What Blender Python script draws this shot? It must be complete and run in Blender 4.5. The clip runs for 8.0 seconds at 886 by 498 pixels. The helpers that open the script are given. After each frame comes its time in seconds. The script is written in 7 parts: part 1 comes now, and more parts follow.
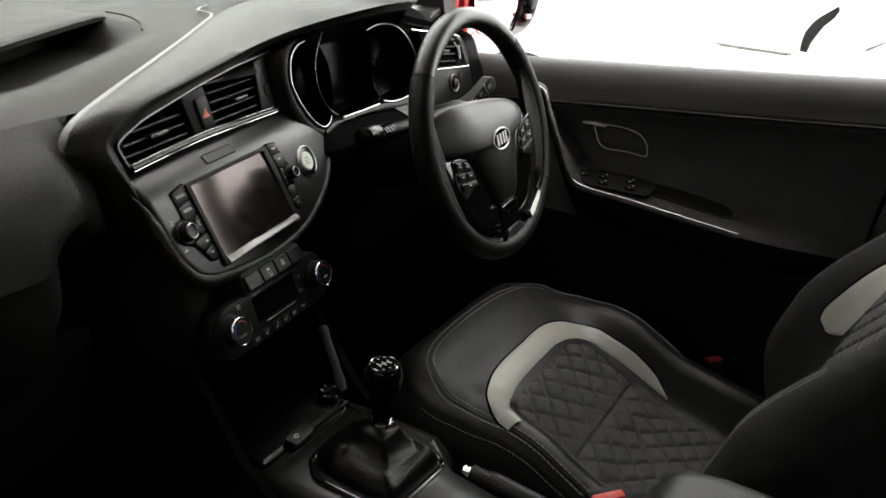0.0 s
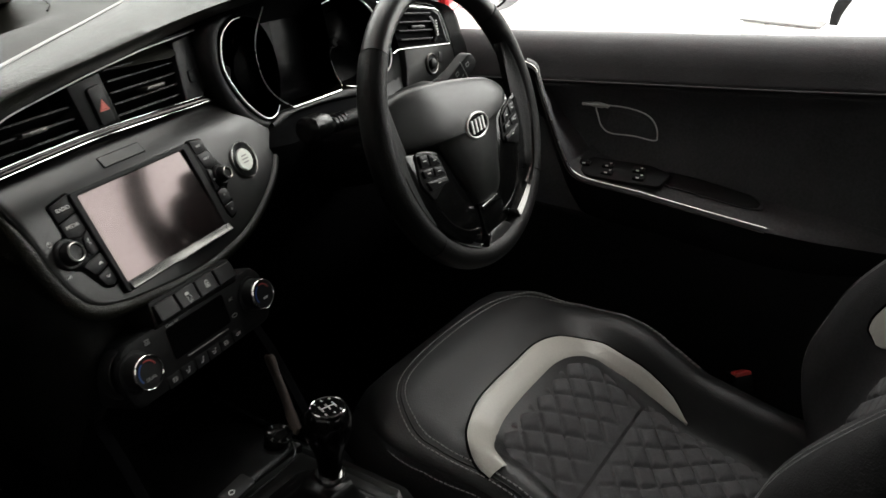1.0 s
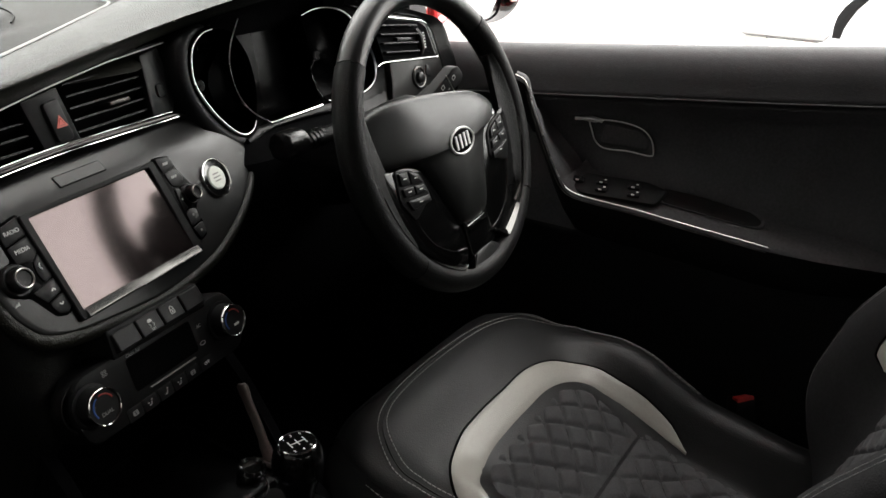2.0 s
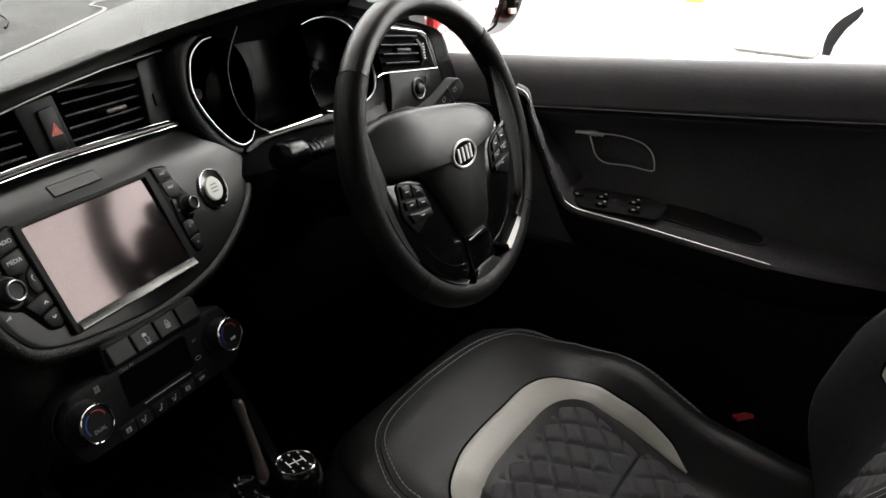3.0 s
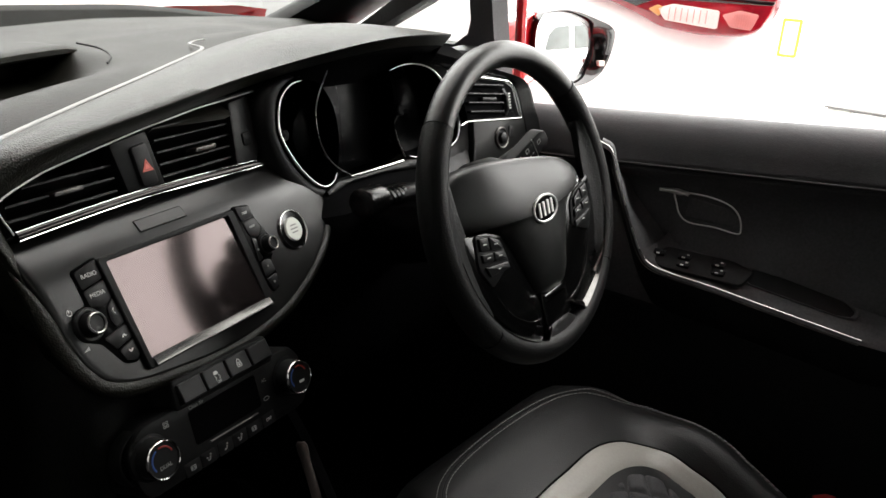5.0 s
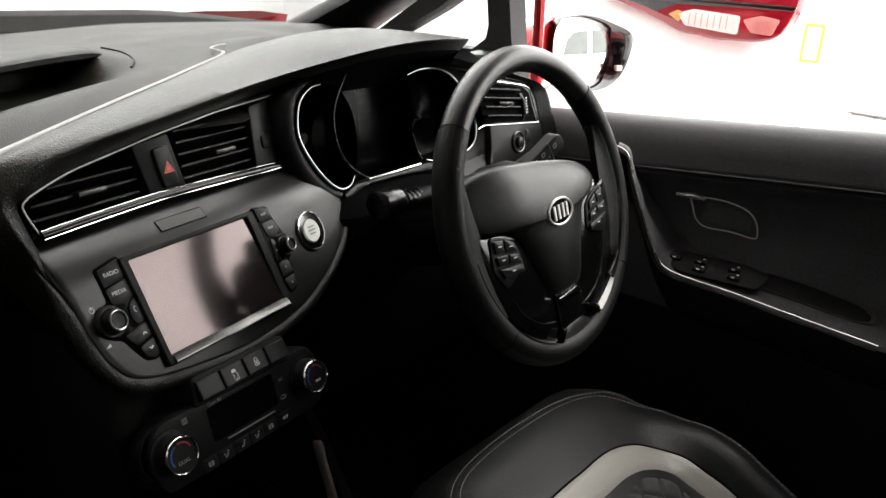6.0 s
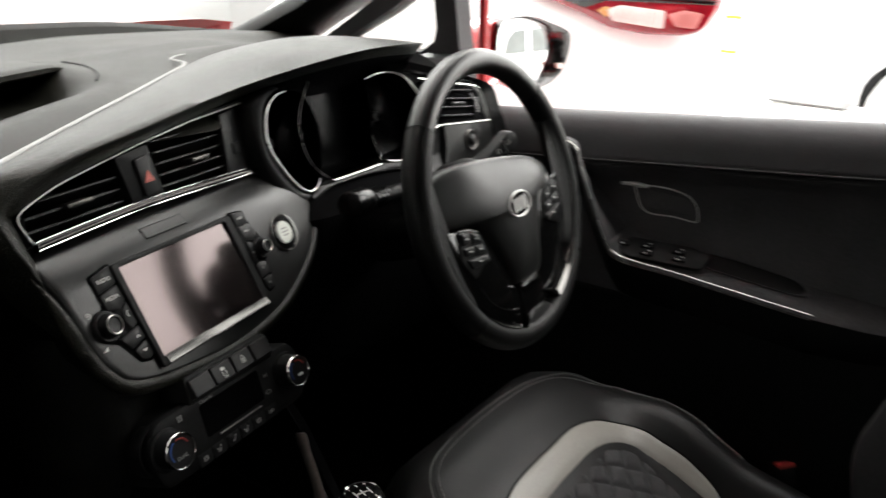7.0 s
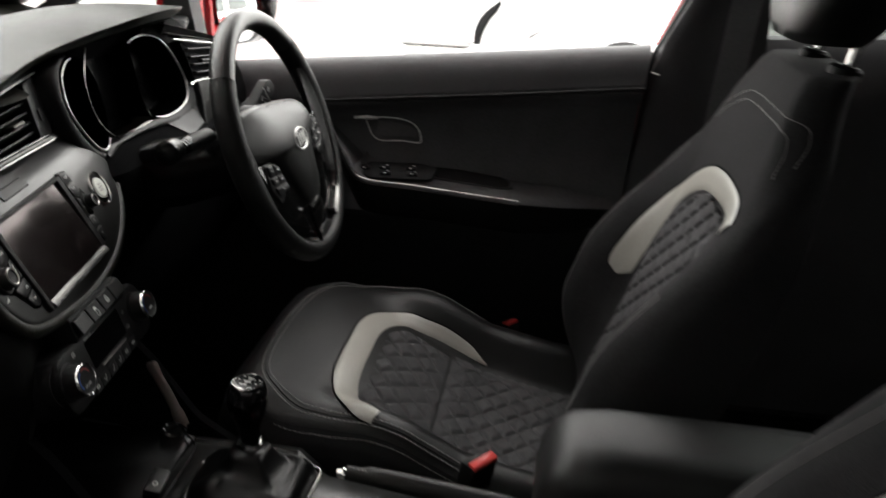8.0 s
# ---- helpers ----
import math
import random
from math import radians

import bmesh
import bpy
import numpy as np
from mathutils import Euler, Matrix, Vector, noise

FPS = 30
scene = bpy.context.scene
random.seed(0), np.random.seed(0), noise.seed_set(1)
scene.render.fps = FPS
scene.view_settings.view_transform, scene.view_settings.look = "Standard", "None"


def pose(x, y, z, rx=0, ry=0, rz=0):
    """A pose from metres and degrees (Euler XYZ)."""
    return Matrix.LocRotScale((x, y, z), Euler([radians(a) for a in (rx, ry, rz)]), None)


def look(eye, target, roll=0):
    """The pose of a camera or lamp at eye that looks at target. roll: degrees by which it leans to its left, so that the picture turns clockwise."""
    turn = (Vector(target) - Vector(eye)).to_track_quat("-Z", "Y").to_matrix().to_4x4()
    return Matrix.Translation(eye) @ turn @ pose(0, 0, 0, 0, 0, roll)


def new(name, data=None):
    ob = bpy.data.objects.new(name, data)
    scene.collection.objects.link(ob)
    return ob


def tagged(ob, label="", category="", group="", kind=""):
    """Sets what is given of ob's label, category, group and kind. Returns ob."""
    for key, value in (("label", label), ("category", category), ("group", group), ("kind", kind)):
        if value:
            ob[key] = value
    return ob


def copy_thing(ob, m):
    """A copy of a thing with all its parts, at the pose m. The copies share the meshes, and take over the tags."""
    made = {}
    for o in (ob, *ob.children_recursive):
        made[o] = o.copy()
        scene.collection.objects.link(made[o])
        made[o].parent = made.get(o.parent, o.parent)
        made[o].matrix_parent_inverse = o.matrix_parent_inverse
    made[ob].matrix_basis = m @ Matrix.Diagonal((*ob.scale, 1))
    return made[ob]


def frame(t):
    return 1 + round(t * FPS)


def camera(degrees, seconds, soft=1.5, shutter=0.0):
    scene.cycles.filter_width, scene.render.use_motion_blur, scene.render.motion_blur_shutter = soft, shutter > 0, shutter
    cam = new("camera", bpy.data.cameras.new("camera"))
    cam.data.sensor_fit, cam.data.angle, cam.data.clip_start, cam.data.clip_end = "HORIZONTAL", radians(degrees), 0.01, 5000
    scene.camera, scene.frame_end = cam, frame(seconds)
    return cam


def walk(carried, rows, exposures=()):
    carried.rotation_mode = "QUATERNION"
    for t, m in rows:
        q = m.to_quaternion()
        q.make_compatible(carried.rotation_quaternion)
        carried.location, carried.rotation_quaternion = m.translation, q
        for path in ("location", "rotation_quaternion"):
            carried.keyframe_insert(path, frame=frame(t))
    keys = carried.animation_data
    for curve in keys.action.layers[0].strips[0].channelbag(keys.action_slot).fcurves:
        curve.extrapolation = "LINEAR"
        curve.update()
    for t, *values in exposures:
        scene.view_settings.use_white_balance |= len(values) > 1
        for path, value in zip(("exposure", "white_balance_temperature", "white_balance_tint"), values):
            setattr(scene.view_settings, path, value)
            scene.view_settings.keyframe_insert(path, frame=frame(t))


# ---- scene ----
cam = camera(55.5, 8.0, shutter=0.5)
PATH = [
    (0, (-0.719, -0.537, 1.27), (0.883, 0.349, 0.466), 4.2),
    (0.5, (-0.593, -0.523, 1.242), (0.962, 0.418, 0.408), 3.0),
    (1, (-0.519, -0.508, 1.215), (1.042, 0.43, 0.39), 1.7),
    (1.5, (-0.479, -0.51, 1.206), (1.082, 0.448, 0.402), 1.2),
    (3, (-0.456, -0.481, 1.198), (1.135, 0.456, 0.43), 2.3),
    (3.5, (-0.454, -0.481, 1.203), (1.135, 0.481, 0.46), 2.6),
    (4, (-0.45, -0.479, 1.207), (1.124, 0.526, 0.49), 3.2),
    (4.5, (-0.446, -0.474, 1.209), (1.104, 0.579, 0.51), 3.6),
    (5, (-0.445, -0.467, 1.207), (1.076, 0.632, 0.516), 3.9),
    (6.5, (-0.464, -0.48, 1.209), (1.03, 0.662, 0.527), 3.7),
    (7, (-0.513, -0.476, 1.218), (1.071, 0.539, 0.541), 2.7),
    (7.5, (-0.642, -0.413, 1.233), (1.149, 0.135, 0.534), 1.8),
    (8, (-0.785, -0.385, 1.236), (1.059, -0.147, 0.498), 2.5),
]
walk(cam, [(t, look(eye, target, roll)) for t, eye, target, roll in PATH], [(0.0, 0.0, 6500, 6.5), (1.5, 0.0, 6500, 9), (3.0, 0.0, 6500, 10), (8.0, 0.0, 6500, 10)])

# ---- light: a bright white showroom, lit by two unseen panels added over its east ----
world = bpy.data.worlds.new("showroom_air")
world.use_nodes = True
world.node_tree.nodes["Background"].inputs[0].default_value = (0.95, 0.98, 1.0, 1)
world.node_tree.nodes["Background"].inputs[1].default_value = 1.0
scene.world = world
LAMP_WATTS = 1700
PANELS = ((5.4, 5.9), (5.4, -3.9))
for lx, ly in PANELS:
    data = bpy.data.lights.new("added_panel_light", "AREA")
    data.shape, data.size, data.size_y = "RECTANGLE", 10.2, 9.2
    data.energy, data.color = LAMP_WATTS, (1.0, 0.99, 0.965)
    lamp = new("added_panel_light", data)
    lamp.matrix_basis = pose(lx, ly, 3.93)


# ---- materials ----
def material(name, colour, rough=0.5, metal=0.0, grain=0.0, grain_size=0.001, vary=0.0, vary_size=0.08,
             coat=0.0, cells=False, rough_vary=0.06, spec=0.5):
    """A procedural surface: colour varied at two scales, roughness wear and a fine relief at real size in metres."""
    m = bpy.data.materials.new(name)
    m.use_nodes = True
    nodes, links = m.node_tree.nodes, m.node_tree.links
    b = nodes["Principled BSDF"]
    b.inputs["Base Color"].default_value = (*colour, 1)
    b.inputs["Roughness"].default_value = rough
    b.inputs["Metallic"].default_value = metal
    b.inputs["Specular IOR Level"].default_value = spec
    b.inputs["Coat Weight"].default_value = coat
    b.inputs["Coat Roughness"].default_value = 0.05
    where = nodes.new("ShaderNodeTexCoord")
    if vary:
        big, small = nodes.new("ShaderNodeTexNoise"), nodes.new("ShaderNodeTexNoise")
        big.inputs["Scale"].default_value, big.inputs["Detail"].default_value = 1 / vary_size, 4
        small.inputs["Scale"].default_value, small.inputs["Detail"].default_value = 1 / (grain_size * 2.5), 2
        add = nodes.new("ShaderNodeMath")
        add.operation = "ADD"
        ramp = nodes.new("ShaderNodeValToRGB")
        half = nodes.new("ShaderNodeMath")
        half.operation, half.inputs[1].default_value = "MULTIPLY", 0.5
        ramp.color_ramp.elements[0].position, ramp.color_ramp.elements[1].position = 0.35, 0.65
        low = [max(0.0, c * (1 - vary)) for c in colour]
        high = [min(1.0, c * (1 + vary)) for c in colour]
        ramp.color_ramp.elements[0].color, ramp.color_ramp.elements[1].color = (*low, 1), (*high, 1)
        for n in (big, small):
            links.new(where.outputs["Object"], n.inputs["Vector"])
        links.new(big.outputs["Fac"], add.inputs[0])
        links.new(small.outputs["Fac"], add.inputs[1])
        links.new(add.outputs[0], half.inputs[0])
        links.new(half.outputs[0], ramp.inputs["Fac"])
        links.new(ramp.outputs["Color"], b.inputs["Base Color"])
        spread = nodes.new("ShaderNodeMapRange")
        spread.inputs["To Min"].default_value = max(0.02, rough - rough_vary)
        spread.inputs["To Max"].default_value = min(1.0, rough + rough_vary)
        links.new(big.outputs["Fac"], spread.inputs["Value"])
        links.new(spread.outputs["Result"], b.inputs["Roughness"])
    if grain:
        tex = nodes.new("ShaderNodeTexVoronoi" if cells else "ShaderNodeTexNoise")
        tex.inputs["Scale"].default_value = 1 / grain_size
        bump = nodes.new("ShaderNodeBump")
        bump.inputs["Strength"].default_value, bump.inputs["Distance"].default_value = grain, grain_size * 0.35
        links.new(where.outputs["Object"], tex.inputs["Vector"])
        links.new(tex.outputs["Distance" if cells else "Fac"], bump.inputs["Height"])
        links.new(bump.outputs["Normal"], b.inputs["Normal"])
    return m


def glass(name, tint=(1, 1, 1), gloss=0.6):
    """A thin pane: it lets light straight through and mirrors a little of it, more at a slant."""
    m = bpy.data.materials.new(name)
    m.use_nodes = True
    nodes, links = m.node_tree.nodes, m.node_tree.links
    nodes.remove(nodes["Principled BSDF"])
    clear, shine, mix = nodes.new("ShaderNodeBsdfTransparent"), nodes.new("ShaderNodeBsdfGlossy"), nodes.new("ShaderNodeMixShader")
    clear.inputs["Color"].default_value = (*tint, 1)
    shine.inputs["Roughness"].default_value = 0.02
    edge, scale = nodes.new("ShaderNodeFresnel"), nodes.new("ShaderNodeMath")
    edge.inputs["IOR"].default_value = 1.45
    scale.operation, scale.inputs[1].default_value = "MULTIPLY", gloss
    links.new(edge.outputs[0], scale.inputs[0])
    links.new(scale.outputs[0], mix.inputs[0])
    links.new(clear.outputs[0], mix.inputs[1])
    links.new(shine.outputs[0], mix.inputs[2])
    links.new(mix.outputs[0], nodes["Material Output"].inputs["Surface"])
    return m


DASH = material("soft_touch_dash", (0.0094, 0.0094, 0.0069), 0.52, grain=0.55, grain_size=0.0015, vary=0.12, cells=True, spec=0.15)
BAND = material("grained_dash_band", (0.0092, 0.0092, 0.0066), 0.36, grain=0.8, grain_size=0.0016, vary=0.12, cells=True, spec=0.22)
PIPING = material("pale_seam_piping", (0.16, 0.16, 0.15), 0.35, grain=0.5, grain_size=0.0012, vary=0.2)
PLASTIC = material("black_plastic", (0.0060, 0.0060, 0.0062), 0.5, grain=0.3, grain_size=0.0009, vary=0.15, spec=0.14)
KEY = material("matt_black_key", (0.0085, 0.0085, 0.0088), 0.42, vary=0.12, grain=0.15, grain_size=0.0006, spec=0.22)
# Near-black for seams and for parts whose shade is put into the colour.
DEEP_BLACK = material("black_trim_and_shade", (0.003, 0.003, 0.0033), 0.95, grain=0.5, grain_size=0.0012, vary=0.3, spec=0.03)
SATIN = material("satin_grey_fascia", (0.0056, 0.0057, 0.0054), 0.32, metal=0.15, vary=0.08, grain=0.08, grain_size=0.0005, spec=0.41)
PIANO = material("gloss_black_trim", (0.004, 0.004, 0.004), 0.09, coat=0.6, vary=0.2, rough_vary=0.03)
CHROME = material("bright_chrome", (0.80, 0.80, 0.78), 0.10, metal=1.0, vary=0.05, rough_vary=0.03)
STEEL = material("brushed_silver", (0.62, 0.61, 0.58), 0.28, metal=1.0, vary=0.08)
SCREEN = material("dark_glossy_screen", (0.010, 0.008, 0.008), 0.13, vary=0.1, rough_vary=0.02, spec=0.62)
LENS = material("dark_clear_lens", (0.002, 0.002, 0.0022), 0.25, coat=0.0, spec=0.04)
LEATHER = material("black_leather", (0.0080, 0.0079, 0.0080), 0.4, grain=0.35, grain_size=0.0016, vary=0.15, cells=True, spec=0.27)
RIM_LEATHER = material("worn_black_rim_leather", (0.008, 0.008, 0.0078), 0.32, grain=0.35, grain_size=0.0011, vary=0.15, cells=True, spec=0.42)
GRIP = material("perforated_grip_leather", (0.0060, 0.0060, 0.0059), 0.45, grain=0.45, grain_size=0.0018, vary=0.15, cells=True, spec=0.17)
COVER = material("airbag_cover_skin", (0.0098, 0.0102, 0.0096), 0.40, grain=0.3, grain_size=0.0010, vary=0.1, cells=True, spec=0.30)
PALE = material("pale_grey_leather", (0.345, 0.334, 0.30), 0.32, grain=0.35, grain_size=0.0014, vary=0.06, cells=True)
QUILT = material("charcoal_quilted_cloth", (0.066, 0.065, 0.067), 0.85, grain=0.6, grain_size=0.0010, vary=0.18, vary_size=0.03, spec=0.1)
SEAT_CLOTH = material("black_seat_cloth", (0.021, 0.0204, 0.021), 0.85, grain=0.9, grain_size=0.0016, vary=0.2, spec=0.06)
THREAD = material("grey_thread", (0.29, 0.282, 0.274), 0.7, vary=0.15)
DOOR_SKIN = material("charcoal_door_pad", (0.058, 0.057, 0.059), 0.55, grain=0.3, grain_size=0.0016, vary=0.12, cells=True, spec=0.25)
DOOR_CLOTH = material("black_door_panel", (0.072, 0.071, 0.073), 0.75, grain=0.7, grain_size=0.0016, vary=0.2, spec=0.18)
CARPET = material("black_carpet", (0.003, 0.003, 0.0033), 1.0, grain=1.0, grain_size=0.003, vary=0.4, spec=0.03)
HEADLINER = material("dark_grey_headliner", (0.05, 0.05, 0.05), 0.95, grain=0.4, grain_size=0.002, vary=0.06, spec=0.1)
PAINT = material("red_car_paint", (0.50, 0.010, 0.014), 0.22, coat=1.0, vary=0.05)
WHITE_PAINT = material("white_car_paint", (0.80, 0.80, 0.80), 0.25, coat=1.0, vary=0.03)
PRINT = material("white_print", (0.62, 0.62, 0.60), 0.6, vary=0.05)
DIM_PRINT = material("grey_print", (0.25, 0.25, 0.24), 0.6, vary=0.05)
RED_PRINT = material("red_print", (0.26, 0.015, 0.01), 0.5, vary=0.08)
HAZARD_RED = material("hazard_red", (0.50, 0.09, 0.065), 0.5, vary=0.05)
BLUE_PRINT = material("blue_print", (0.012, 0.06, 0.24), 0.5, vary=0.08)
BUCKLE_RED = material("red_buckle_button", (0.62, 0.045, 0.04), 0.38, vary=0.08)
RUBBER = material("tyre_rubber", (0.018, 0.018, 0.018), 0.8, grain=0.4, grain_size=0.004, vary=0.2)
FLOOR_TILE = material("pale_floor_tile", (0.82, 0.82, 0.81), 0.22, vary=0.05, vary_size=0.6)
WALL_PAINT = material("white_wall_paint", (0.90, 0.90, 0.89), 0.7, vary=0.03, grain=0.1, grain_size=0.004)
DARK_WALL = material("unseen_fill_wall", (0.28, 0.28, 0.285), 0.7, vary=0.05, grain=0.1, grain_size=0.004)
RED_LENS = material("red_lamp_lens", (0.17, 0.004, 0.010), 0.10, coat=0.8, vary=0.2)
CLEAR_LENS = material("clear_lamp_lens", (0.62, 0.50, 0.48), 0.15, coat=0.8, vary=0.15)
YELLOW = material("yellow_sign_paint", (0.80, 0.62, 0.02), 0.5, vary=0.06)
PILLAR = material("grained_pillar_plastic", (0.062, 0.060, 0.062), 0.6, grain=0.5, grain_size=0.0013, vary=0.15, cells=True, spec=0.18)
WEBBING = material("charcoal_webbing", (0.17, 0.167, 0.17), 0.8, grain=0.8, grain_size=0.0012, vary=0.15, spec=0.1)
BLADE = material("satin_spoke_silver", (0.11, 0.108, 0.104), 0.24, metal=1.0, vary=0.1)
MIRROR = material("mirror_glass", (0.92, 0.93, 0.93), 0.015, metal=1.0)
SCREEN.node_tree.nodes["Principled BSDF"].inputs["Specular Tint"].default_value = (1.0, 0.80, 0.79, 1)
# Darker copy of the dash skin; the shade low down is in its colour.
SHADED_PAD = material("shaded_dash_pad", (0.0050, 0.0050, 0.0046), 0.6, grain=0.6, grain_size=0.0013, vary=0.15, cells=True, spec=0.10)
SHROUD = material("glossy_black_shroud", (0.0025, 0.0025, 0.0026), 0.25, vary=0.15, spec=0.22)
BOOT_SKIN = material("creased_boot_leather", (0.0022, 0.0022, 0.0023), 0.30, grain=0.4, grain_size=0.0016, vary=0.2, cells=True, spec=0.14)
DARK_STEEL = material("dull_grey_metal", (0.11, 0.105, 0.10), 0.38, metal=1.0, vary=0.2)
EDGE_STRIP = material("black_edge_strip", (0.012, 0.0117, 0.0117), 0.6, vary=0.15, grain=0.3, grain_size=0.002, spec=0.3)
DARK_CHROME = material("dark_polished_metal", (0.035, 0.033, 0.032), 0.22, metal=1.0, vary=0.12)
GLOSS_DARK = material("polished_black_plastic", (0.003, 0.003, 0.003), 0.13, vary=0.15, rough_vary=0.03, spec=0.26)
EMBLEM_SILVER = material("satin_emblem_silver", (0.70, 0.70, 0.68), 0.38, metal=0.45, vary=0.04)
ARM_LEATHER = material("smooth_armrest_leather", (0.0065, 0.0065, 0.0065), 0.42, grain=0.35, grain_size=0.0014, vary=0.12, cells=True, spec=0.21)
SLAT = material("vane_black", (0.0055, 0.0055, 0.0056), 0.34, vary=0.12, spec=0.16)
GREY_GLASS = material("grey_car_glass", (0.10, 0.11, 0.105), 0.12, vary=0.25, vary_size=0.5)
PALE_GREY = material("pale_grey_patch", (0.30, 0.30, 0.28), 0.5, vary=0.2, vary_size=0.1)
GREY_PART = material("mid_grey_line", (0.050, 0.049, 0.048), 0.45, vary=0.2, vary_size=0.2)
DIM_CHROME = material("satin_chrome", (0.24, 0.24, 0.235), 0.16, metal=1.0, vary=0.15)
PINK_RIB = material("pink_lamp_rib", (0.42, 0.16, 0.15), 0.2, vary=0.1)
CAP_GREY = material("satin_button_grey", (0.60, 0.62, 0.57), 0.36, metal=0.2, vary=0.06)
DOOR_LOW = material("black_hard_door_plastic", (0.014, 0.014, 0.0144), 0.6, grain=0.5, grain_size=0.0014, vary=0.15, cells=True, spec=0.12)
WARM_TRIM = material("warm_satin_metal", (0.30, 0.255, 0.235), 0.36, metal=0.55, vary=0.15, vary_size=0.02)
SIDE_SKIN = material("shaded_side_leather", (0.0055, 0.0054, 0.0056), 0.62, grain=0.4, grain_size=0.0016, vary=0.18, cells=True, spec=0.07)
LID_GREY = material("grey_lid_plastic", (0.08, 0.078, 0.076), 0.5, vary=0.15)
AMBER = material("amber_lamp_lens", (0.45, 0.22, 0.08), 0.15, coat=0.6, vary=0.15)
RING_METAL = material("soft_bright_chrome", (0.86, 0.86, 0.84), 0.30, metal=1.0, vary=0.05)
TINTED = glass("light_tinted_glass", (0.14, 0.155, 0.147), 0.5)
WINDOW = glass("clear_window_glass", (0.94, 0.96, 0.95))


# ---- mesh helpers ----
def thing(name, at, label, category, group="", kind=""):
    ob = new(name)
    ob.empty_display_size = 0.05
    ob.matrix_basis = Matrix.Translation(at)
    return tagged(ob, label, category, group, kind)


def rooted(ob):
    m = ob.matrix_basis.copy()
    while ob.parent:
        m = ob.parent.matrix_basis @ ob.matrix_parent_inverse @ m
        ob = ob.parent
    return m


def part(name, bm, mat, parent=None, label="", sharp=38):
    """Links a bmesh given in world places as one mesh, under a thing or a part."""
    if bm.faces:
        bmesh.ops.recalc_face_normals(bm, faces=bm.faces)
    me = bpy.data.meshes.new(name)
    bm.to_mesh(me)
    bm.free()
    me.materials.append(mat)
    for p in me.polygons:
        p.use_smooth, p.material_index = p.material_index == 0, 0
    me.set_sharp_from_angle(angle=radians(sharp))
    ob = new(name, me)
    if parent:
        ob.parent = parent
        ob.matrix_parent_inverse = rooted(parent).inverted()
    return tagged(ob, label)


def structure(name, bm, mat, label, category, sharp=38):
    return tagged(part(name, bm, mat, None, label, sharp), "", category, "", "structure")


def plane(origin, u, v):
    """The matrix of a face: u to its right, v up it, and the third axis out of it."""
    u = Vector(u).normalized()
    v = Vector(v)
    v = (v - v.dot(u) * u).normalized()
    w = u.cross(v)
    m = Matrix((u, v, w)).transposed().to_4x4()
    m.translation = origin
    return m


IDENT = Matrix.Identity(4)


def curve(pts, n=8, closed=False):
    """A smooth line through the points."""
    pts = [Vector(p) for p in pts]
    out, k = [], len(pts)
    for i in range(k if closed else k - 1):
        a, b = pts[i], pts[(i + 1) % k]
        p0 = pts[i - 1] if (i or closed) else a + (a - b)
        p3 = pts[(i + 2) % k] if (i + 2 < k or closed) else b + (b - a)
        for j in range(n):
            t = j / n
            out.append(0.5 * ((2 * a) + (b - p0) * t + (2 * p0 - 5 * a + 4 * b - p3) * t * t + (3 * a - p0 - 3 * b + p3) * t ** 3))
    if not closed:
        out.append(pts[-1])
    return out


def rounded(pts, r, n=4):
    """A flat outline with its corners rounded."""
    pts = [Vector(p) for p in pts]
    out, k = [], len(pts)
    for i, p in enumerate(pts):
        a, b = pts[i - 1] - p, pts[(i + 1) % k] - p
        d = min(r, a.length * 0.45, b.length * 0.45)
        p0, p1 = p + a.normalized() * d, p + b.normalized() * d
        for j in range(n + 1):
            t = j / n
            out.append(p0 * (1 - t) ** 2 + p * 2 * t * (1 - t) + p1 * t * t)
    return out


def box2(u0, v0, u1, v1, r=0.0, n=4):
    pts = [(u0, v0), (u1, v0), (u1, v1), (u0, v1)]
    return rounded(pts, r, n) if r else [Vector(p) for p in pts]


def ellipse(cu, cv, ru, rv, n=40, a0=0, a1=360):
    full = abs(a1 - a0) >= 360
    steps = n if full else n + 1
    return [Vector((cu + ru * math.cos(radians(a0 + (a1 - a0) * i / n)), cv + rv * math.sin(radians(a0 + (a1 - a0) * i / n)))) for i in range(steps)]


def inset(pts, d):
    """The outline drawn in by d."""
    area = sum(pts[i - 1].x * pts[i].y - pts[i].x * pts[i - 1].y for i in range(len(pts)))
    s = 1 if area > 0 else -1
    out = []
    for i, p in enumerate(pts):
        e = pts[(i + 1) % len(pts)] - pts[i - 1]
        nrm = Vector((-e.y, e.x)) * s
        out.append(p + (nrm.normalized() * d if nrm.length > 1e-9 else nrm))
    return out


def slab(bm, pts, w0, w1, m=IDENT, bevel=0.0, base=True):
    """A flat piece with the given outline between the heights w0 and w1, its front edge eased."""
    pts = [Vector(p[:2]) for p in pts]
    rings = [(pts, w0)]
    if bevel:
        rings += [(pts, w1 - bevel), (inset(pts, bevel * 0.3), w1 - bevel * 0.3), (inset(pts, bevel), w1)]
    else:
        rings += [(pts, w1)]
    loops = [[bm.verts.new(m @ Vector((p.x, p.y, w))) for p in ring] for ring, w in rings]
    k = len(pts)
    for a, b in zip(loops, loops[1:]):
        for i in range(k):
            bm.faces.new((a[i - 1], a[i], b[i], b[i - 1]))
    bm.faces.new(loops[-1]).material_index = 1
    if base:
        bm.faces.new(loops[0][::-1]).material_index = 1
    return bm


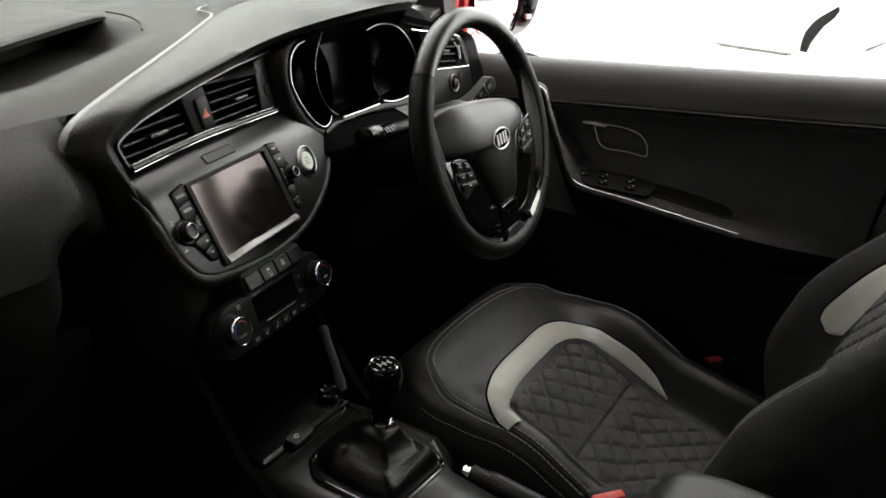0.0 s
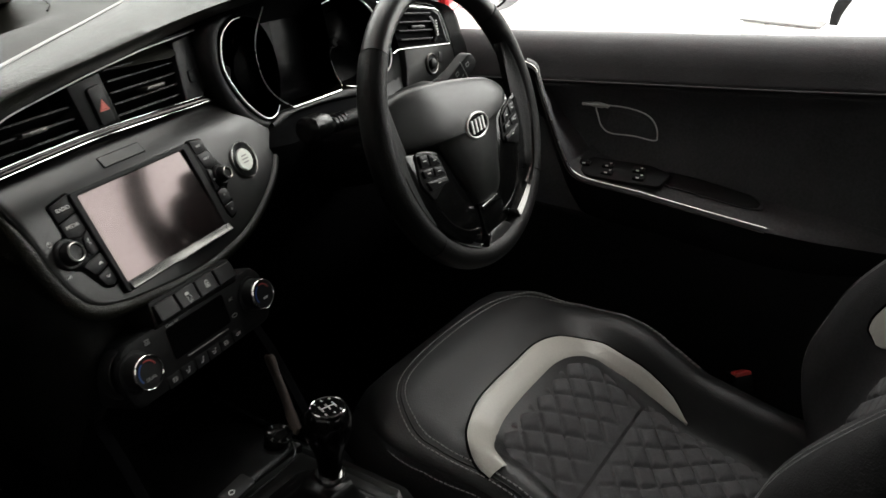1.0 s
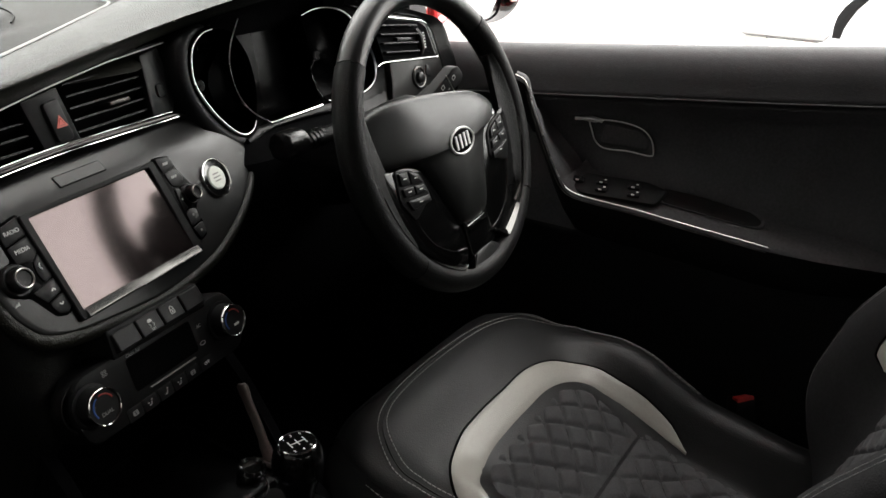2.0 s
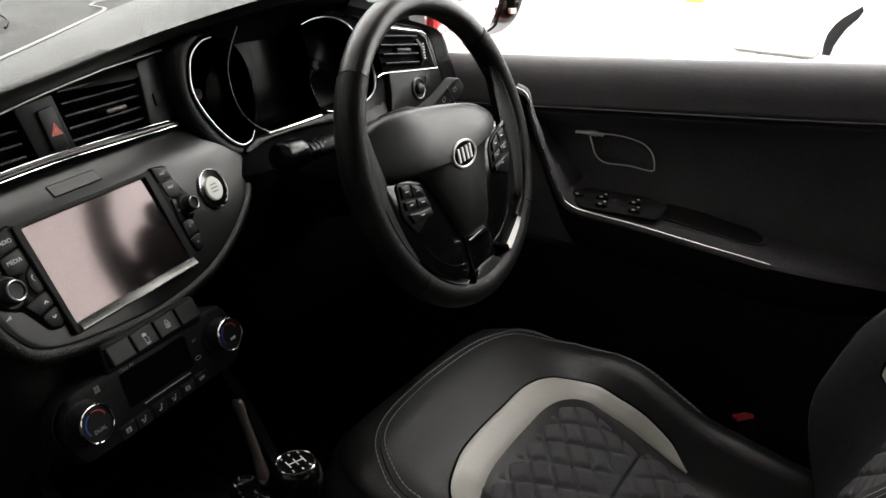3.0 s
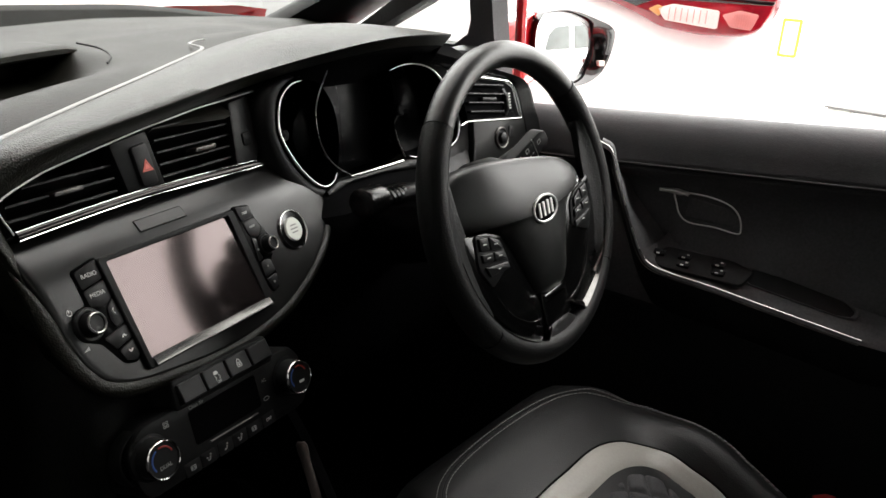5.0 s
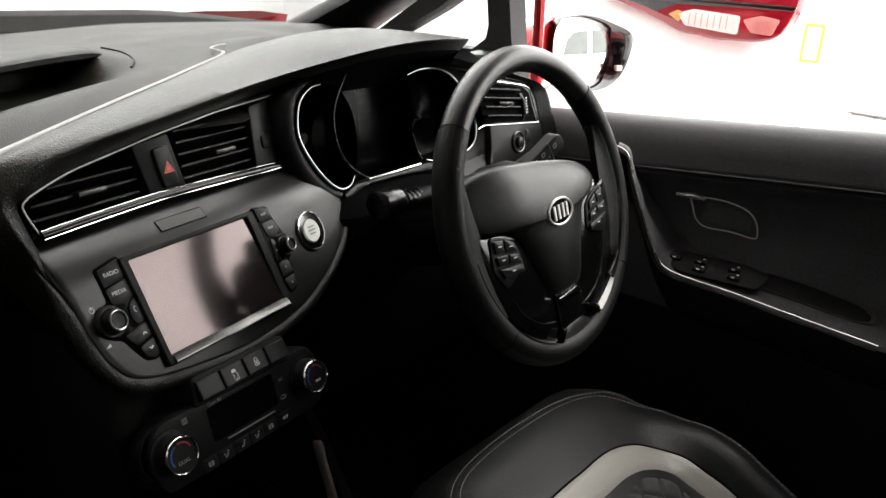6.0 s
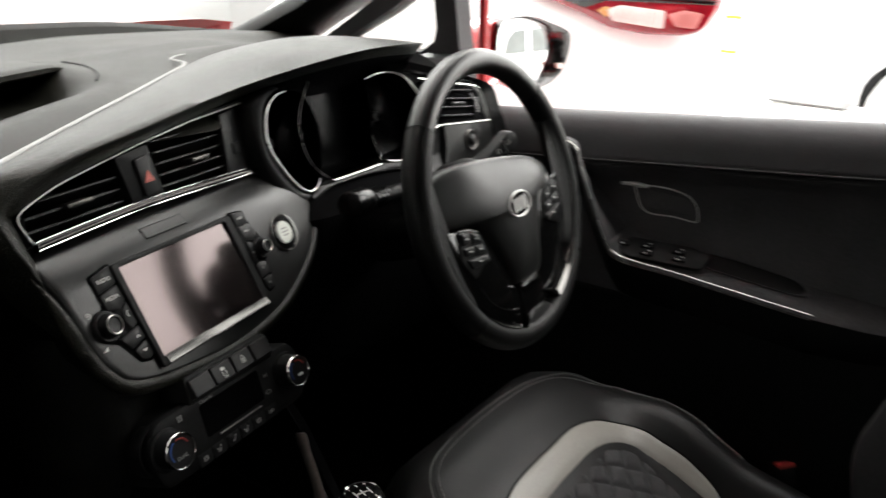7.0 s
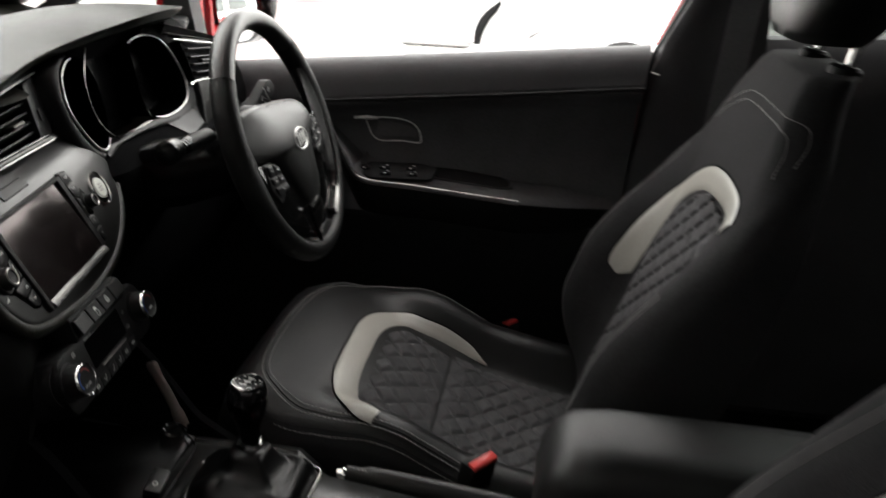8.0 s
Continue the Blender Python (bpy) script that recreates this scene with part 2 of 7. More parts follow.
def ring(bm, outer, inner, w0, w1, m=IDENT, bevel=0.0):
    """A flat frame between two outlines of as many points."""
    outer, inner = [Vector(p[:2]) for p in outer], [Vector(p[:2]) for p in inner]
    k = len(outer)
    loops = [[bm.verts.new(m @ Vector((p.x, p.y, w))) for p in pts] for pts, w in
             ((outer, w0), (outer, w1 - bevel), (inset(outer, bevel), w1), (inset(inner, -bevel), w1), (inner, w1 - bevel), (inner, w0))]
    for a, b in zip(loops, loops[1:] + loops[:1]):
        for i in range(k):
            bm.faces.new((a[i - 1], a[i], b[i], b[i - 1]))
    return bm


def tube(bm, pts, r, n=8, closed=False, m=IDENT, flat=1.0, up=None, caps=True):
    """A rod along a line. r: one radius, or one a point; flat: how thin it is along `up`."""
    pts = [m @ (Vector(p) if len(p) == 3 else Vector((*p, 0))) for p in pts]
    k = len(pts)
    rad = [r] * k if isinstance(r, (int, float)) else list(r)
    side, loops = None, []
    for i, p in enumerate(pts):
        nxt = pts[(i + 1) % k] if closed else pts[min(i + 1, k - 1)]
        prv = pts[i - 1] if closed else pts[max(i - 1, 0)]
        t = (nxt - prv).normalized()
        if up is not None:
            b = (Vector(up) - t * t.dot(Vector(up))).normalized()
            side = t.cross(b).normalized()
        else:
            if side is None:
                side = t.orthogonal().normalized()
            side = (side - t * t.dot(side)).normalized()
            b = side.cross(t).normalized()
        loops.append([bm.verts.new(p + rad[i] * (side * math.cos(2 * math.pi * j / n) + b * flat * math.sin(2 * math.pi * j / n))) for j in range(n)])
    pairs = list(zip(loops, loops[1:])) + ([(loops[-1], loops[0])] if closed else [])
    for a, b in pairs:
        for j in range(n):
            bm.faces.new((a[j - 1], a[j], b[j], b[j - 1]))
    if caps and not closed:
        bm.faces.new(loops[0][::-1])
        bm.faces.new(loops[-1])
    return bm


def sheet(bm, rows, wrap=False):
    """A skin over rows of points."""
    grid = [[bm.verts.new(p) for p in row] for row in rows]
    for a, b in zip(grid, grid[1:]):
        k = len(a)
        for j in range(0 if wrap else 1, k):
            bm.faces.new((a[j - 1], a[j], b[j], b[j - 1]))
    return grid


def loft(bm, loops, caps=True):
    """A closed body over rings of points."""
    grid = sheet(bm, loops, wrap=True)
    if caps:
        bm.faces.new(grid[0][::-1])
        bm.faces.new(grid[-1])
    return bm


def lathe(bm, profile, m=IDENT, n=36):
    """A turned body: the profile (radius, height) round the third axis."""
    rows = [[m @ Vector((r * math.cos(2 * math.pi * i / n), r * math.sin(2 * math.pi * i / n), w)) for i in range(n)] for r, w in profile]
    return loft(bm, rows, caps=profile[-1][0] < 0.001)


def block(bm, x0, x1, y0, y1, z0, z1, bevel=0.004, m=IDENT):
    return slab(bm, box2(x0, y0, x1, y1, bevel, 2) if bevel else box2(x0, y0, x1, y1), z0, z1, m, bevel)


def smooth(a, b, x):
    t = min(1.0, max(0.0, (x - a) / (b - a)))
    return t * t * (3 - 2 * t)


def mixed(table, x):
    """The value between the rows (x, value...) of a table."""
    return tuple(float(np.interp(x, [r[0] for r in table], [r[k] for r in table])) for k in range(1, len(table[0])))


def letters(text, size, m, mat, parent, name="lettering", label="", align="CENTER"):
    """Raised print in the built-in font, centred at the matrix m."""
    data = bpy.data.curves.new(name, "FONT")
    data.body, data.size, data.align_x, data.align_y, data.extrude = text, size, align, "CENTER", 0.0001
    tmp = bpy.data.objects.new(name, data)
    scene.collection.objects.link(tmp)
    bpy.context.view_layer.update()
    me = bpy.data.meshes.new_from_object(tmp.evaluated_get(bpy.context.evaluated_depsgraph_get()))
    bpy.data.objects.remove(tmp)
    me.transform(m)
    me.materials.clear()
    me.materials.append(mat)
    ob = new(name, me)
    ob.parent = parent
    ob.matrix_parent_inverse = rooted(parent).inverted()
    return tagged(ob, label)


def shifted(m, u, v, w=0.0, turn=0.0):
    return m @ Matrix.Translation((u, v, w)) @ Matrix.Rotation(radians(turn), 4, "Z")


def bar(bm, m, u0, v0, u1, v1, w=0.0004, wide=0.0006):
    """A printed stroke between two places of a face."""
    a, b = Vector((u0, v0)), Vector((u1, v1))
    d = (b - a).normalized()
    nrm = Vector((-d.y, d.x)) * wide
    slab(bm, [a - nrm, b - nrm, b + nrm, a + nrm], 0, w, m)
    return bm


# ---- the showroom ----
bm = bmesh.new()
block(bm, -11, 11, -9, 11, -0.2, 0.0, 0)
structure("ground", bm, FLOOR_TILE, "pale glossy tiled showroom floor", "floor")
for nm, x0, x1, y0, y1 in (("wall_east", 11, 11.2, -9, 11), ("wall_west", -11.2, -11, -9, 11), ("wall_north", -11, 11, 11, 11.2), ("wall_south", -11, 11, -9.2, -9)):
    bm = bmesh.new()
    block(bm, x0, x1, y0, y1, -0.2, 4.0, 0)
    # Out of view; its grey only sets how much fill the cabin gets.
    if nm == "wall_west":
        structure(nm, bm, DARK_WALL, "unseen wall, dark grey to hold back light from the west", "wall")
    else:
        structure(nm, bm, WALL_PAINT, "plain white painted showroom wall", "wall")
bm = bmesh.new()
block(bm, -11, 11, -9, 11, 4.0, 4.2, 0)
structure("ceiling", bm, WALL_PAINT, "plain white showroom ceiling", "ceiling")
# Housings for the two added lights, out of view.
for lx, ly in PANELS:
    lm = thing("added_ceiling_panel", (lx, ly, 3.999), "unseen broad ceiling panel with thin frame, added to light from the east", "ceiling light", "showroom lights")
    bm = bmesh.new()
    ring(bm, box2(lx - 5.2, ly - 4.7, lx + 5.2, ly + 4.7), box2(lx - 5.12, ly - 4.62, lx + 5.12, ly + 4.62), 3.92, 3.999, IDENT, 0.004)
    part("frame", bm, WHITE_PAINT, lm)
    bm = bmesh.new()
    slab(bm, box2(lx - 5.11, ly - 4.61, lx + 5.11, ly + 4.61), 3.95, 3.96)
    part("diffuser", bm, WALL_PAINT, lm)

# ---- the body shell ----
PILLAR_A = [(0.745, 0.86, 0.99), (0.735, 0.62, 1.10), (0.68, 0.28, 1.275), (0.62, 0.02, 1.385)]


def shell_side(s, side):
    """The pillars and door frame of one side of the car; s is +1 or -1."""
    def at(p):
        return Vector((s * p[0], p[1], p[2]))
    bm = bmesh.new()
    tube(bm, curve([at(p) for p in PILLAR_A], 6), [0.074] * 6 + [0.068] * 6 + [0.056] * 6 + [0.045], 12, flat=0.55, up=(0, 0.5, 1))
    structure("pillar_a_" + side, bm, PLASTIC, "black plastic windscreen pillar trim", "pillar")
    bm = bmesh.new()
    tube(bm, curve([at((p[0] + 0.05, p[1] + 0.03, p[2] + 0.012)) for p in PILLAR_A], 6), 0.03, 10, flat=0.6, up=(0, 0.5, 1))
    structure("pillar_skin_" + side, bm, PAINT, "red painted outer windscreen pillar", "pillar")
    # centre pillar, leaning back as it rises
    rows = []
    for z, y0, y1, xi in ((0.28, -0.50, -0.78, 0.70), (0.6, -0.50, -0.76, 0.715), (0.9, -0.542, -0.75, 0.715), (1.0, -0.550, -0.74, 0.705), (1.05, -0.562, -0.73, 0.70), (1.12, -0.593, -0.725, 0.685), (1.2, -0.622, -0.725, 0.665), (1.38, -0.675, -0.755, 0.60)):
        rows.append([at((xi + 0.075, y0 - 0.001 if z > 1.02 else y0 + 0.014, z)), at((xi + 0.012, y0 + 0.006, z)), at((xi, y0 - 0.012, z)), at((xi - 0.004, (y0 + y1) / 2, z)), at((xi + 0.004, y1 + 0.01, z)), at((xi + 0.075, y1, z))])
    bm = bmesh.new()
    loft(bm, rows)
    structure("pillar_b_" + side, bm, PILLAR, "black plastic centre pillar trim", "pillar")
    bm = bmesh.new()
    tube(bm, curve([at(p) for p in ((0.775, -0.551, 1.036), (0.775, -0.558, 1.05), (0.772, -0.586, 1.118), (0.742, -0.622, 1.2), (0.68, -0.664, 1.37))], 5), 0.0055, 8)
    structure("door_frame_" + side, bm, PAINT, "red painted rear edge of the door frame", "door frame")
    # Added dark strip that hides the pillar face where it catches strong light.
    bm = bmesh.new()
    tube(bm, curve([at(p) for p in ((0.745, -0.541, 0.96), (0.745, -0.548, 1.02), (0.745, -0.561, 1.05), (0.735, -0.591, 1.12), (0.715, -0.622, 1.2), (0.655, -0.676, 1.37))], 5), 0.0085, 10)
    structure("pillar_edge_strip_" + side, bm, EDGE_STRIP, "dark strip added over the centre pillar's bright front face", "seal")
    # sill and the wheel house side under the dash
    bm = bmesh.new()
    for y0, y1, z0, z1 in ((-2.2, 1.0, 0.22, 0.36),):
        slab(bm, [(y0, z0), (y1, z0), (y1, z1), (y0, z1)], 0.70 * 1, 0.80, plane((0, 0, 0), (0, 1, 0), (0, 0, 1)) if s > 0 else Matrix.Scale(-1, 4, (1, 0, 0)) @ plane((0, 0, 0), (0, 1, 0), (0, 0, 1)))
    structure("sill_" + side, bm, PLASTIC, "black plastic door sill cover", "sill")
    bm = bmesh.new()
    slab(bm, [(0.22, 0.25), (1.0, 0.25), (1.0, 0.98), (0.22, 0.90)], 0.715, 0.80, plane((0, 0, 0), (0, 1, 0), (0, 0, 1)) if s > 0 else Matrix.Scale(-1, 4, (1, 0, 0)) @ plane((0, 0, 0), (0, 1, 0), (0, 0, 1)))
    structure("kick_panel_" + side, bm, PLASTIC, "black footwell side panel", "panel")


shell_side(1, "right")
shell_side(-1, "left")
# roof with headliner and windscreen header
rows = []
for y in (0.06, -0.2, -0.7, -1.2, -1.7, -2.0):
    h = 1.40 + 0.03 * math.sin(min(1, max(0, (0.06 - y) / 2.06)) * math.pi)
    rows.append([Vector((x, y, h - 0.10 * (abs(x) / 0.66) ** 3 * 0.6)) for x in np.linspace(-0.66, 0.66, 17)])
bm = bmesh.new()
sheet(bm, rows)
structure("roof_lining", bm, HEADLINER, "dark grey cloth roof lining", "roof")
bm = bmesh.new()
sheet(bm, [[p + Vector((p.x * 0.06, 0, 0.05)) for p in row] for row in rows])
structure("roof_skin", bm, PAINT, "red painted car roof", "roof")
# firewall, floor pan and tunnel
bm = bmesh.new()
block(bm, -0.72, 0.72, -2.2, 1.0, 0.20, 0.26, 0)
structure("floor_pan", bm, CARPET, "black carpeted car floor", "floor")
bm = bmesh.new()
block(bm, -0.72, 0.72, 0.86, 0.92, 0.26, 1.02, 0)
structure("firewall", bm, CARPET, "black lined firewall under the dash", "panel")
# windscreen with its black border, cowl and bonnet
GLASS_FOOT, GLASS_HEAD = (0.90, 1.005), (0.06, 1.405)
bm = bmesh.new()
glass_rows = []
for k in range(9):
    f = k / 8
    y, z = GLASS_FOOT[0] + (GLASS_HEAD[0] - GLASS_FOOT[0]) * f, GLASS_FOOT[1] + (GLASS_HEAD[1] - GLASS_FOOT[1]) * f + 0.03 * math.sin(f * math.pi)
    half = 0.76 - 0.14 * f
    glass_rows.append([Vector((half * u, y + 0.05 * (1 - u * u), z)) for u in np.linspace(-1, 1, 13)])
sheet(bm, glass_rows)
ws = structure("window_windscreen", bm, WINDOW, "clear curved windscreen glass", "window")
ws.visible_shadow = False
bm = bmesh.new()
sheet(bm, [[p + Vector((0, -0.012, -0.004)) for p in glass_rows[0]], [p.lerp(q, 0.5) + Vector((0, -0.012, -0.004)) for p, q in zip(glass_rows[0], glass_rows[1])]])
structure("windscreen_border", bm, PIANO, "black printed border along the windscreen foot", "trim")
bm = bmesh.new()
rows = [[Vector((x, y - 0.10 * (x / 0.75) ** 2 + 0.06, z + k * (0.046 - 0.024 * smooth(0.44, 0.78, x)))) for x in np.linspace(-0.78, 0.78, 41)] for y, z, k in ((0.86, 0.985, 0), (0.885, 1.000, 0.4), (0.90, 1.010, 0.9), (0.915, 1.013, 1.0), (0.94, 1.010, 1.0), (1.0, 0.99, 0.8), (1.03, 0.98, 0.6))]
sheet(bm, rows)
structure("cowl", bm, PLASTIC, "black plastic cowl below the windscreen", "trim")
# Black strip added before the cowl, standing for the glass's printed border.
bm = bmesh.new()
rows = []
for dy, k in ((0.0, 0), (0.004, 1.0), (0.012, 1.06), (0.02, 1.0)):
    rows.append([Vector((x, 0.862 - 0.10 * (x / 0.75) ** 2 + 0.06 + dy, 0.985 + k * (0.014 + 0.55 * (0.046 - 0.024 * smooth(0.44, 0.78, x))))) for x in np.linspace(-0.76, 0.76, 41)])
sheet(bm, rows)
structure("windscreen_foot_strip", bm, DEEP_BLACK, "added black strip for the printed glass border at the windscreen foot", "trim")
bonnet = thing("bonnet", (0, 1.4, 0.95), "red painted car bonnet beyond the windscreen", "car bonnet")
bm = bmesh.new()
rows = []
for f in np.linspace(0, 1, 12):
    y = 1.0 + 0.95 * f
    rows.append([Vector((x, y - 0.10 * (x / 0.8) ** 2 + 0.03, 1.020 - 0.10 * f ** 2 - 0.03 * abs(x / 0.8) ** 6 + 0.036 * smooth(0.35, 0.62, abs(x)) + 0.018 * smooth(0.6, 0.8, abs(x)))) for x in np.linspace(-0.80, 0.80, 25)])
rows.insert(0, [p + Vector((0, 0.004, -0.006)) for p in rows[0]])
rows.insert(0, [p + Vector((0, 0.012, -0.05)) for p in rows[0]])
sheet(bm, rows)
part("skin", bm, PAINT, bonnet)
for s in (-1, 1):
    wing = thing("front_wing", (s * 0.85, 1.3, 0.8), "red painted front wing beside the bonnet", "car wing", "front wings")
    bm = bmesh.new()
    sheet(bm, [[Vector((s * x, y, z)) for x, z in ((0.802, 1.0 - 0.16 * f), (0.84, 0.985 - 0.15 * f), (0.88, 0.93 - 0.12 * f), (0.89, 0.7), (0.89, 0.4))] for f, y in ((0, 0.62), (0.15, 0.9), (0.45, 1.25), (0.8, 1.6), (1, 1.8))])
    part("skin", bm, PAINT, wing)
for wx, tilt in ((-0.25, 3),):
    wiper = thing("wiper", (wx, 0.93, 1.02), "black windscreen wiper lying at the glass foot", "wiper")
    bm = bmesh.new()
    tube(bm, [(wx - 0.32, 0.945, 1.033), (wx, 0.965, 1.036), (wx + 0.30, 0.93, 1.030)], 0.008, 8)
    part("blade", bm, RUBBER, wiper)
    bm = bmesh.new()
    tube(bm, [(wx - 0.05, 0.97, 1.045), (wx + 0.2, 0.965, 1.046), (wx + 0.36, 0.95, 1.02)], [0.006, 0.009, 0.012], 8, flat=0.6, up=(0, 0, 1))
    part("arm", bm, KEY, wiper)

# ---- dashboard ----
dash = thing("dashboard", (0, 0.4, 0.7), "grey-black soft-touch dashboard with grained band and pale seam", "dashboard")


def lip_y(x):
    """Where the edge of the tray hood runs."""
    return mixed(((-0.40, 0.40), (-0.25, 0.385), (-0.12, 0.405), (0.0, 0.463), (0.138, 0.535)), x)[0]


def pad_z(x, y):
    """The height of the upper dash pad."""
    z = 1.048 - 0.06 * max(0, y - 0.6) + 0.012 * smooth(0.15, 0.4, x) - 0.036 * smooth(0.42, 0.58, x) * smooth(0.72, 0.5, y)
    z -= 0.17 * max(0, 0.42 - y) * smooth(0.40, 0.20, y)
    z -= 0.004 * smooth(-0.20, -0.30, x) * (max(0.0, 0.42 - y) / 0.192) ** 2
    lip = lip_y(x)
    inside = smooth(0.136, 0.075, x) * smooth(-0.42, -0.36, x)
    if inside > 0 and y < lip + 0.08:
        z -= 0.040 * inside * smooth(lip - 0.15, lip - 0.005, y) ** 1.3
    return z


rows = []
xs = np.linspace(-0.74, 0.735, 120)
for k in range(52):
    row = []
    for x in xs:
        lip = lip_y(x)
        marks = (0.90, lip + 0.085, lip + 0.078, lip, lip - 0.150, 0.228 + 0.147 * smooth(0.12, 0.19, x))
        y = float(np.interp(k, (0, 13, 14, 24, 42, 51), marks))
        row.append(Vector((x, y - 0.10 * (x / 0.75) ** 4 * smooth(0.6, 0.9, y), pad_z(x, y))))
    rows.append(row)
face = ((0.206, 1.002), (0.191, 0.978), (0.172, 0.948), (0.160, 0.908), (0.155, 0.86), (0.160, 0.81), (0.178, 0.76), (0.205, 0.72), (0.28, 0.66), (0.36, 0.56), (0.42, 0.45))
round_face = ((0.206, 1.005), (0.186, 0.997), (0.166, 0.985), (0.147, 0.967), (0.132, 0.940), (0.124, 0.90), (0.126, 0.85), (0.160, 0.78), (0.24, 0.69), (0.34, 0.57), (0.42, 0.45))
for i_face, (y, z) in enumerate(face):
    if i_face == 6:
        bm = bmesh.new()
        sheet(bm, rows)
        part("upper_pad", bm, DASH, dash, "grey-black soft-touch pad", sharp=75)
        rows = [[p + Vector((0, 0.003, 0)) for p in rows[-1]]]
    row = []
    for x in xs:
        away = smooth(*((-0.185, -0.10) if i_face < 4 else (-0.235, -0.11) if i_face < 5 else (-0.29, -0.12)), x)
        side_roll = smooth(-0.186, -0.225, x)
        yy, zz = y + (round_face[i_face][0] - y) * side_roll, z + (round_face[i_face][1] - z) * side_roll
        row.append(Vector((x, yy + 0.19 * away + 0.02 * abs(x + 0.42), zz - 0.012 * smooth(-0.16, -0.08, x))))
    rows.append(row)
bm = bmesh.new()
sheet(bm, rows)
part("lower_panel", bm, SHADED_PAD, dash, "lower dash pad, darkened for the shade it lies in", sharp=75)
# hood over the tray in the dash top
bm = bmesh.new()
rows = []
for x in np.linspace(-0.40, 0.138, 28):
    y, e = lip_y(x), smooth(0.139, 0.11, x) * smooth(-0.41, -0.37, x)
    up = pad_z(x, y + 0.12)
    rows.append([Vector((x, y + 0.006, up - 0.002)), Vector((x, y + 0.0, up + 0.001)), Vector((x, y + 0.0, up + 0.003 + 0.004 * e)), Vector((x, y + 0.005, up + 0.006 + 0.004 * e)),
                 Vector((x, y + 0.02, up + 0.005 + 0.005 * e)), Vector((x, y + 0.06, up + 0.003 + 0.003 * e)), Vector((x, y + 0.11, up + 0.001)), Vector((x, y + 0.11, up - 0.008)), Vector((x, y + 0.02, up - 0.006))])
loft(bm, rows)
part("tray_hood", bm, DASH, dash, "raised hood over the dash-top tray")
bm = bmesh.new()
tube(bm, curve([(0.137, 0.535, 1.056), (0.145, 0.50, 1.054), (0.138, 0.465, 1.050), (0.115, 0.435, 1.0465)], 6), 0.0013, 6)
part("tray_groove", bm, PLASTIC, dash)

# band that sweeps up the stack, over the vents and out as the instrument hood
SEAM = [(-0.114, 0.116, 0.845), (-0.152, 0.168, 0.90), (-0.182, 0.200, 0.945), (-0.198, 0.193, 0.975), (-0.203, 0.194, 0.995), (-0.190, 0.200, 1.010), (-0.160, 0.214, 1.019), (-0.10, 0.244, 1.026),
        (0.0, 0.291, 1.037), (0.10, 0.343, 1.045), (0.20, 0.400, 1.052), (0.30, 0.440, 1.063), (0.40, 0.440, 1.070), (0.50, 0.400, 1.046), (0.58, 0.370, 1.030)]
VENT = plane((0.005, 0.209, 0.99), (0.98, 0.2, 0), (0, 0.26, 0.97))


def vent_top(u):
    return mixed(((-0.158, 0.0), (-0.137, 0.008), (-0.106, 0.016), (0.0, 0.031), (0.083, 0.040), (0.20, 0.047)), u)[0]


def crest(u):
    return mixed(((-0.165, 0.018), (-0.13, 0.030), (-0.067, 0.039), (0.004, 0.046), (0.089, 0.056), (0.188, 0.067), (0.24, 0.074)), u)[0]


BROW = [(-0.112, 0.112, 0.845), (-0.140, 0.140, 0.905), (-0.152, 0.157, 0.945), (-0.164, 0.168, 0.975), (-0.166, 0.176, 0.996)]
LIP = [(-0.108, 0.118, 0.845), (-0.134, 0.147, 0.905), (-0.143, 0.164, 0.945), (-0.150, 0.176, 0.975), (-0.151, 0.181, 0.988)]
for u in (-0.150, -0.125, -0.07, 0.0, 0.09):
    BROW.append(tuple(VENT @ Vector((u, crest(u) + 0.002, 0.005 + 0.011 * smooth(-0.15, -0.10, u)))))
    LIP.append(tuple(VENT @ Vector((u, vent_top(u) + 0.002, 0.0))))
BROW += [(0.195, 0.236, 1.064), (0.255, 0.166, 1.094), (0.32, 0.150, 1.1015), (0.40, 0.157, 1.099), (0.464, 0.200, 1.090)]
LIP += [(0.195, 0.258, 1.046), (0.255, 0.182, 1.078), (0.32, 0.166, 1.0865), (0.40, 0.174, 1.083), (0.464, 0.214, 1.074)]


def calmed(pts, start, times=14):
    """The line with its run after `start` drawn smooth."""
    for _ in range(times):
        pts = [p if i < start or i == len(pts) - 1 else (pts[i - 1] + 2 * p + pts[i + 1]) / 4 for i, p in enumerate(pts)]
    return pts


sc, bc, lc = (calmed(curve(q, 8), 62) for q in (SEAM, BROW, LIP))
rows = []
for k, (s, b, l) in enumerate(zip(sc, bc, lc)):
    f = k / (len(sc) - 1)
    crown = 0.006 + 0.008 * smooth(0.62, 0.85, f)
    row = []
    for j in range(8):
        t = j / 8
        p = s.lerp(b, t)
        p += Vector((0, -0.25 if f < 0.3 else 0, 1)).normalized() * crown * math.sin(math.pi * t) * (0.5 if f < 0.3 else 1)
        row.append(p)
    out = Vector((0, -1, 0.15)) * 0.002
    row += [b, b.lerp(l, 0.06) + out * 0.5, b.lerp(l, 0.2) + out * 0.85, b.lerp(l, 0.42) + out, b.lerp(l, 0.7) + out * 0.75, l]
    rows.append(row)
bm = bmesh.new()
sheet(bm, rows)
part("grained_band", bm, BAND, dash, "grained band sweeping over vents and instruments", sharp=70)
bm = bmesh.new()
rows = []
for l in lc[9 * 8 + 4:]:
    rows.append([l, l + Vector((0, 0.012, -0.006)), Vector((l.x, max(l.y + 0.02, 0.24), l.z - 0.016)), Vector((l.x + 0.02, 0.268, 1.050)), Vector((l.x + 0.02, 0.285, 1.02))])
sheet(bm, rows)
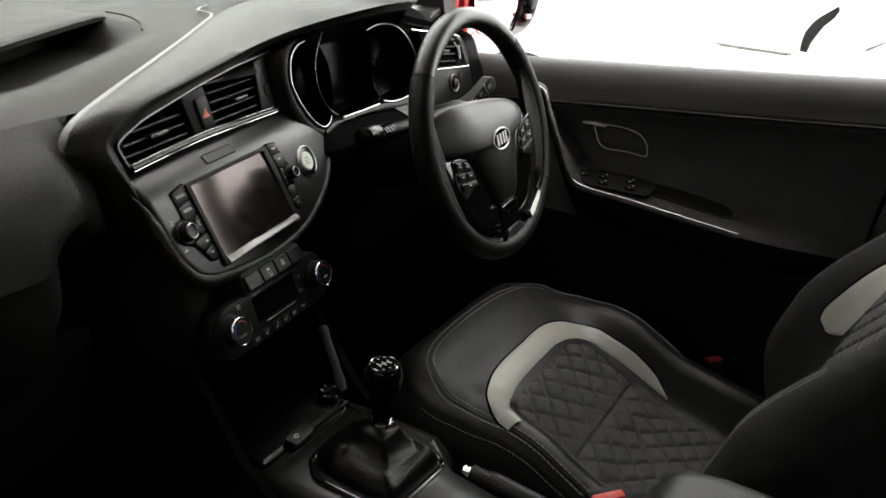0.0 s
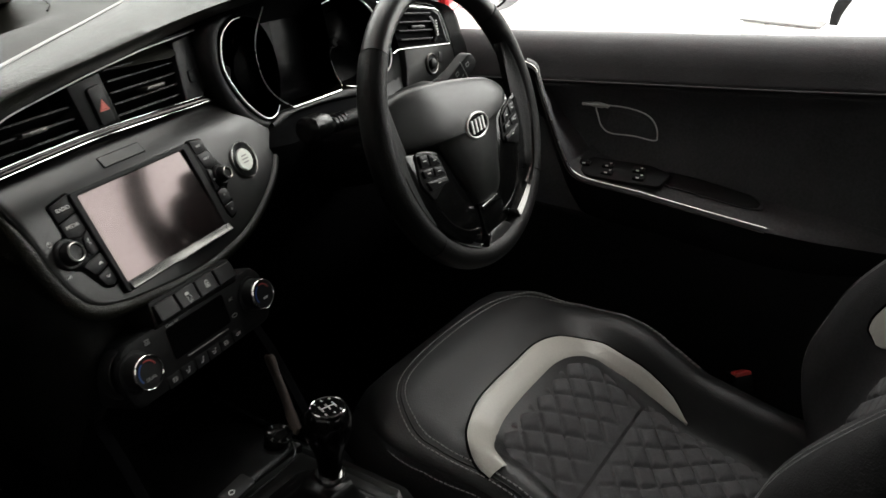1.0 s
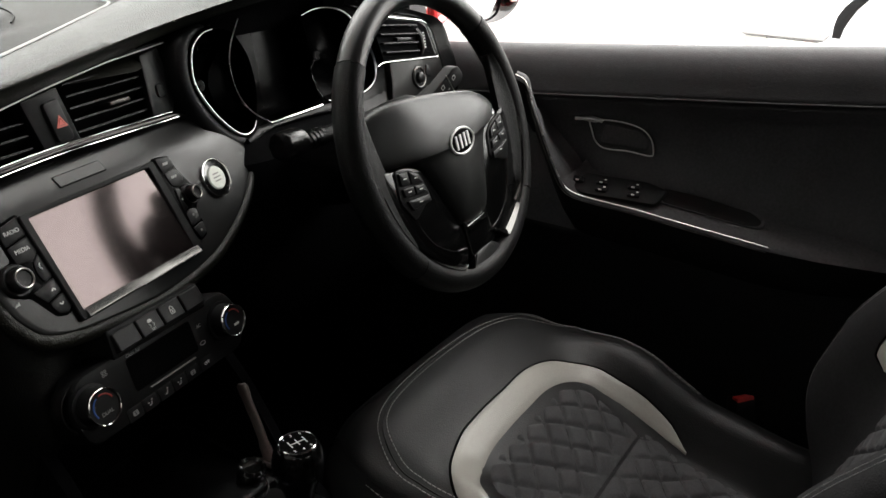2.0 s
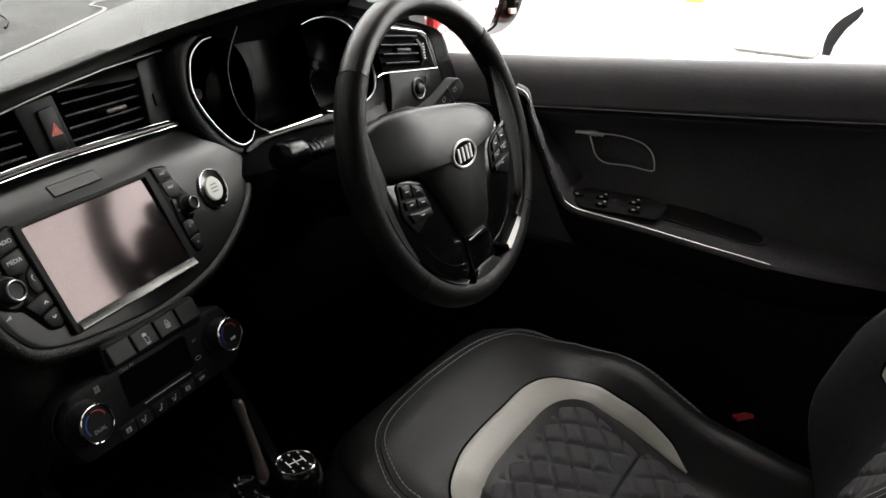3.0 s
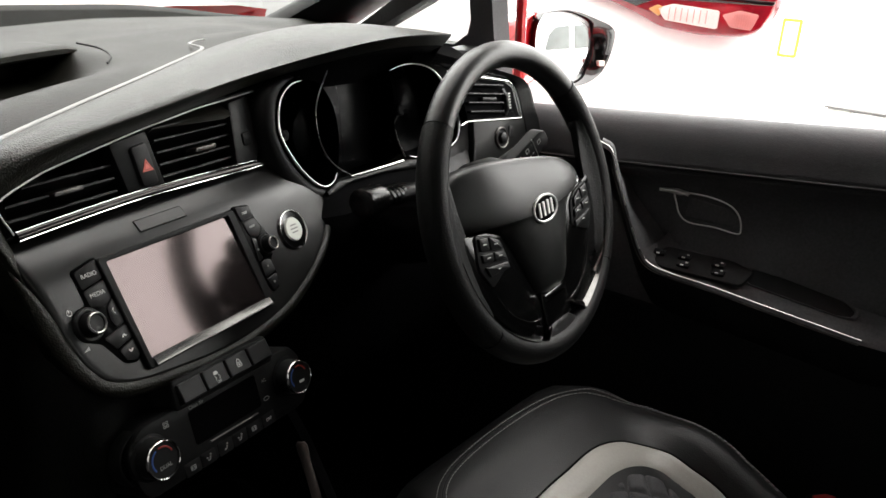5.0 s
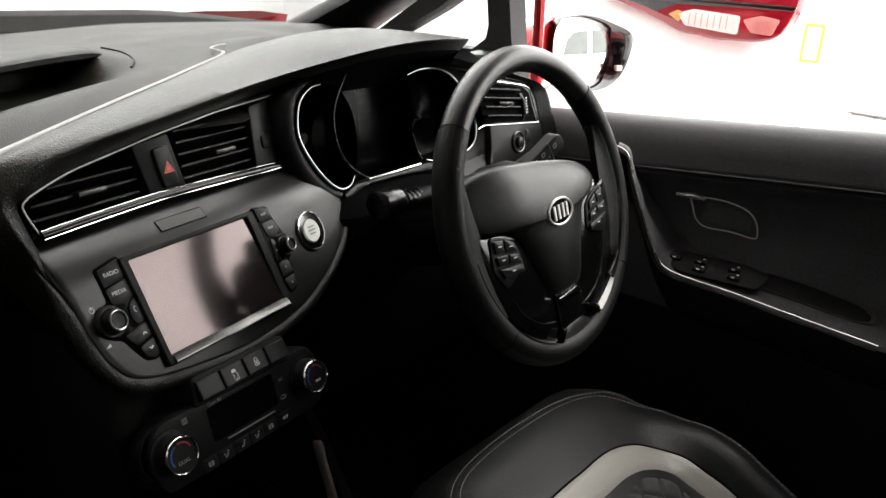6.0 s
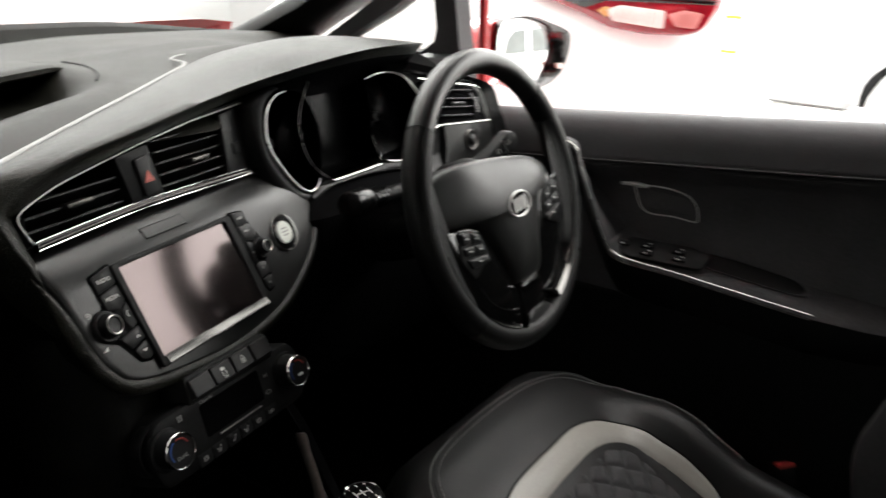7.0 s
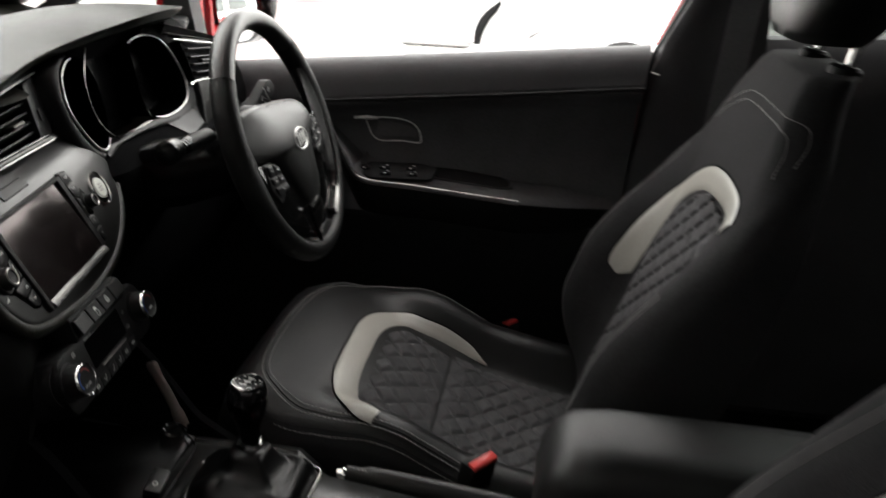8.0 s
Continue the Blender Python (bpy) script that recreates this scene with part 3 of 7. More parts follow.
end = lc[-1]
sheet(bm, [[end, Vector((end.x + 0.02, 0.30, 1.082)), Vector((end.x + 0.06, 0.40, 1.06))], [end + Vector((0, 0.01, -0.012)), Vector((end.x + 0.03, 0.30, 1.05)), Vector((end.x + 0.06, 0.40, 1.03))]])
part("hood_underside", bm, DEEP_BLACK, dash, "underside of the instrument hood, near-black for its shade")
bm = bmesh.new()
kink = curve(SEAM[3:11], 8)[4:] + curve([(0.20, 0.400, 1.052), (0.232, 0.418, 1.0545), (0.247, 0.432, 1.056), (0.249, 0.446, 1.0565), (0.250, 0.462, 1.057), (0.266, 0.474, 1.058), (0.285, 0.478, 1.059)], 6)[1:]
tube(bm, [p + Vector((0, 0, 0.0012)) for p in kink], [(0.0050 - 0.0029 * min(1, k / (len(kink) * 0.8))) * (0.25 + 0.75 * smooth(0, 7, k)) for k in range(len(kink))], 10, flat=0.42, up=(0, 0.1, 1))
part("seam", bm, PIPING, dash, "pale raised seam line")
# pad skin between the seam and the pad behind the instrument hood
bm = bmesh.new()
rows = []
for s in curve(SEAM[9:], 6):
    lift = -0.008 + 0.012 * smooth(0.20, 0.32, s.x)
    rows.append([s + Vector((0, 0, lift * 0.5 - 0.002)), s + Vector((0.0, 0.02, lift - 0.003)), Vector((s.x, s.y + 0.06, pad_z(s.x, s.y + 0.06) + lift)), Vector((s.x, s.y + 0.14, pad_z(s.x, s.y + 0.14) - 0.006))])
sheet(bm, rows)
part("hood_skirt", bm, DASH, dash, sharp=60)
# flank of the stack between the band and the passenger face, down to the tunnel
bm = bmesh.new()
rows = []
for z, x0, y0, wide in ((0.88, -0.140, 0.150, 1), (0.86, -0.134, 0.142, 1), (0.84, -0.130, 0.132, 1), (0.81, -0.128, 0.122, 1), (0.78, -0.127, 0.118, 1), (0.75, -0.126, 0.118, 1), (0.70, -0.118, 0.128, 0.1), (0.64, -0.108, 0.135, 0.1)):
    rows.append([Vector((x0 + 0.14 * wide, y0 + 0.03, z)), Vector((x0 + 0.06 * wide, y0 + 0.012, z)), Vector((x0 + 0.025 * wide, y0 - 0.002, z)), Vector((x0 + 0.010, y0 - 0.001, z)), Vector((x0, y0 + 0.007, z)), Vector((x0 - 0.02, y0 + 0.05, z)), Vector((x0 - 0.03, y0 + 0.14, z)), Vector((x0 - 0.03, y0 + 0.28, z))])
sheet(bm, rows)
part("stack_flank", bm, SHADED_PAD, dash, "grained flank of the stack, darkened for shade", sharp=80)
# glovebox with its lid line
glove = thing("glovebox", (-0.44, 0.25, 0.7), "black plastic glovebox lid below the dash", "glovebox")
bm = bmesh.new()
gm = plane((-0.44, 0.212, 0.745), (1, -0.03, 0), (0, -0.18, 1))
slab(bm, box2(-0.24, -0.13, 0.25, 0.055, 0.03), -0.02, 0.008, gm, 0.008)
part("lid", bm, PLASTIC, glove)
bm = bmesh.new()
slab(bm, box2(-0.05, 0.012, 0.05, 0.04, 0.01), 0.006, 0.014, gm, 0.004)
part("latch", bm, KEY, glove)

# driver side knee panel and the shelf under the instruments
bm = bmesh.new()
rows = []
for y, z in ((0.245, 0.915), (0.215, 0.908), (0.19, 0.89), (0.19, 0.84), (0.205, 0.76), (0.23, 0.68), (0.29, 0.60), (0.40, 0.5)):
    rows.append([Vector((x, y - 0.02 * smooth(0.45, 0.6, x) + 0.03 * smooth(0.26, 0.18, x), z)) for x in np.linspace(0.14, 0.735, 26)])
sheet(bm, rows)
part("knee_panel", bm, DEEP_BLACK, dash)
# grey panel that carries the side vent and the mirror switch
SIDE = plane((0.555, 0.204, 0.965), (1, 0.0, 0.0), (0, 0.22, 0.97))
bm = bmesh.new()
slab(bm, rounded([(-0.04, -0.11), (0.145, -0.11), (0.146, -0.022), (0.135, 0.02), (0.115, 0.044), (0.066, 0.058), (-0.035, 0.074), (-0.025, 0.04), (-0.018, 0.008), (-0.020, -0.03), (-0.03, -0.065)], 0.006), -0.05, 0.0, SIDE, 0.003)
part("side_panel", bm, SATIN, dash, "satin grey panel beside the wheel")
bm = bmesh.new()
outer = curve([(-0.096, 0.101, 0), (-0.048, 0.090, 0), (0.008, 0.077, 0), (0.068, 0.062, 0), (0.112, 0.049, 0), (0.131, 0.032, 0), (0.140, 0.001, 0), (0.148, -0.022, 0), (0.153, -0.09, 0)], 6)
inner = curve([(-0.100, 0.087, 0), (-0.048, 0.076, 0), (0.008, 0.065, 0), (0.064, 0.054, 0), (0.090, 0.043, 0), (0.103, 0.028, 0), (0.112, -0.006, 0), (0.116, -0.028, 0), (0.120, -0.09, 0)], 6)
rows = []
for p, q in zip(outer, inner):
    rows.append([SIDE @ Vector((*(q.lerp(p, f)).xy, w)) for f, w in ((0, -0.004), (0.02, 0.001), (0.4, 0.004), (0.75, 0.007), (0.9, 0.0085), (0.97, 0.007), (1.0, 0.002), (1.03, -0.02), (1.05, -0.06))])
sheet(bm, rows)
part("end_surround", bm, SHROUD, dash, "rounded black end of the dash", sharp=60)

# ---- centre vents ----
vents = thing("centre_vent_unit", (0.0, 0.25, 0.96), "black twin air vents with chrome lines and hazard switch", "air vent")
bm = bmesh.new()
outline = [(-0.156, -0.028), (0.20, -0.044), (0.22, 0.02), (0.20, 0.050), (0.083, 0.042), (0.0, 0.033), (-0.106, 0.017), (-0.148, 0.006)]
slab(bm, outline, -0.06, -0.052, VENT)
for a, b in zip(outline, outline[1:] + outline[:1]):
    tube(bm, [(*a, -0.052), (*a, -0.002), (*b, -0.002), (*b, -0.052)], 0.0015, 4, m=VENT)
    bm.faces.new([bm.verts.new(VENT @ Vector((*p, w))) for p, w in ((a, -0.055), (b, -0.055), (b, 0), (a, 0))])
part("housing", bm, PLASTIC, vents)


for u0, u1 in ((-0.148, -0.034), (0.024, 0.130)):
    for k in range(5):
        v = -0.019 + k * 0.0118
        a = u0
        while vent_top(a) < v + 0.005 and a < u1:
            a += 0.004
        if u1 - a < 0.03:
            continue
        bm = bmesh.new()
        sm = shifted(VENT, 0, v, -0.012) @ Matrix.Rotation(radians(-24), 4, "X")
        slab(bm, box2(a, -0.0012, u1, 0.0012), -0.022, 0.008, sm, 0.0006)
        part("slat", bm, SLAT, vents)
for u, v in ((-0.090, -0.004), (0.084, 0.001)):
    bm = bmesh.new()
    slab(bm, box2(u - 0.015, v - 0.0024, u + 0.015, v + 0.0024, 0.0015), -0.012, 0.003, VENT, 0.0015)
    part("vent_tab", bm, DARK_STEEL, vents, "grey metal vane tab")
bm = bmesh.new()
slab(bm, rounded([(-0.036, 0.026), (-0.026, -0.026), (0.020, -0.026), (0.011, 0.031)], 0.003), -0.03, 0.001, VENT, 0.002)
part("divider", bm, PLASTIC, vents)
bm = bmesh.new()
slab(bm, rounded([(-0.0155, 0.019), (-0.0105, -0.019), (0.0095, -0.019), (0.0045, 0.021)], 0.004), 0.001, 0.0045, VENT, 0.0015)
hz = part("hazard_button", bm, KEY, vents, "black hazard button with red triangle")
bm = bmesh.new()
tri = [Vector((-0.0085, -0.0055)), Vector((0.0055, -0.0055)), Vector((-0.0015, 0.006))]
ring(bm, tri, inset(tri, 0.0026), 0.0044, 0.0049, VENT)
slab(bm, inset(tri, 0.0034), 0.0044, 0.0049, VENT)
part("triangle", bm, HAZARD_RED, hz, "red warning triangle")
bm = bmesh.new()
slab(bm, rounded([(0.133, 0.040), (0.126, -0.027), (0.160, -0.027), (0.170, -0.01), (0.166, 0.044)], 0.004), -0.03, 0.001, VENT, 0.002)
pl = part("light_panel", bm, KEY, vents)
bm = bmesh.new()
slab(bm, box2(0.142, -0.008, 0.158, 0.006, 0.003), 0.001, 0.003, VENT, 0.001)
part("push_button", bm, PLASTIC, pl)
upper = [(u, vent_top(u) + 0.001, 0.001) for u in np.linspace(-0.140, 0.20, 24)]
bm = bmesh.new()
tube(bm, curve([(-0.150, -0.026, 0.001), (-0.157, -0.008, 0.001), (-0.157, 0.0, 0.001), (-0.150, 0.0045, 0.001)], 4) + upper, 0.00085, 6, m=VENT)
part("chrome_line", bm, EMBLEM_SILVER, vents, "thin chrome line over the vents")
bm = bmesh.new()
low = [(-0.150, -0.0285), (-0.088, -0.0265), (-0.019, -0.0255), (0.061, -0.0275), (0.130, -0.030), (0.158, -0.031), (0.178, -0.034), (0.197, -0.043)]
low_run = curve([(u, v, 0.003) for u, v in low], 6)
rows = []
for k, p in enumerate(low_run):
    f = 1 - 0.75 * smooth(24, 42, k)
    rows.append([VENT @ (p + Vector((0, dv * f, dw))) for dv, dw in ((0.0052, -0.006), (0.0050, 0.0), (0.0040, 0.0016), (0.0015, 0.0032), (-0.0012, 0.0034), (-0.0030, 0.0024), (-0.0040, 0.0), (-0.0042, -0.006))])
loft(bm, rows)
lower_trim = part("lower_trim", bm, DARK_CHROME, vents, "broad dark chrome strip under the vents", sharp=60)
for dv, dw, rad in ((-0.0026, 0.0026, 0.0006), (0.0047, 0.0006, 0.00025)):
    bm = bmesh.new()
    tube(bm, [p + Vector((0, dv * (1 - 0.75 * smooth(24, 42, k)), dw)) for k, p in enumerate(low_run)], rad, 8, m=VENT)
    part("bright_edge", bm, CHROME, lower_trim, "bright edge line")
# ribbed pod between the vents and the instruments
bm = bmesh.new()
tube(bm, curve([(0.174, 0.043, 0.000), (0.178, 0.022, 0.006), (0.186, -0.004, 0.010), (0.198, -0.034, 0.006)], 5), [0.0015, 0.0025, 0.0035, 0.0048, 0.0060, 0.0070, 0.0076, 0.0080, 0.0082, 0.0080, 0.0076, 0.0068, 0.0058, 0.0046, 0.0034, 0.002], 14, m=VENT)
part("gloss_pod", bm, PIANO, vents, "gloss black teardrop pod")

# ---- infotainment fascia ----
FAS = plane((0.005, 0.150, 0.889), (0.983, 0.182, 0), (-0.08, 0.43, 0.9))


def fas_w(u, v):
    return -0.022 * max(0, (v - 0.038) / 0.052) ** 1.8 - 0.010 * max(0, (u - 0.15) / 0.1) ** 2


fascia = thing("infotainment_unit", (0, 0.2, 0.82), "satin grey dash fascia with screen, keys and knobs", "infotainment unit")
left = curve([(-0.140, 0.086), (-0.150, 0.07), (-0.1455, 0.029), (-0.1375, -0.015), (-0.130, -0.035), (-0.115, -0.0525), (-0.080, -0.0635), (0.012, -0.0735), (0.095, -0.0690), (0.150, -0.0540), (0.213, -0.024), (0.246, 0.006), (0.256, 0.022), (0.236, 0.052), (0.205, 0.072), (0.182, 0.083), (0.161, 0.087), (0.07, 0.0905), (-0.008, 0.0915), (-0.077, 0.0905)], 5, closed=True)
outline = [Vector((p.x, p.y)) for p in left]
centre = Vector((0.03, 0.0))
bm = bmesh.new()
loops = []
for f, drop in ((1.0, -0.05), (1.0, -0.010), (0.998, -0.004), (0.992, -0.001), (0.975, 0.0), (0.95, 0), (0.92, 0.0), (0.88, 0), (0.84, 0), (0.8, 0), (0.74, 0), (0.68, 0), (0.55, 0), (0.3, 0), (0.1, 0)):
    loops.append([FAS @ Vector((*(centre + (p - centre) * f), drop + fas_w(*(centre + (p - centre) * f)))) for p in outline])
loft(bm, loops)
part("fascia_panel", bm, SATIN, fascia, "satin grey fascia panel", sharp=60)
bm = bmesh.new()
edge = [centre + (p.xy - centre) * (1 + 0.0045 / (p.xy - centre).length) for p in left[6:63]]
tube(bm, [(p.x, p.y, fas_w(p.x, p.y) - 0.0055) for p in edge], [0.0075 * smooth(-1, 6, min(k, 56 - k)) for k in range(57)], 14, m=FAS)
part("edge_roll", bm, BAND, fascia, "grained rolled lower edge")
bm = bmesh.new()
frame_o, frame_i = rounded([(-0.088, 0.050), (-0.079, -0.056), (0.096, -0.056), (0.086, 0.050)], 0.004), rounded([(-0.079, 0.045), (-0.073, -0.047), (0.083, -0.047), (0.076, 0.045)], 0.002)
ring(bm, frame_o, frame_i, -0.01, 0.0048, FAS, 0.0010)
part("screen_bezel", bm, PLASTIC, fascia, "black screen bezel")
bm = bmesh.new()
slab(bm, rounded([(-0.0795, 0.0455), (-0.0735, -0.0475), (0.0835, -0.0475), (0.0765, 0.0455)], 0.002), -0.008, 0.0027, FAS @ Matrix.Rotation(radians(-2.2), 4, "X"))
part("screen", bm, SCREEN, fascia, "dark glossy touch screen, switched off")
bm = bmesh.new()
ledge = [[FAS @ Vector((u, v + 0.0010 * (u < 0), w)) for u in np.linspace(-0.0725, 0.089, 12)] for v, w in ((-0.0468, -0.004), (-0.0470, 0.0046), (-0.0480, 0.0050), (-0.0535, 0.0070), (-0.0550, 0.0073), (-0.0562, 0.0062), (-0.0564, -0.004))]
sheet(bm, ledge)
part("screen_ledge", bm, BLADE, fascia, "silver ledge under the screen")
bm = bmesh.new()
SLOT = shifted(FAS, 0.003, 0.0645, -0.0064) @ Matrix.Rotation(radians(-24), 4, "X")
slot_o = box2(-0.030, -0.0065, 0.030, 0.0065, 0.002)
ring(bm, slot_o, inset(slot_o, 0.0008), -0.006, 0.0004, SLOT)
part("disc_slot_groove", bm, LENS, fascia)
bm = bmesh.new()
slab(bm, inset(slot_o, 0.0010), -0.02, 0.0009, SLOT)
part("slot_cover", bm, SATIN, fascia, sharp=20)


def key(pts, text="", size=0.0042, at=None, r=0.003):
    bm = bmesh.new()
    slab(bm, rounded(pts, r), -0.004, 0.0020, FAS, 0.0008)
    k = part("key", bm, KEY, fascia, "soft black key")
    if text:
        c = at or (sum(p[0] for p in pts) / len(pts), sum(p[1] for p in pts) / len(pts))
        letters(text, size, shifted(FAS, *c, 0.0021), PRINT, k)
    return k


for island in ([(-0.1135, 0.0475), (-0.0852, 0.0528), (-0.0776, -0.040), (-0.0855, -0.0448), (-0.0975, -0.0415), (-0.1118, -0.0170), (-0.1205, -0.0140), (-0.1320, 0.002), (-0.1245, 0.0160), (-0.1118, 0.0170)],
               [(0.0892, 0.0524), (0.1130, 0.0494), (0.1155, 0.0342), (0.1210, 0.0220), (0.1270, 0.012), (0.1290, 0.001), (0.1225, -0.009), (0.1170, -0.0125), (0.1175, -0.0285), (0.1152, -0.0430), (0.103, -0.0465), (0.0952, -0.030)]):
    bm = bmesh.new()
    slab(bm, rounded(island, 0.004), -0.004, 0.0006, FAS, 0.0004)
    part("key_island", bm, LENS, fascia, "black recess round the keys")
key([(-0.1115, 0.0455), (-0.087, 0.0505), (-0.0865, 0.0335), (-0.1105, 0.0295)], "RADIO", 0.0052)
key([(-0.1105, 0.0280), (-0.0865, 0.0320), (-0.0845, 0.017), (-0.094, 0.010), (-0.109, 0.014)], "MEDIA", 0.0052, (-0.0980, 0.0225))
phone = key([(-0.0855, 0.0155), (-0.0835, 0.004), (-0.083, -0.008), (-0.093, -0.010), (-0.096, -0.001), (-0.0945, 0.0085)])
up_key = key([(-0.109, -0.0145), (-0.094, -0.0115), (-0.083, -0.0095), (-0.081, -0.0225), (-0.100, -0.027)])
down_key = key([(-0.0995, -0.0285), (-0.081, -0.024), (-0.0795, -0.038), (-0.086, -0.0425), (-0.0955, -0.039)])
for k, c, d in ((up_key, (-0.0895, -0.0185), 1), (down_key, (-0.0885, -0.0325), -1)):
    bm = bmesh.new()
    m = shifted(FAS, *c, 0.0020)
    bar(bm, m, -0.002, -0.001 * d, 0, 0.001 * d)
    bar(bm, m, 0, 0.001 * d, 0.002, -0.001 * d)
    part("arrow", bm, PRINT, k, "white arrow print")
bm = bmesh.new()
tube(bm, [p.to_3d() for p in ellipse(-0.0875, 0.004, 0.0032, 0.0032, 8, 120, 240)], 0.0006, 5, m=shifted(FAS, 0, 0, 0.0022))
part("phone_mark", bm, PRINT, phone, "white handset print")
key([(0.0915, 0.0505), (0.112, 0.0475), (0.113, 0.0355), (0.094, 0.0345)], "MAP", 0.0040)
key([(0.0945, 0.033), (0.1135, 0.0340), (0.119, 0.022), (0.110, 0.014), (0.098, 0.018)], "NAV", 0.0040, (0.106, 0.0265))
for pts in ([(0.099, 0.0155), (0.1065, 0.0125), (0.103, 0.0), (0.106, -0.009), (0.097, -0.011)], [(0.098, -0.0125), (0.106, -0.0105), (0.115, -0.0125), (0.116, -0.0265), (0.098, -0.0285)], [(0.098, -0.0300), (0.116, -0.0280), (0.114, -0.0415), (0.103, -0.0445)]):
    k = key(pts)
    c = (sum(p[0] for p in pts) / len(pts), sum(p[1] for p in pts) / len(pts))
    bm = bmesh.new()
    slab(bm, box2(-0.0012, -0.0012, 0.0012, 0.0012, 0.0008), 0, 0.0004, shifted(FAS, *c, 0.0020))
    part("mark", bm, DIM_PRINT, k)
for (cu, cv), r in (((-0.1165, 0.0015), 0.0120), ((0.1160, 0.003), 0.0095)):
    bm = bmesh.new()
    lathe(bm, [(r * 1.22, -0.004), (r * 1.22, 0.002), (r * 1.1, 0.004), (r * 0.95, 0.004)], shifted(FAS, cu, cv), 40)
    kn = part("knob", bm, KEY, fascia, "ribbed black knob with chrome ring")
    bm = bmesh.new()
    lathe(bm, [(r * 0.86, 0.003), (r * 0.86, 0.011), (r * 0.8, 0.0125), (r * 0.60, 0.0128), (r * 0.56, 0.0118), (0.0005, 0.0115)], shifted(FAS, cu, cv), 40)
    part("cap", bm, KEY, kn)
    bm = bmesh.new()
    lathe(bm, [(r * 0.74, 0.0120), (r * 0.73, 0.0134), (r * 0.69, 0.0138), (r * 0.64, 0.0134), (r * 0.60, 0.0118)], shifted(FAS, cu, cv), 40)
    part("chrome_ring", bm, STEEL, kn, "thin chrome ring")
bm = bmesh.new()
tube(bm, [p.to_3d() for p in ellipse(0, 0, 0.0024, 0.0024, 12, 120, 420)], 0.0004, 5, m=shifted(FAS, -0.1285, 0.0165, 0.0003))
bar(bm, shifted(FAS, -0.1285, 0.0165), 0, 0, 0, 0.003)
part("power_mark", bm, PRINT, fascia, "white power symbol")
bm = bmesh.new()
slab(bm, [(-0.003, -0.0015), (0.003, -0.0015), (0.003, 0.002)], 0, 0.0005, shifted(FAS, -0.1265, -0.0165))
part("volume_mark", bm, PRINT, fascia, "white volume wedge")
starter = thing("start_button", (0.17, 0.2, 0.895), "round silver engine start button with chrome ring", "start button")
sm = shifted(FAS, 0.1665, 0.0065, fas_w(0.1665, 0.0))
bm = bmesh.new()
lathe(bm, [(0.0222, -0.004), (0.0222, 0.0025), (0.0219, 0.0032), (0.0213, 0.0032), (0.0209, 0.002), (0.0204, -0.004)], sm, 44)
part("outer_ring", bm, CHROME, starter)
bm = bmesh.new()
lathe(bm, [(0.0203, -0.004), (0.0203, 0.0015), (0.0140, 0.0015), (0.0134, -0.002)], sm, 44)
part("bezel", bm, PIANO, starter)
bm = bmesh.new()
lathe(bm, [(0.0134, -0.002), (0.0134, 0.0022), (0.0126, 0.0034), (0.008, 0.0032), (0.0005, 0.0030)], sm, 44)
cap = part("cap", bm, CAP_GREY, starter)
bm = bmesh.new()
for v, half in ((0.0045, 0.005), (0.0005, 0.006), (-0.0035, 0.005)):
    bar(bm, shifted(sm, 0, 0, 0.0031), -half, v, half, v, 0.0003, 0.0008)
part("print_bars", bm, DIM_PRINT, cap, "grey print bars")

# ---- climate panel ----
CLIM = plane((0.005, 0.092, 0.775), (0.985, 0.1, 0.02), (0, 0.3, 0.95))
climate = thing("climate_panel", (0, 0.15, 0.74), "gloss black climate panel with two chrome-ringed dials", "climate panel")
bm = bmesh.new()
slab(bm, rounded([(-0.108, -0.038), (0.104, -0.040), (0.112, 0.0), (0.100, 0.028), (-0.10, 0.028), (-0.114, 0.0)], 0.02), -0.05, -0.004, CLIM, 0.006)
part("panel", bm, PLASTIC, climate)
bm = bmesh.new()
slab(bm, box2(-0.045, -0.014, 0.040, 0.019, 0.003), -0.01, -0.0035, CLIM)
part("display", bm, LENS, climate, "dark display window")
bm = bmesh.new()
slab(bm, [(-0.030, -0.0185), (0.032, -0.0195), (0.032, -0.0178), (-0.030, -0.0168)], -0.006, -0.002, CLIM, 0.001)
part("silver_strip", bm, DARK_STEEL, climate)
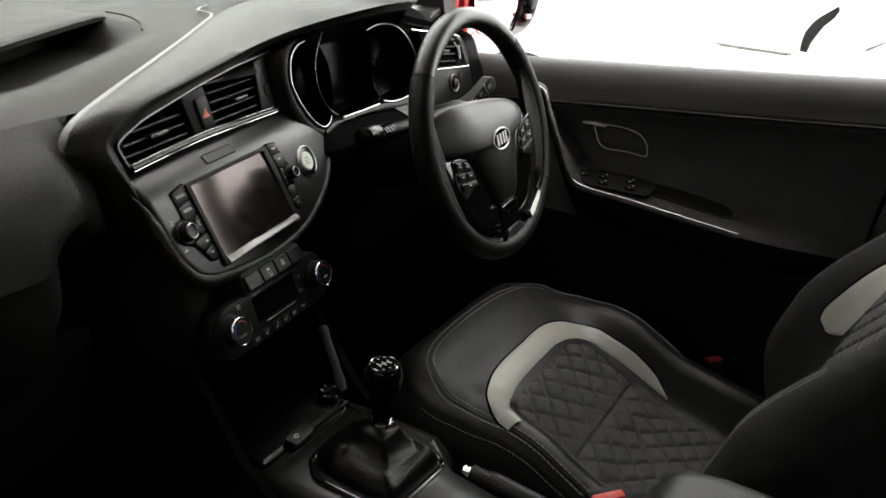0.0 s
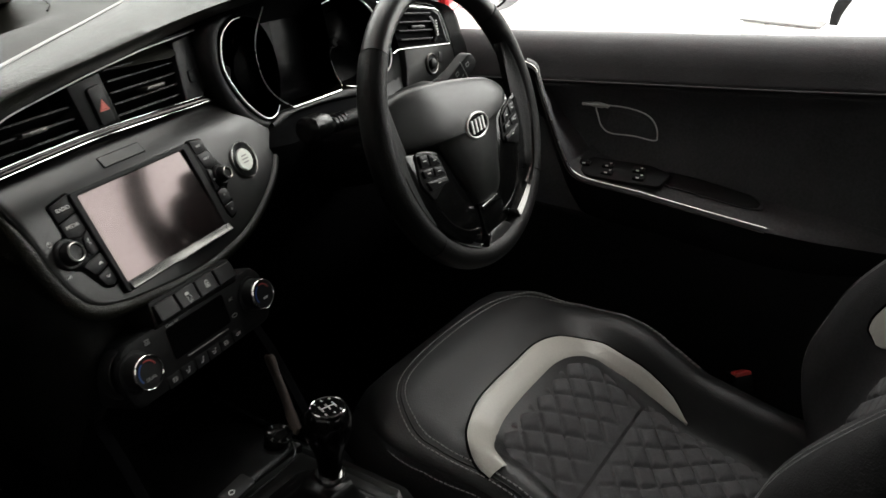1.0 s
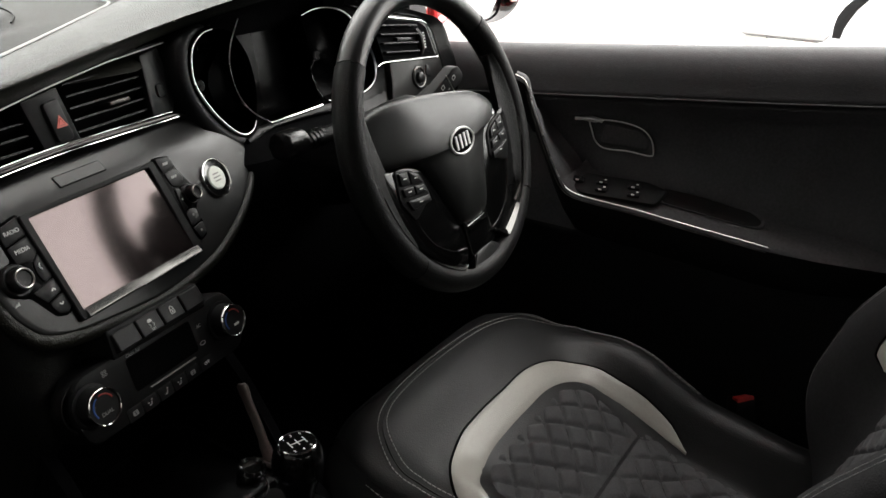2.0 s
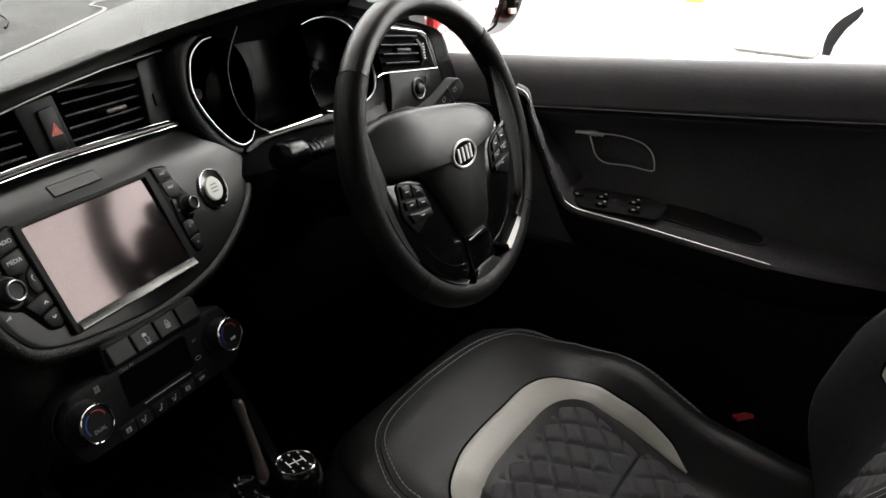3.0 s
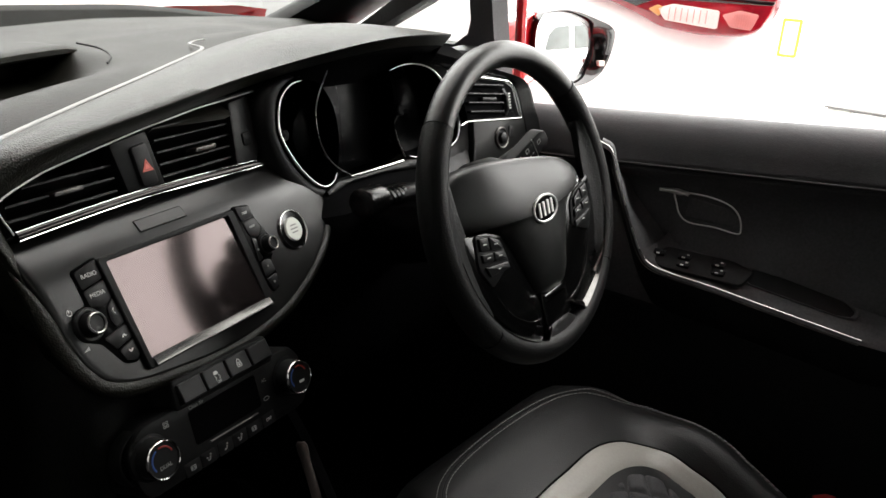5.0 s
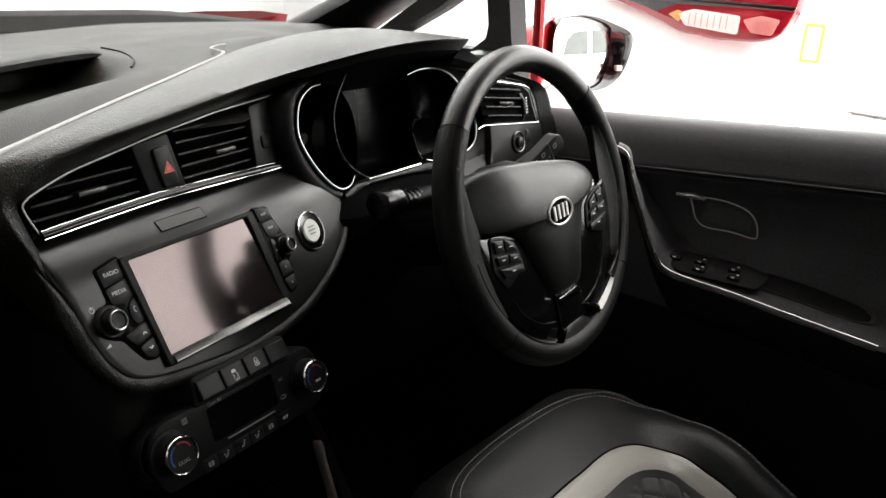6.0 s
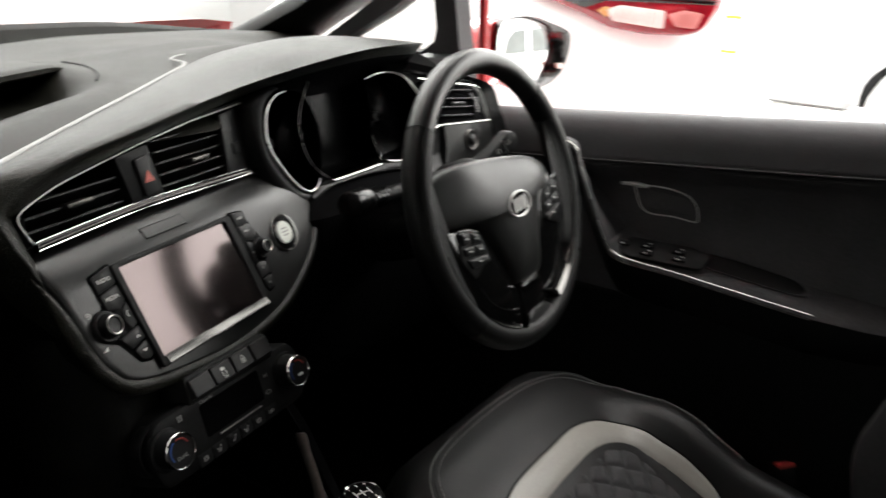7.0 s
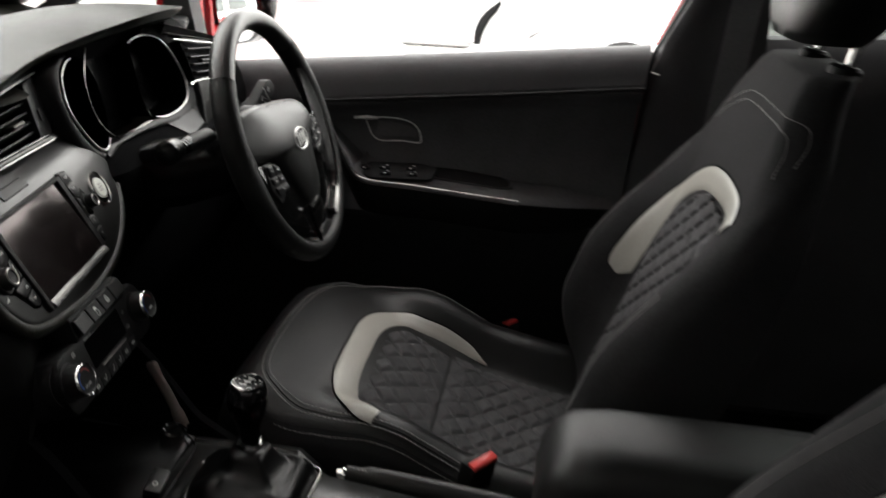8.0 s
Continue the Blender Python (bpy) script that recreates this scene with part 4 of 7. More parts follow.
for cu in (-0.093, 0.082):
    dm = shifted(CLIM, cu, -0.001)
    bm = bmesh.new()
    lathe(bm, [(0.0215, -0.008), (0.0205, -0.003), (0.0175, -0.002)], dm, 48)
    dial = part("dial", bm, PLASTIC, climate, "round dial with blue and red scale")
    bm = bmesh.new()
    lathe(bm, [(0.0178, -0.003), (0.0172, 0.012), (0.0165, 0.0135)], dm, 48)
    part("body", bm, KEY, dial)
    bm = bmesh.new()
    lathe(bm, [(0.0174, 0.0118), (0.0170, 0.0142), (0.0165, 0.0147), (0.0160, 0.0142), (0.0158, 0.012)], dm, 48)
    part("chrome_ring", bm, CHROME, dial)
    bm = bmesh.new()
    lathe(bm, [(0.0157, 0.010), (0.0157, 0.0128), (0.0005, 0.0128)], dm, 48)
    dial_face = part("face", bm, KEY, dial)
    for a0, a1, mt, nm in ((115, 215, BLUE_PRINT, "cold_scale"), (20, 100, RED_PRINT, "warm_scale")):
        bm = bmesh.new()
        tube(bm, [p.to_3d() for p in ellipse(0, 0, 0.0112, 0.0112, 12, a0, a1)], 0.0009, 5, m=shifted(dm, 0, 0, 0.0129), flat=0.5, up=dm.col[2].xyz)
        part(nm, bm, mt, dial)
    if cu < 0:
        letters("DUAL", 0.0050, shifted(dm, 0.001, -0.0065, 0.0129), DIM_PRINT, dial)
    else:
        bm = bmesh.new()
        bar(bm, shifted(dm, 0, 0, 0.0128), -0.001, -0.0055, 0.006, -0.0055, 0.0003, 0.0012)
        part("print_bar", bm, PRINT, dial)
bm = bmesh.new()
lathe(bm, [(0.0255, -0.02), (0.0258, -0.010), (0.0245, -0.006), (0.0225, -0.0065)], shifted(CLIM, -0.095, 0.0, -0.004), 48)
part("dial_skirt", bm, PLASTIC, climate)
marks = [("cb", u, -0.0305) for u in (-0.055, -0.036, -0.015, 0.004, 0.023, 0.044)]
for k, (_, u, v) in enumerate(marks):
    bm = bmesh.new()
    slab(bm, box2(u - 0.009, v - 0.0065, u + 0.009, v + 0.0065, 0.002), -0.012, -0.0036, CLIM, 0.0003)
    btn = part("button", bm, PLASTIC, climate, "small black push button")
    m = shifted(CLIM, u, v, -0.0036)
    bm = bmesh.new()
    if k in (1, 2, 3):
        bar(bm, m, -0.002, -0.002, 0.0005, -0.002)
        bar(bm, m, 0.0005, -0.002, 0.0018, 0.001)
        slab(bm, ellipse(0.0024, 0.0024, 0.0009, 0.0009, 10), 0, 0.0004, m)
        if k != 2:
            bar(bm, m, -0.003, 0.001, -0.0012, 0.0)
    elif k == 5:
        bm.free()
        letters("OFF", 0.0042, shifted(m, 0, 0, 0.0001), PRINT, btn)
        continue
    else:
        ring(bm, box2(-0.003, -0.0022, 0.003, 0.0022, 0.0008), inset(box2(-0.003, -0.0022, 0.003, 0.0022, 0.0008), 0.0006), 0, 0.0004, m)
        bar(bm, m, -0.0015, -0.001, -0.0015, 0.001)
        bar(bm, m, 0.0012, -0.001, 0.0012, 0.001)
    part("symbol", bm, DIM_PRINT, btn, "white printed symbol")
letters("AC", 0.0045, shifted(CLIM, 0.050, 0.008, -0.0036), DIM_PRINT, climate)
letters("Clean Air", 0.0045, shifted(CLIM, -0.034, 0.0215, -0.0036), DIM_PRINT, climate)
bm = bmesh.new()
for du, dv in ((-0.0016, -0.0016), (0.0016, -0.0016), (-0.0016, 0.0016), (0.0016, 0.0016)):
    ring(bm, ellipse(-0.070 + du, 0.019 + dv, 0.0014, 0.0014, 12), ellipse(-0.070 + du, 0.019 + dv, 0.0008, 0.0008, 12), -0.004, -0.0036, CLIM)
part("fan_mark", bm, DIM_PRINT, climate)
bm = bmesh.new()
ring(bm, ellipse(0.048, -0.010, 0.004, 0.0022, 16), ellipse(0.048, -0.010, 0.0032, 0.0015, 16), -0.004, -0.0036, CLIM)
part("recirculation_mark", bm, DIM_PRINT, climate)
# switch row above the climate panel
switches = thing("switch_row", (0, 0.13, 0.81), "row of four black switches under the fascia", "switch panel")
bm = bmesh.new()
slab(bm, rounded([(-0.056, 0.024), (0.068, 0.022), (0.066, 0.050), (-0.054, 0.053)], 0.004), -0.04, -0.002, CLIM, 0.003)
part("carrier", bm, PLASTIC, switches)
for k in range(4):
    u0, v0 = -0.0520 + k * 0.0290, 0.0295
    bm = bmesh.new()
    tilt = shifted(CLIM, u0 + 0.014, v0 + 0.0092) @ Matrix.Rotation(radians(-16), 4, "X")
    slab(bm, rounded([(-0.0136, -0.0095), (0.0136, -0.0095), (0.0136, 0.0093), (-0.0136, 0.0093)], 0.002), -0.012, 0.0035, tilt, 0.0014)
    sw = part("switch", bm, KEY, switches, "flat grey-black switch", sharp=14)
    m = shifted(tilt, 0, 0, 0.0035)
    if k == 1:
        bm = bmesh.new()
        slab(bm, rounded([(-0.003, 0.001), (0.003, 0.001), (0.002, 0.0042), (-0.002, 0.0042)], 0.001), 0, 0.0004, m)
        tube(bm, [(-0.0025, 0, 0.0003), (-0.001, -0.0022, 0.0003), (-0.0025, -0.004, 0.0003)], 0.0005, 5, m=m)
        tube(bm, [(0.002, 0, 0.0003), (0.0035, -0.0022, 0.0003), (0.002, -0.004, 0.0003)], 0.0005, 5, m=m)
        part("symbol", bm, PRINT, sw, "white skid symbol")
        letters("OFF", 0.0032, shifted(m, 0.001, -0.0062, 0.0001), PRINT, sw)
    if k == 2:
        bm = bmesh.new()
        ring(bm, box2(-0.0028, -0.0035, 0.0028, 0.0010, 0.0006), inset(box2(-0.0028, -0.0035, 0.0028, 0.0010, 0.0006), 0.0007), 0, 0.0004, m)
        tube(bm, [(-0.0018, 0.001, 0.0003), (-0.0018, 0.003, 0.0003), (0, 0.0044, 0.0003), (0.0018, 0.003, 0.0003), (0.0018, 0.001, 0.0003)], 0.0005, 5, m=m)
        slab(bm, ellipse(0, -0.0012, 0.0008, 0.0012, 10), 0, 0.0004, m)
        part("symbol", bm, PRINT, sw, "white padlock symbol")

# ---- instrument cluster ----
CLUS = plane((0.36, 0.244, 0.98), (1, 0, 0.03), (0, 0.2, 0.98))
cluster = thing("instrument_cluster", (0.36, 0.28, 0.92), "unlit instrument cluster with chrome-edged dials", "instrument cluster")


def wrap(u):
    """How far the cluster's face comes forward towards its ends."""
    return 0.004 + 0.020 * min(1.3, max(0, (abs(u) - 0.05) / 0.13))


def on_face(pts, lift=0.0):
    return [CLUS @ Vector((p[0], p[1], wrap(p[0]) + lift)) for p in pts]


LEFT_RING = [(-0.121, 0.066), (-0.140, 0.0635), (-0.158, 0.0535), (-0.168, 0.038), (-0.172, 0.016), (-0.1655, -0.004), (-0.150, -0.028), (-0.132, -0.047), (-0.119, -0.0565), (-0.106, -0.0615), (-0.0935, -0.0605), (-0.0865, -0.0570), (-0.0805, -0.0500)]
LEFT_REST = [(-0.070, -0.030), (-0.064, 0.0), (-0.068, 0.030), (-0.085, 0.056), (-0.104, 0.0645)]
RIGHT_RING = [(0.046, 0.060), (0.067, 0.0643), (0.088, 0.0640), (0.108, 0.0590), (0.124, 0.0495), (0.140, 0.030), (0.152, 0.006), (0.159, -0.019), (0.1555, -0.042), (0.140, -0.0555), (0.112, -0.0615), (0.083, -0.0615), (0.062, -0.0560)]
RIGHT_REST = [(0.050, -0.040), (0.042, -0.016), (0.046, 0.010), (0.047, 0.036)]
bm = bmesh.new()
slab(bm, rounded([(-0.20, -0.015), (-0.185, -0.055), (-0.11, -0.073), (0.10, -0.068), (0.17, -0.05), (0.175, 0.02), (0.16, 0.09), (-0.19, 0.085)], 0.02), -0.10, -0.055, CLUS, 0.004)
part("backplate", bm, PLASTIC, cluster)
# face that wraps round the dials, open behind each ring
for name, ring_pts, rest_pts, centre in (("dial_left", LEFT_RING, LEFT_REST, (-0.118, 0.003)), ("dial_right", RIGHT_RING, RIGHT_REST, (0.100, 0.002))):
    loop = curve([(*p, 0) for p in ring_pts + rest_pts], 5, closed=True)
    cen = Vector((*centre, 0))
    bm = bmesh.new()
    rows = []
    for f, w in ((1.0, 0.0), (0.975, -0.004), (0.94, -0.020), (0.90, -0.045), (0.5, -0.050), (0.02, -0.050)):
        rows.append([CLUS @ Vector((*(cen + (p - cen) * f).xy, wrap(p.x) + w)) for p in loop])
    loft(bm, rows, caps=False)
    dial = part("dial", bm, LENS, cluster, "dark round dial")
    bm = bmesh.new()
    rp = curve([(*p, 0) for p in ring_pts], 6)
    n = len(rp)
    tube(bm, on_face(rp, 0.0008), [0.0005 + 0.0004 * smooth(0, 0.1, k / n) * smooth(1.0, 0.92, k / n) + 0.0010 * smooth(0.15, 0.5, k / n) * smooth(0.85, 0.55, k / n) for k in range(n)], 10)
    part("chrome_ring", bm, RING_METAL, dial)
    dm = shifted(CLUS, *centre, -0.035)
    bm = bmesh.new()
    for k in range(13):
        t = radians(220 - k * 21.6)
        bar(bm, dm, 0.036 * math.cos(t), 0.044 * math.sin(t), 0.040 * math.cos(t), 0.049 * math.sin(t), 0.0004, 0.0005)
    part("scale_marks", bm, SATIN, dial)
    bm = bmesh.new()
    bar(bm, shifted(dm, 0, 0, 0.002), 0, 0, -0.026, -0.024, 0.001, 0.0009)
    lathe(bm, [(0.008, -0.004), (0.008, 0.003), (0.006, 0.005), (0.0005, 0.005)], dm, 24)
    part("needle", bm, PLASTIC, dial)
mid_pts = [(-0.042, 0.068), (-0.062, 0.050), (-0.086, 0.032), (-0.102, 0.017), (-0.1075, 0.0), (-0.105, -0.017), (-0.096, -0.029), (-0.067, -0.048), (-0.053, -0.0575), (0.049, -0.0575), (0.050, -0.050), (0.045, -0.037), (0.041, -0.016), (0.046, 0.010), (0.047, 0.036), (0.043, 0.056), (0.030, 0.078)]
bm = bmesh.new()
slab(bm, mid_pts, -0.05, -0.030, CLUS, 0.001)
part("centre_display", bm, LENS, cluster, "dark central display window")
bm = bmesh.new()
tube(bm, on_face(calmed(curve([(-0.070, 0.072, 0), (-0.097, 0.043, 0), (-0.1065, 0.016, 0), (-0.102, -0.015, 0), (-0.083, -0.040, 0), (-0.055, -0.0572, 0)], 8), 1, 10), 0.0012), 0.0006, 6)
part("display_edge", bm, STEEL, cluster, "thin silver display edge")
bm = bmesh.new()
tube(bm, on_face(curve([(-0.1015, -0.0225, 0), (-0.096, -0.029, 0), (-0.090, -0.0335, 0)], 4), 0.0014), 0.0009, 6)
part("chrome_edge", bm, CHROME, cluster)
bm = bmesh.new()
tube(bm, on_face([(-0.062, -0.0530), (-0.054, -0.0585), (-0.050, -0.0597), (0.0, -0.0597), (0.049, -0.0592), (0.0525, -0.0540), (0.0455, -0.037), (0.041, -0.016)], 0.001), [0.0010, 0.0017, 0.0019, 0.0019, 0.0019, 0.0017, 0.0011, 0.0004], 8)
part("chrome_foot", bm, CHROME, cluster, "bright chrome lower edge")
# black bezel left of the dials and the satin strip under them
bm = bmesh.new()
rows = []
bezel = curve([(-0.1215, 0.070, 0.076), (-0.142, 0.068, 0.074), (-0.162, 0.057, 0.066), (-0.1725, 0.040, 0.048), (-0.1765, 0.016, 0.02), (-0.170, -0.006, -0.012), (-0.154, -0.031, -0.045), (-0.135, -0.050, -0.064), (-0.120, -0.060, -0.0735), (-0.106, -0.0655, -0.0765)], 5)
for u, v0, v1 in bezel:
    du = -0.004 - 0.010 * smooth(0.068, 0.05, v0)
    rows.append([CLUS @ Vector((u + 0.002, v0, wrap(u) - 0.006)), CLUS @ Vector((u, v0, wrap(u) + 0.0)), CLUS @ Vector((u + du * 0.4, (v0 * 2 + v1) / 3, wrap(u) + 0.002)), CLUS @ Vector((u + du, v1, wrap(u) - 0.001)), CLUS @ Vector((u + du * 1.4, v1 - 0.002, wrap(u) - 0.03))])
sheet(bm, rows)
part("left_bezel", bm, PLASTIC, cluster, "black bezel round the dial", sharp=70)
for nm, r0, r1, mt, lab in (("upper_flange", 2, 8, PLASTIC, ""), ("lower_flange", 7, 12, KEY, "dark grey flange beside the dial")):
    bm = bmesh.new()
    rows = []
    for p in curve([(*q, 0) for q in RIGHT_RING[r0:r1]], 4):
        e = Vector((p.x - 0.095, p.y)).normalized()
        t0 = CLUS @ Vector((p.x + e.x * 0.002, p.y + e.y * 0.002, wrap(p.x) - 0.001))
        t1 = CLUS @ Vector((p.x + e.x * 0.014, p.y + e.y * 0.010, wrap(p.x) + 0.002))
        t2 = t0 + Vector((0.075 * max(0.3, e.x), 0.0, e.y * 0.03))
        t2.y = SIDE.col[3].y + (t2.z - 0.965) * 0.227 + 0.003
        rows.append([t0 + Vector((0, 0.012, 0)), t0, t1, t2])
    sheet(bm, rows)
    part(nm, bm, mt, cluster, lab, sharp=70)
bm = bmesh.new()
rows = []
for u, v0, v1 in ((-0.104, -0.068, -0.074), (-0.092, -0.064, -0.0735), (-0.080, -0.060, -0.0705), (-0.064, -0.0610, -0.0675), (-0.050, -0.0615, -0.0665), (0.0, -0.0615, -0.067), (0.030, -0.0615, -0.069), (0.060, -0.060, -0.0725), (0.085, -0.0635, -0.0755), (0.112, -0.0635, -0.079), (0.142, -0.0575, -0.084), (0.158, -0.044, -0.089), (0.170, -0.020, -0.094), (0.20, -0.01, -0.10)):
    rows.append([CLUS @ Vector((u, v, wrap(u) + w)) for v, w in ((v0, -0.012), (v0, 0.0), (v0 - 0.001, 0.0014), (v1 + 0.002, 0.0035), (v1, 0.002), (v1 - 0.002, -0.006), (v1 - 0.002, -0.05))])
sheet(bm, rows)
part("lower_shelf", bm, KEY, cluster, "matt black strip under the dials", sharp=70)

# ---- side vent and mirror switch ----
sidevent = thing("side_vent", (0.58, 0.2, 0.96), "black side air vent with chrome surround", "air vent")
SV = shifted(SIDE, 0.0, 0.0, 0.001)
sv_out = rounded([(-0.036, 0.002), (-0.028, 0.0020), (0.103, -0.009), (0.088, 0.040), (0.070, 0.050), (0.008, 0.060), (-0.055, 0.0715), (-0.045, 0.045)], 0.004)
bm = bmesh.new()
tube(bm, curve([(-0.052, -0.001, 0.002), (-0.044, 0.0015, 0.002), (-0.030, 0.0020, 0.002), (0.030, -0.003, 0.002), (0.092, -0.008, 0.002), (0.1015, -0.0085, 0.002), (0.1015, -0.004, 0.002), (0.095, 0.018, 0.002), (0.087, 0.040, 0.002), (0.080, 0.046, 0.002), (0.066, 0.0505, 0.002), (0.008, 0.060, 0.002), (-0.072, 0.0745, 0.002)], 5), 0.0013, 8, m=SV)
part("chrome_surround", bm, CHROME, sidevent)
# Flat near-black face in place of the shaded depth behind the slats.
bm = bmesh.new()
slab(bm, inset(sv_out, 0.0026), -0.03, 0.0006, SV)
part("housing", bm, DEEP_BLACK, sidevent)
for k in range(4):
    bm = bmesh.new()
    v = 0.011 + k * 0.0125
    slab(bm, box2(-0.034 - 0.004 * k, v - 0.0012, 0.050, v + 0.0012), -0.004, 0.0075, shifted(SV, 0, 0.001, 0.0, -6), 0.0006)
    part("slat", bm, SLAT, sidevent)
bm = bmesh.new()
slab(bm, box2(-0.018, -0.0028, 0.018, 0.0028, 0.002), 0.0, 0.008, shifted(SV, 0.016, 0.028, 0, -6), 0.002)
part("vent_tab", bm, KEY, sidevent)
bm = bmesh.new()
tube(bm, [(0.0610, 0.002, 0.000), (0.0630, 0.010, 0.004), (0.0620, 0.028, 0.004), (0.0590, 0.038, 0.000)], 0.0058, 10, m=SV, flat=0.7)
wheel_ob = part("thumbwheel", bm, KEY, sidevent)
for k in range(6):
    bm = bmesh.new()
    v = 0.010 + 0.0042 * k
    bar(bm, shifted(SV, 0.0620, v, 0.0095), -0.0022, 0, 0.0028, 0.0003, 0.0010, 0.0008)
    part("rib", bm, DIM_CHROME, wheel_ob)
mirror_switch = thing("mirror_switch", (0.53, 0.18, 0.955), "round black mirror switch with silver ring", "switch")
mm = shifted(SIDE, 0.047, -0.032, 0.0)
bm = bmesh.new()
lathe(bm, [(0.0165, -0.002), (0.0165, 0.002), (0.0150, 0.0035), (0.0135, 0.003), (0.0130, -0.001)], mm, 36)
part("ring", bm, DARK_STEEL, mirror_switch)
bm = bmesh.new()
lathe(bm, [(0.0128, -0.002), (0.0128, 0.0015), (0.0085, 0.0015), (0.0078, 0.006), (0.006, 0.0075), (0.0005, 0.0078)], mm, 36)
part("knob", bm, KEY, mirror_switch)
bm = bmesh.new()
slab(bm, rounded([(0.020, 0.004), (0.034, 0.000), (0.034, 0.016), (0.024, 0.020)], 0.003), -0.004, 0.0016, shifted(SIDE, 0.047, -0.036), 0.001)
part("blank_button", bm, KEY, mirror_switch)

# ---- steering wheel ----
lean = radians(19.2)
WH = plane((0.36, 0.0, 0.93), (1, 0, 0), (0, math.sin(lean), math.cos(lean)))
WH = WH @ Matrix.Rotation(radians(4), 4, "Z")
wheel = thing("steering_wheel", (0.36, 0.0, 0.93), "black leather steering wheel with gloss black spokes", "steering wheel")
RIM = 0.1692


def rim_arc(a0, a1, r=0.0155, squash=1.0, n=None):
    n = n or max(6, int(abs(a1 - a0) / 4))
    return [(RIM * math.cos(radians(a0 + (a1 - a0) * k / n)), RIM * math.sin(radians(a0 + (a1 - a0) * k / n)), 0) for k in range(n + 1)]


def rim_piece(name, a0, a1, mat, r, label):
    bm = bmesh.new()
    tube(bm, rim_arc(a0, a1), r, 20, m=WH, up=WH.col[2].xyz, flat=1.08)
    return part(name, bm, mat, wheel, label, sharp=60)


rim_piece("rim_top", 41.4, 138.6, RIM_LEATHER, 0.0150, "smooth worn leather rim top")
rim_piece("rim_grip", 139.2, 221, GRIP, 0.0157, "perforated leather rim grip")
rim_piece("rim_grip", -41, 40.8, GRIP, 0.0157, "perforated leather rim grip")
# Bottom takes the darker grip leather, which puts its shade into the material.
rim_piece("rim_bottom", 221.6, 318.4, GRIP, 0.0152, "leather rim bottom in the duller grip skin, dark for shade")
for a in (138.9, 41.1, 221.3, 318.7):
    bm = bmesh.new()
    tube(bm, rim_arc(a - 0.3, a + 0.3, n=1), 0.0145, 20, m=WH, up=WH.col[2].xyz, flat=1.08)
    part("rim_joint", bm, PLASTIC, wheel)
# airbag cover, a domed shield
cover = curve([(0, 0.0525), (0.060, 0.041), (0.105, 0.028), (0.128, 0.013), (0.127, -0.001), (0.095, -0.006), (0.072, -0.016), (0.060, -0.036), (0.044, -0.072), (0.029, -0.102), (0, -0.108),
               (-0.029, -0.102), (-0.044, -0.072), (-0.060, -0.036), (-0.072, -0.016), (-0.095, -0.006), (-0.128, 0.0), (-0.139, 0.020), (-0.132, 0.045), (-0.105, 0.060), (-0.060, 0.0605)], 4, closed=True)
bm = bmesh.new()
mid = Vector((0, -0.012))
loops = []
for f, w in ((1.0, -0.014), (1.0, 0.000), (0.985, 0.006), (0.95, 0.010), (0.88, 0.0135), (0.76, 0.0175), (0.6, 0.0205), (0.42, 0.0225), (0.24, 0.0235), (0.08, 0.024)):
    loops.append([WH @ Vector((*(mid + (p - mid) * f).xy, w - 0.012 * smooth(0.06, 0.13, abs((mid + (p - mid) * f).x)) - 0.006 * smooth(0.0, 0.06, (mid + (p - mid) * f).y))) for p in cover])
loft(bm, loops)
part("airbag_cover", bm, COVER, wheel, "grey-black airbag cover", sharp=70)
EM = shifted(WH, -0.004, -0.008, 0.0238)
bm = bmesh.new()
ring(bm, ellipse(0, 0, 0.0265, 0.0160, 44), ellipse(0, 0, 0.0235, 0.0132, 44), -0.004, 0.0022, EM, 0.0010)
emblem = part("emblem", bm, EMBLEM_SILVER, wheel, "oval chrome emblem with plain bright bars")
bm = bmesh.new()
slab(bm, ellipse(0, 0, 0.0237, 0.0134, 44), -0.004, 0.0008, EM)
part("emblem_field", bm, PIANO, emblem)
bm = bmesh.new()
for u in (-0.0135, -0.0045, 0.0045, 0.0125):
    slab(bm, [(u - 0.0022, -0.0080), (u + 0.0016, -0.0080), (u + 0.0032, 0.0080), (u - 0.0006, 0.0080)], 0.0008, 0.0024, EM, 0.0005)
part("emblem_bars", bm, EMBLEM_SILVER, emblem, "plain silver bars")


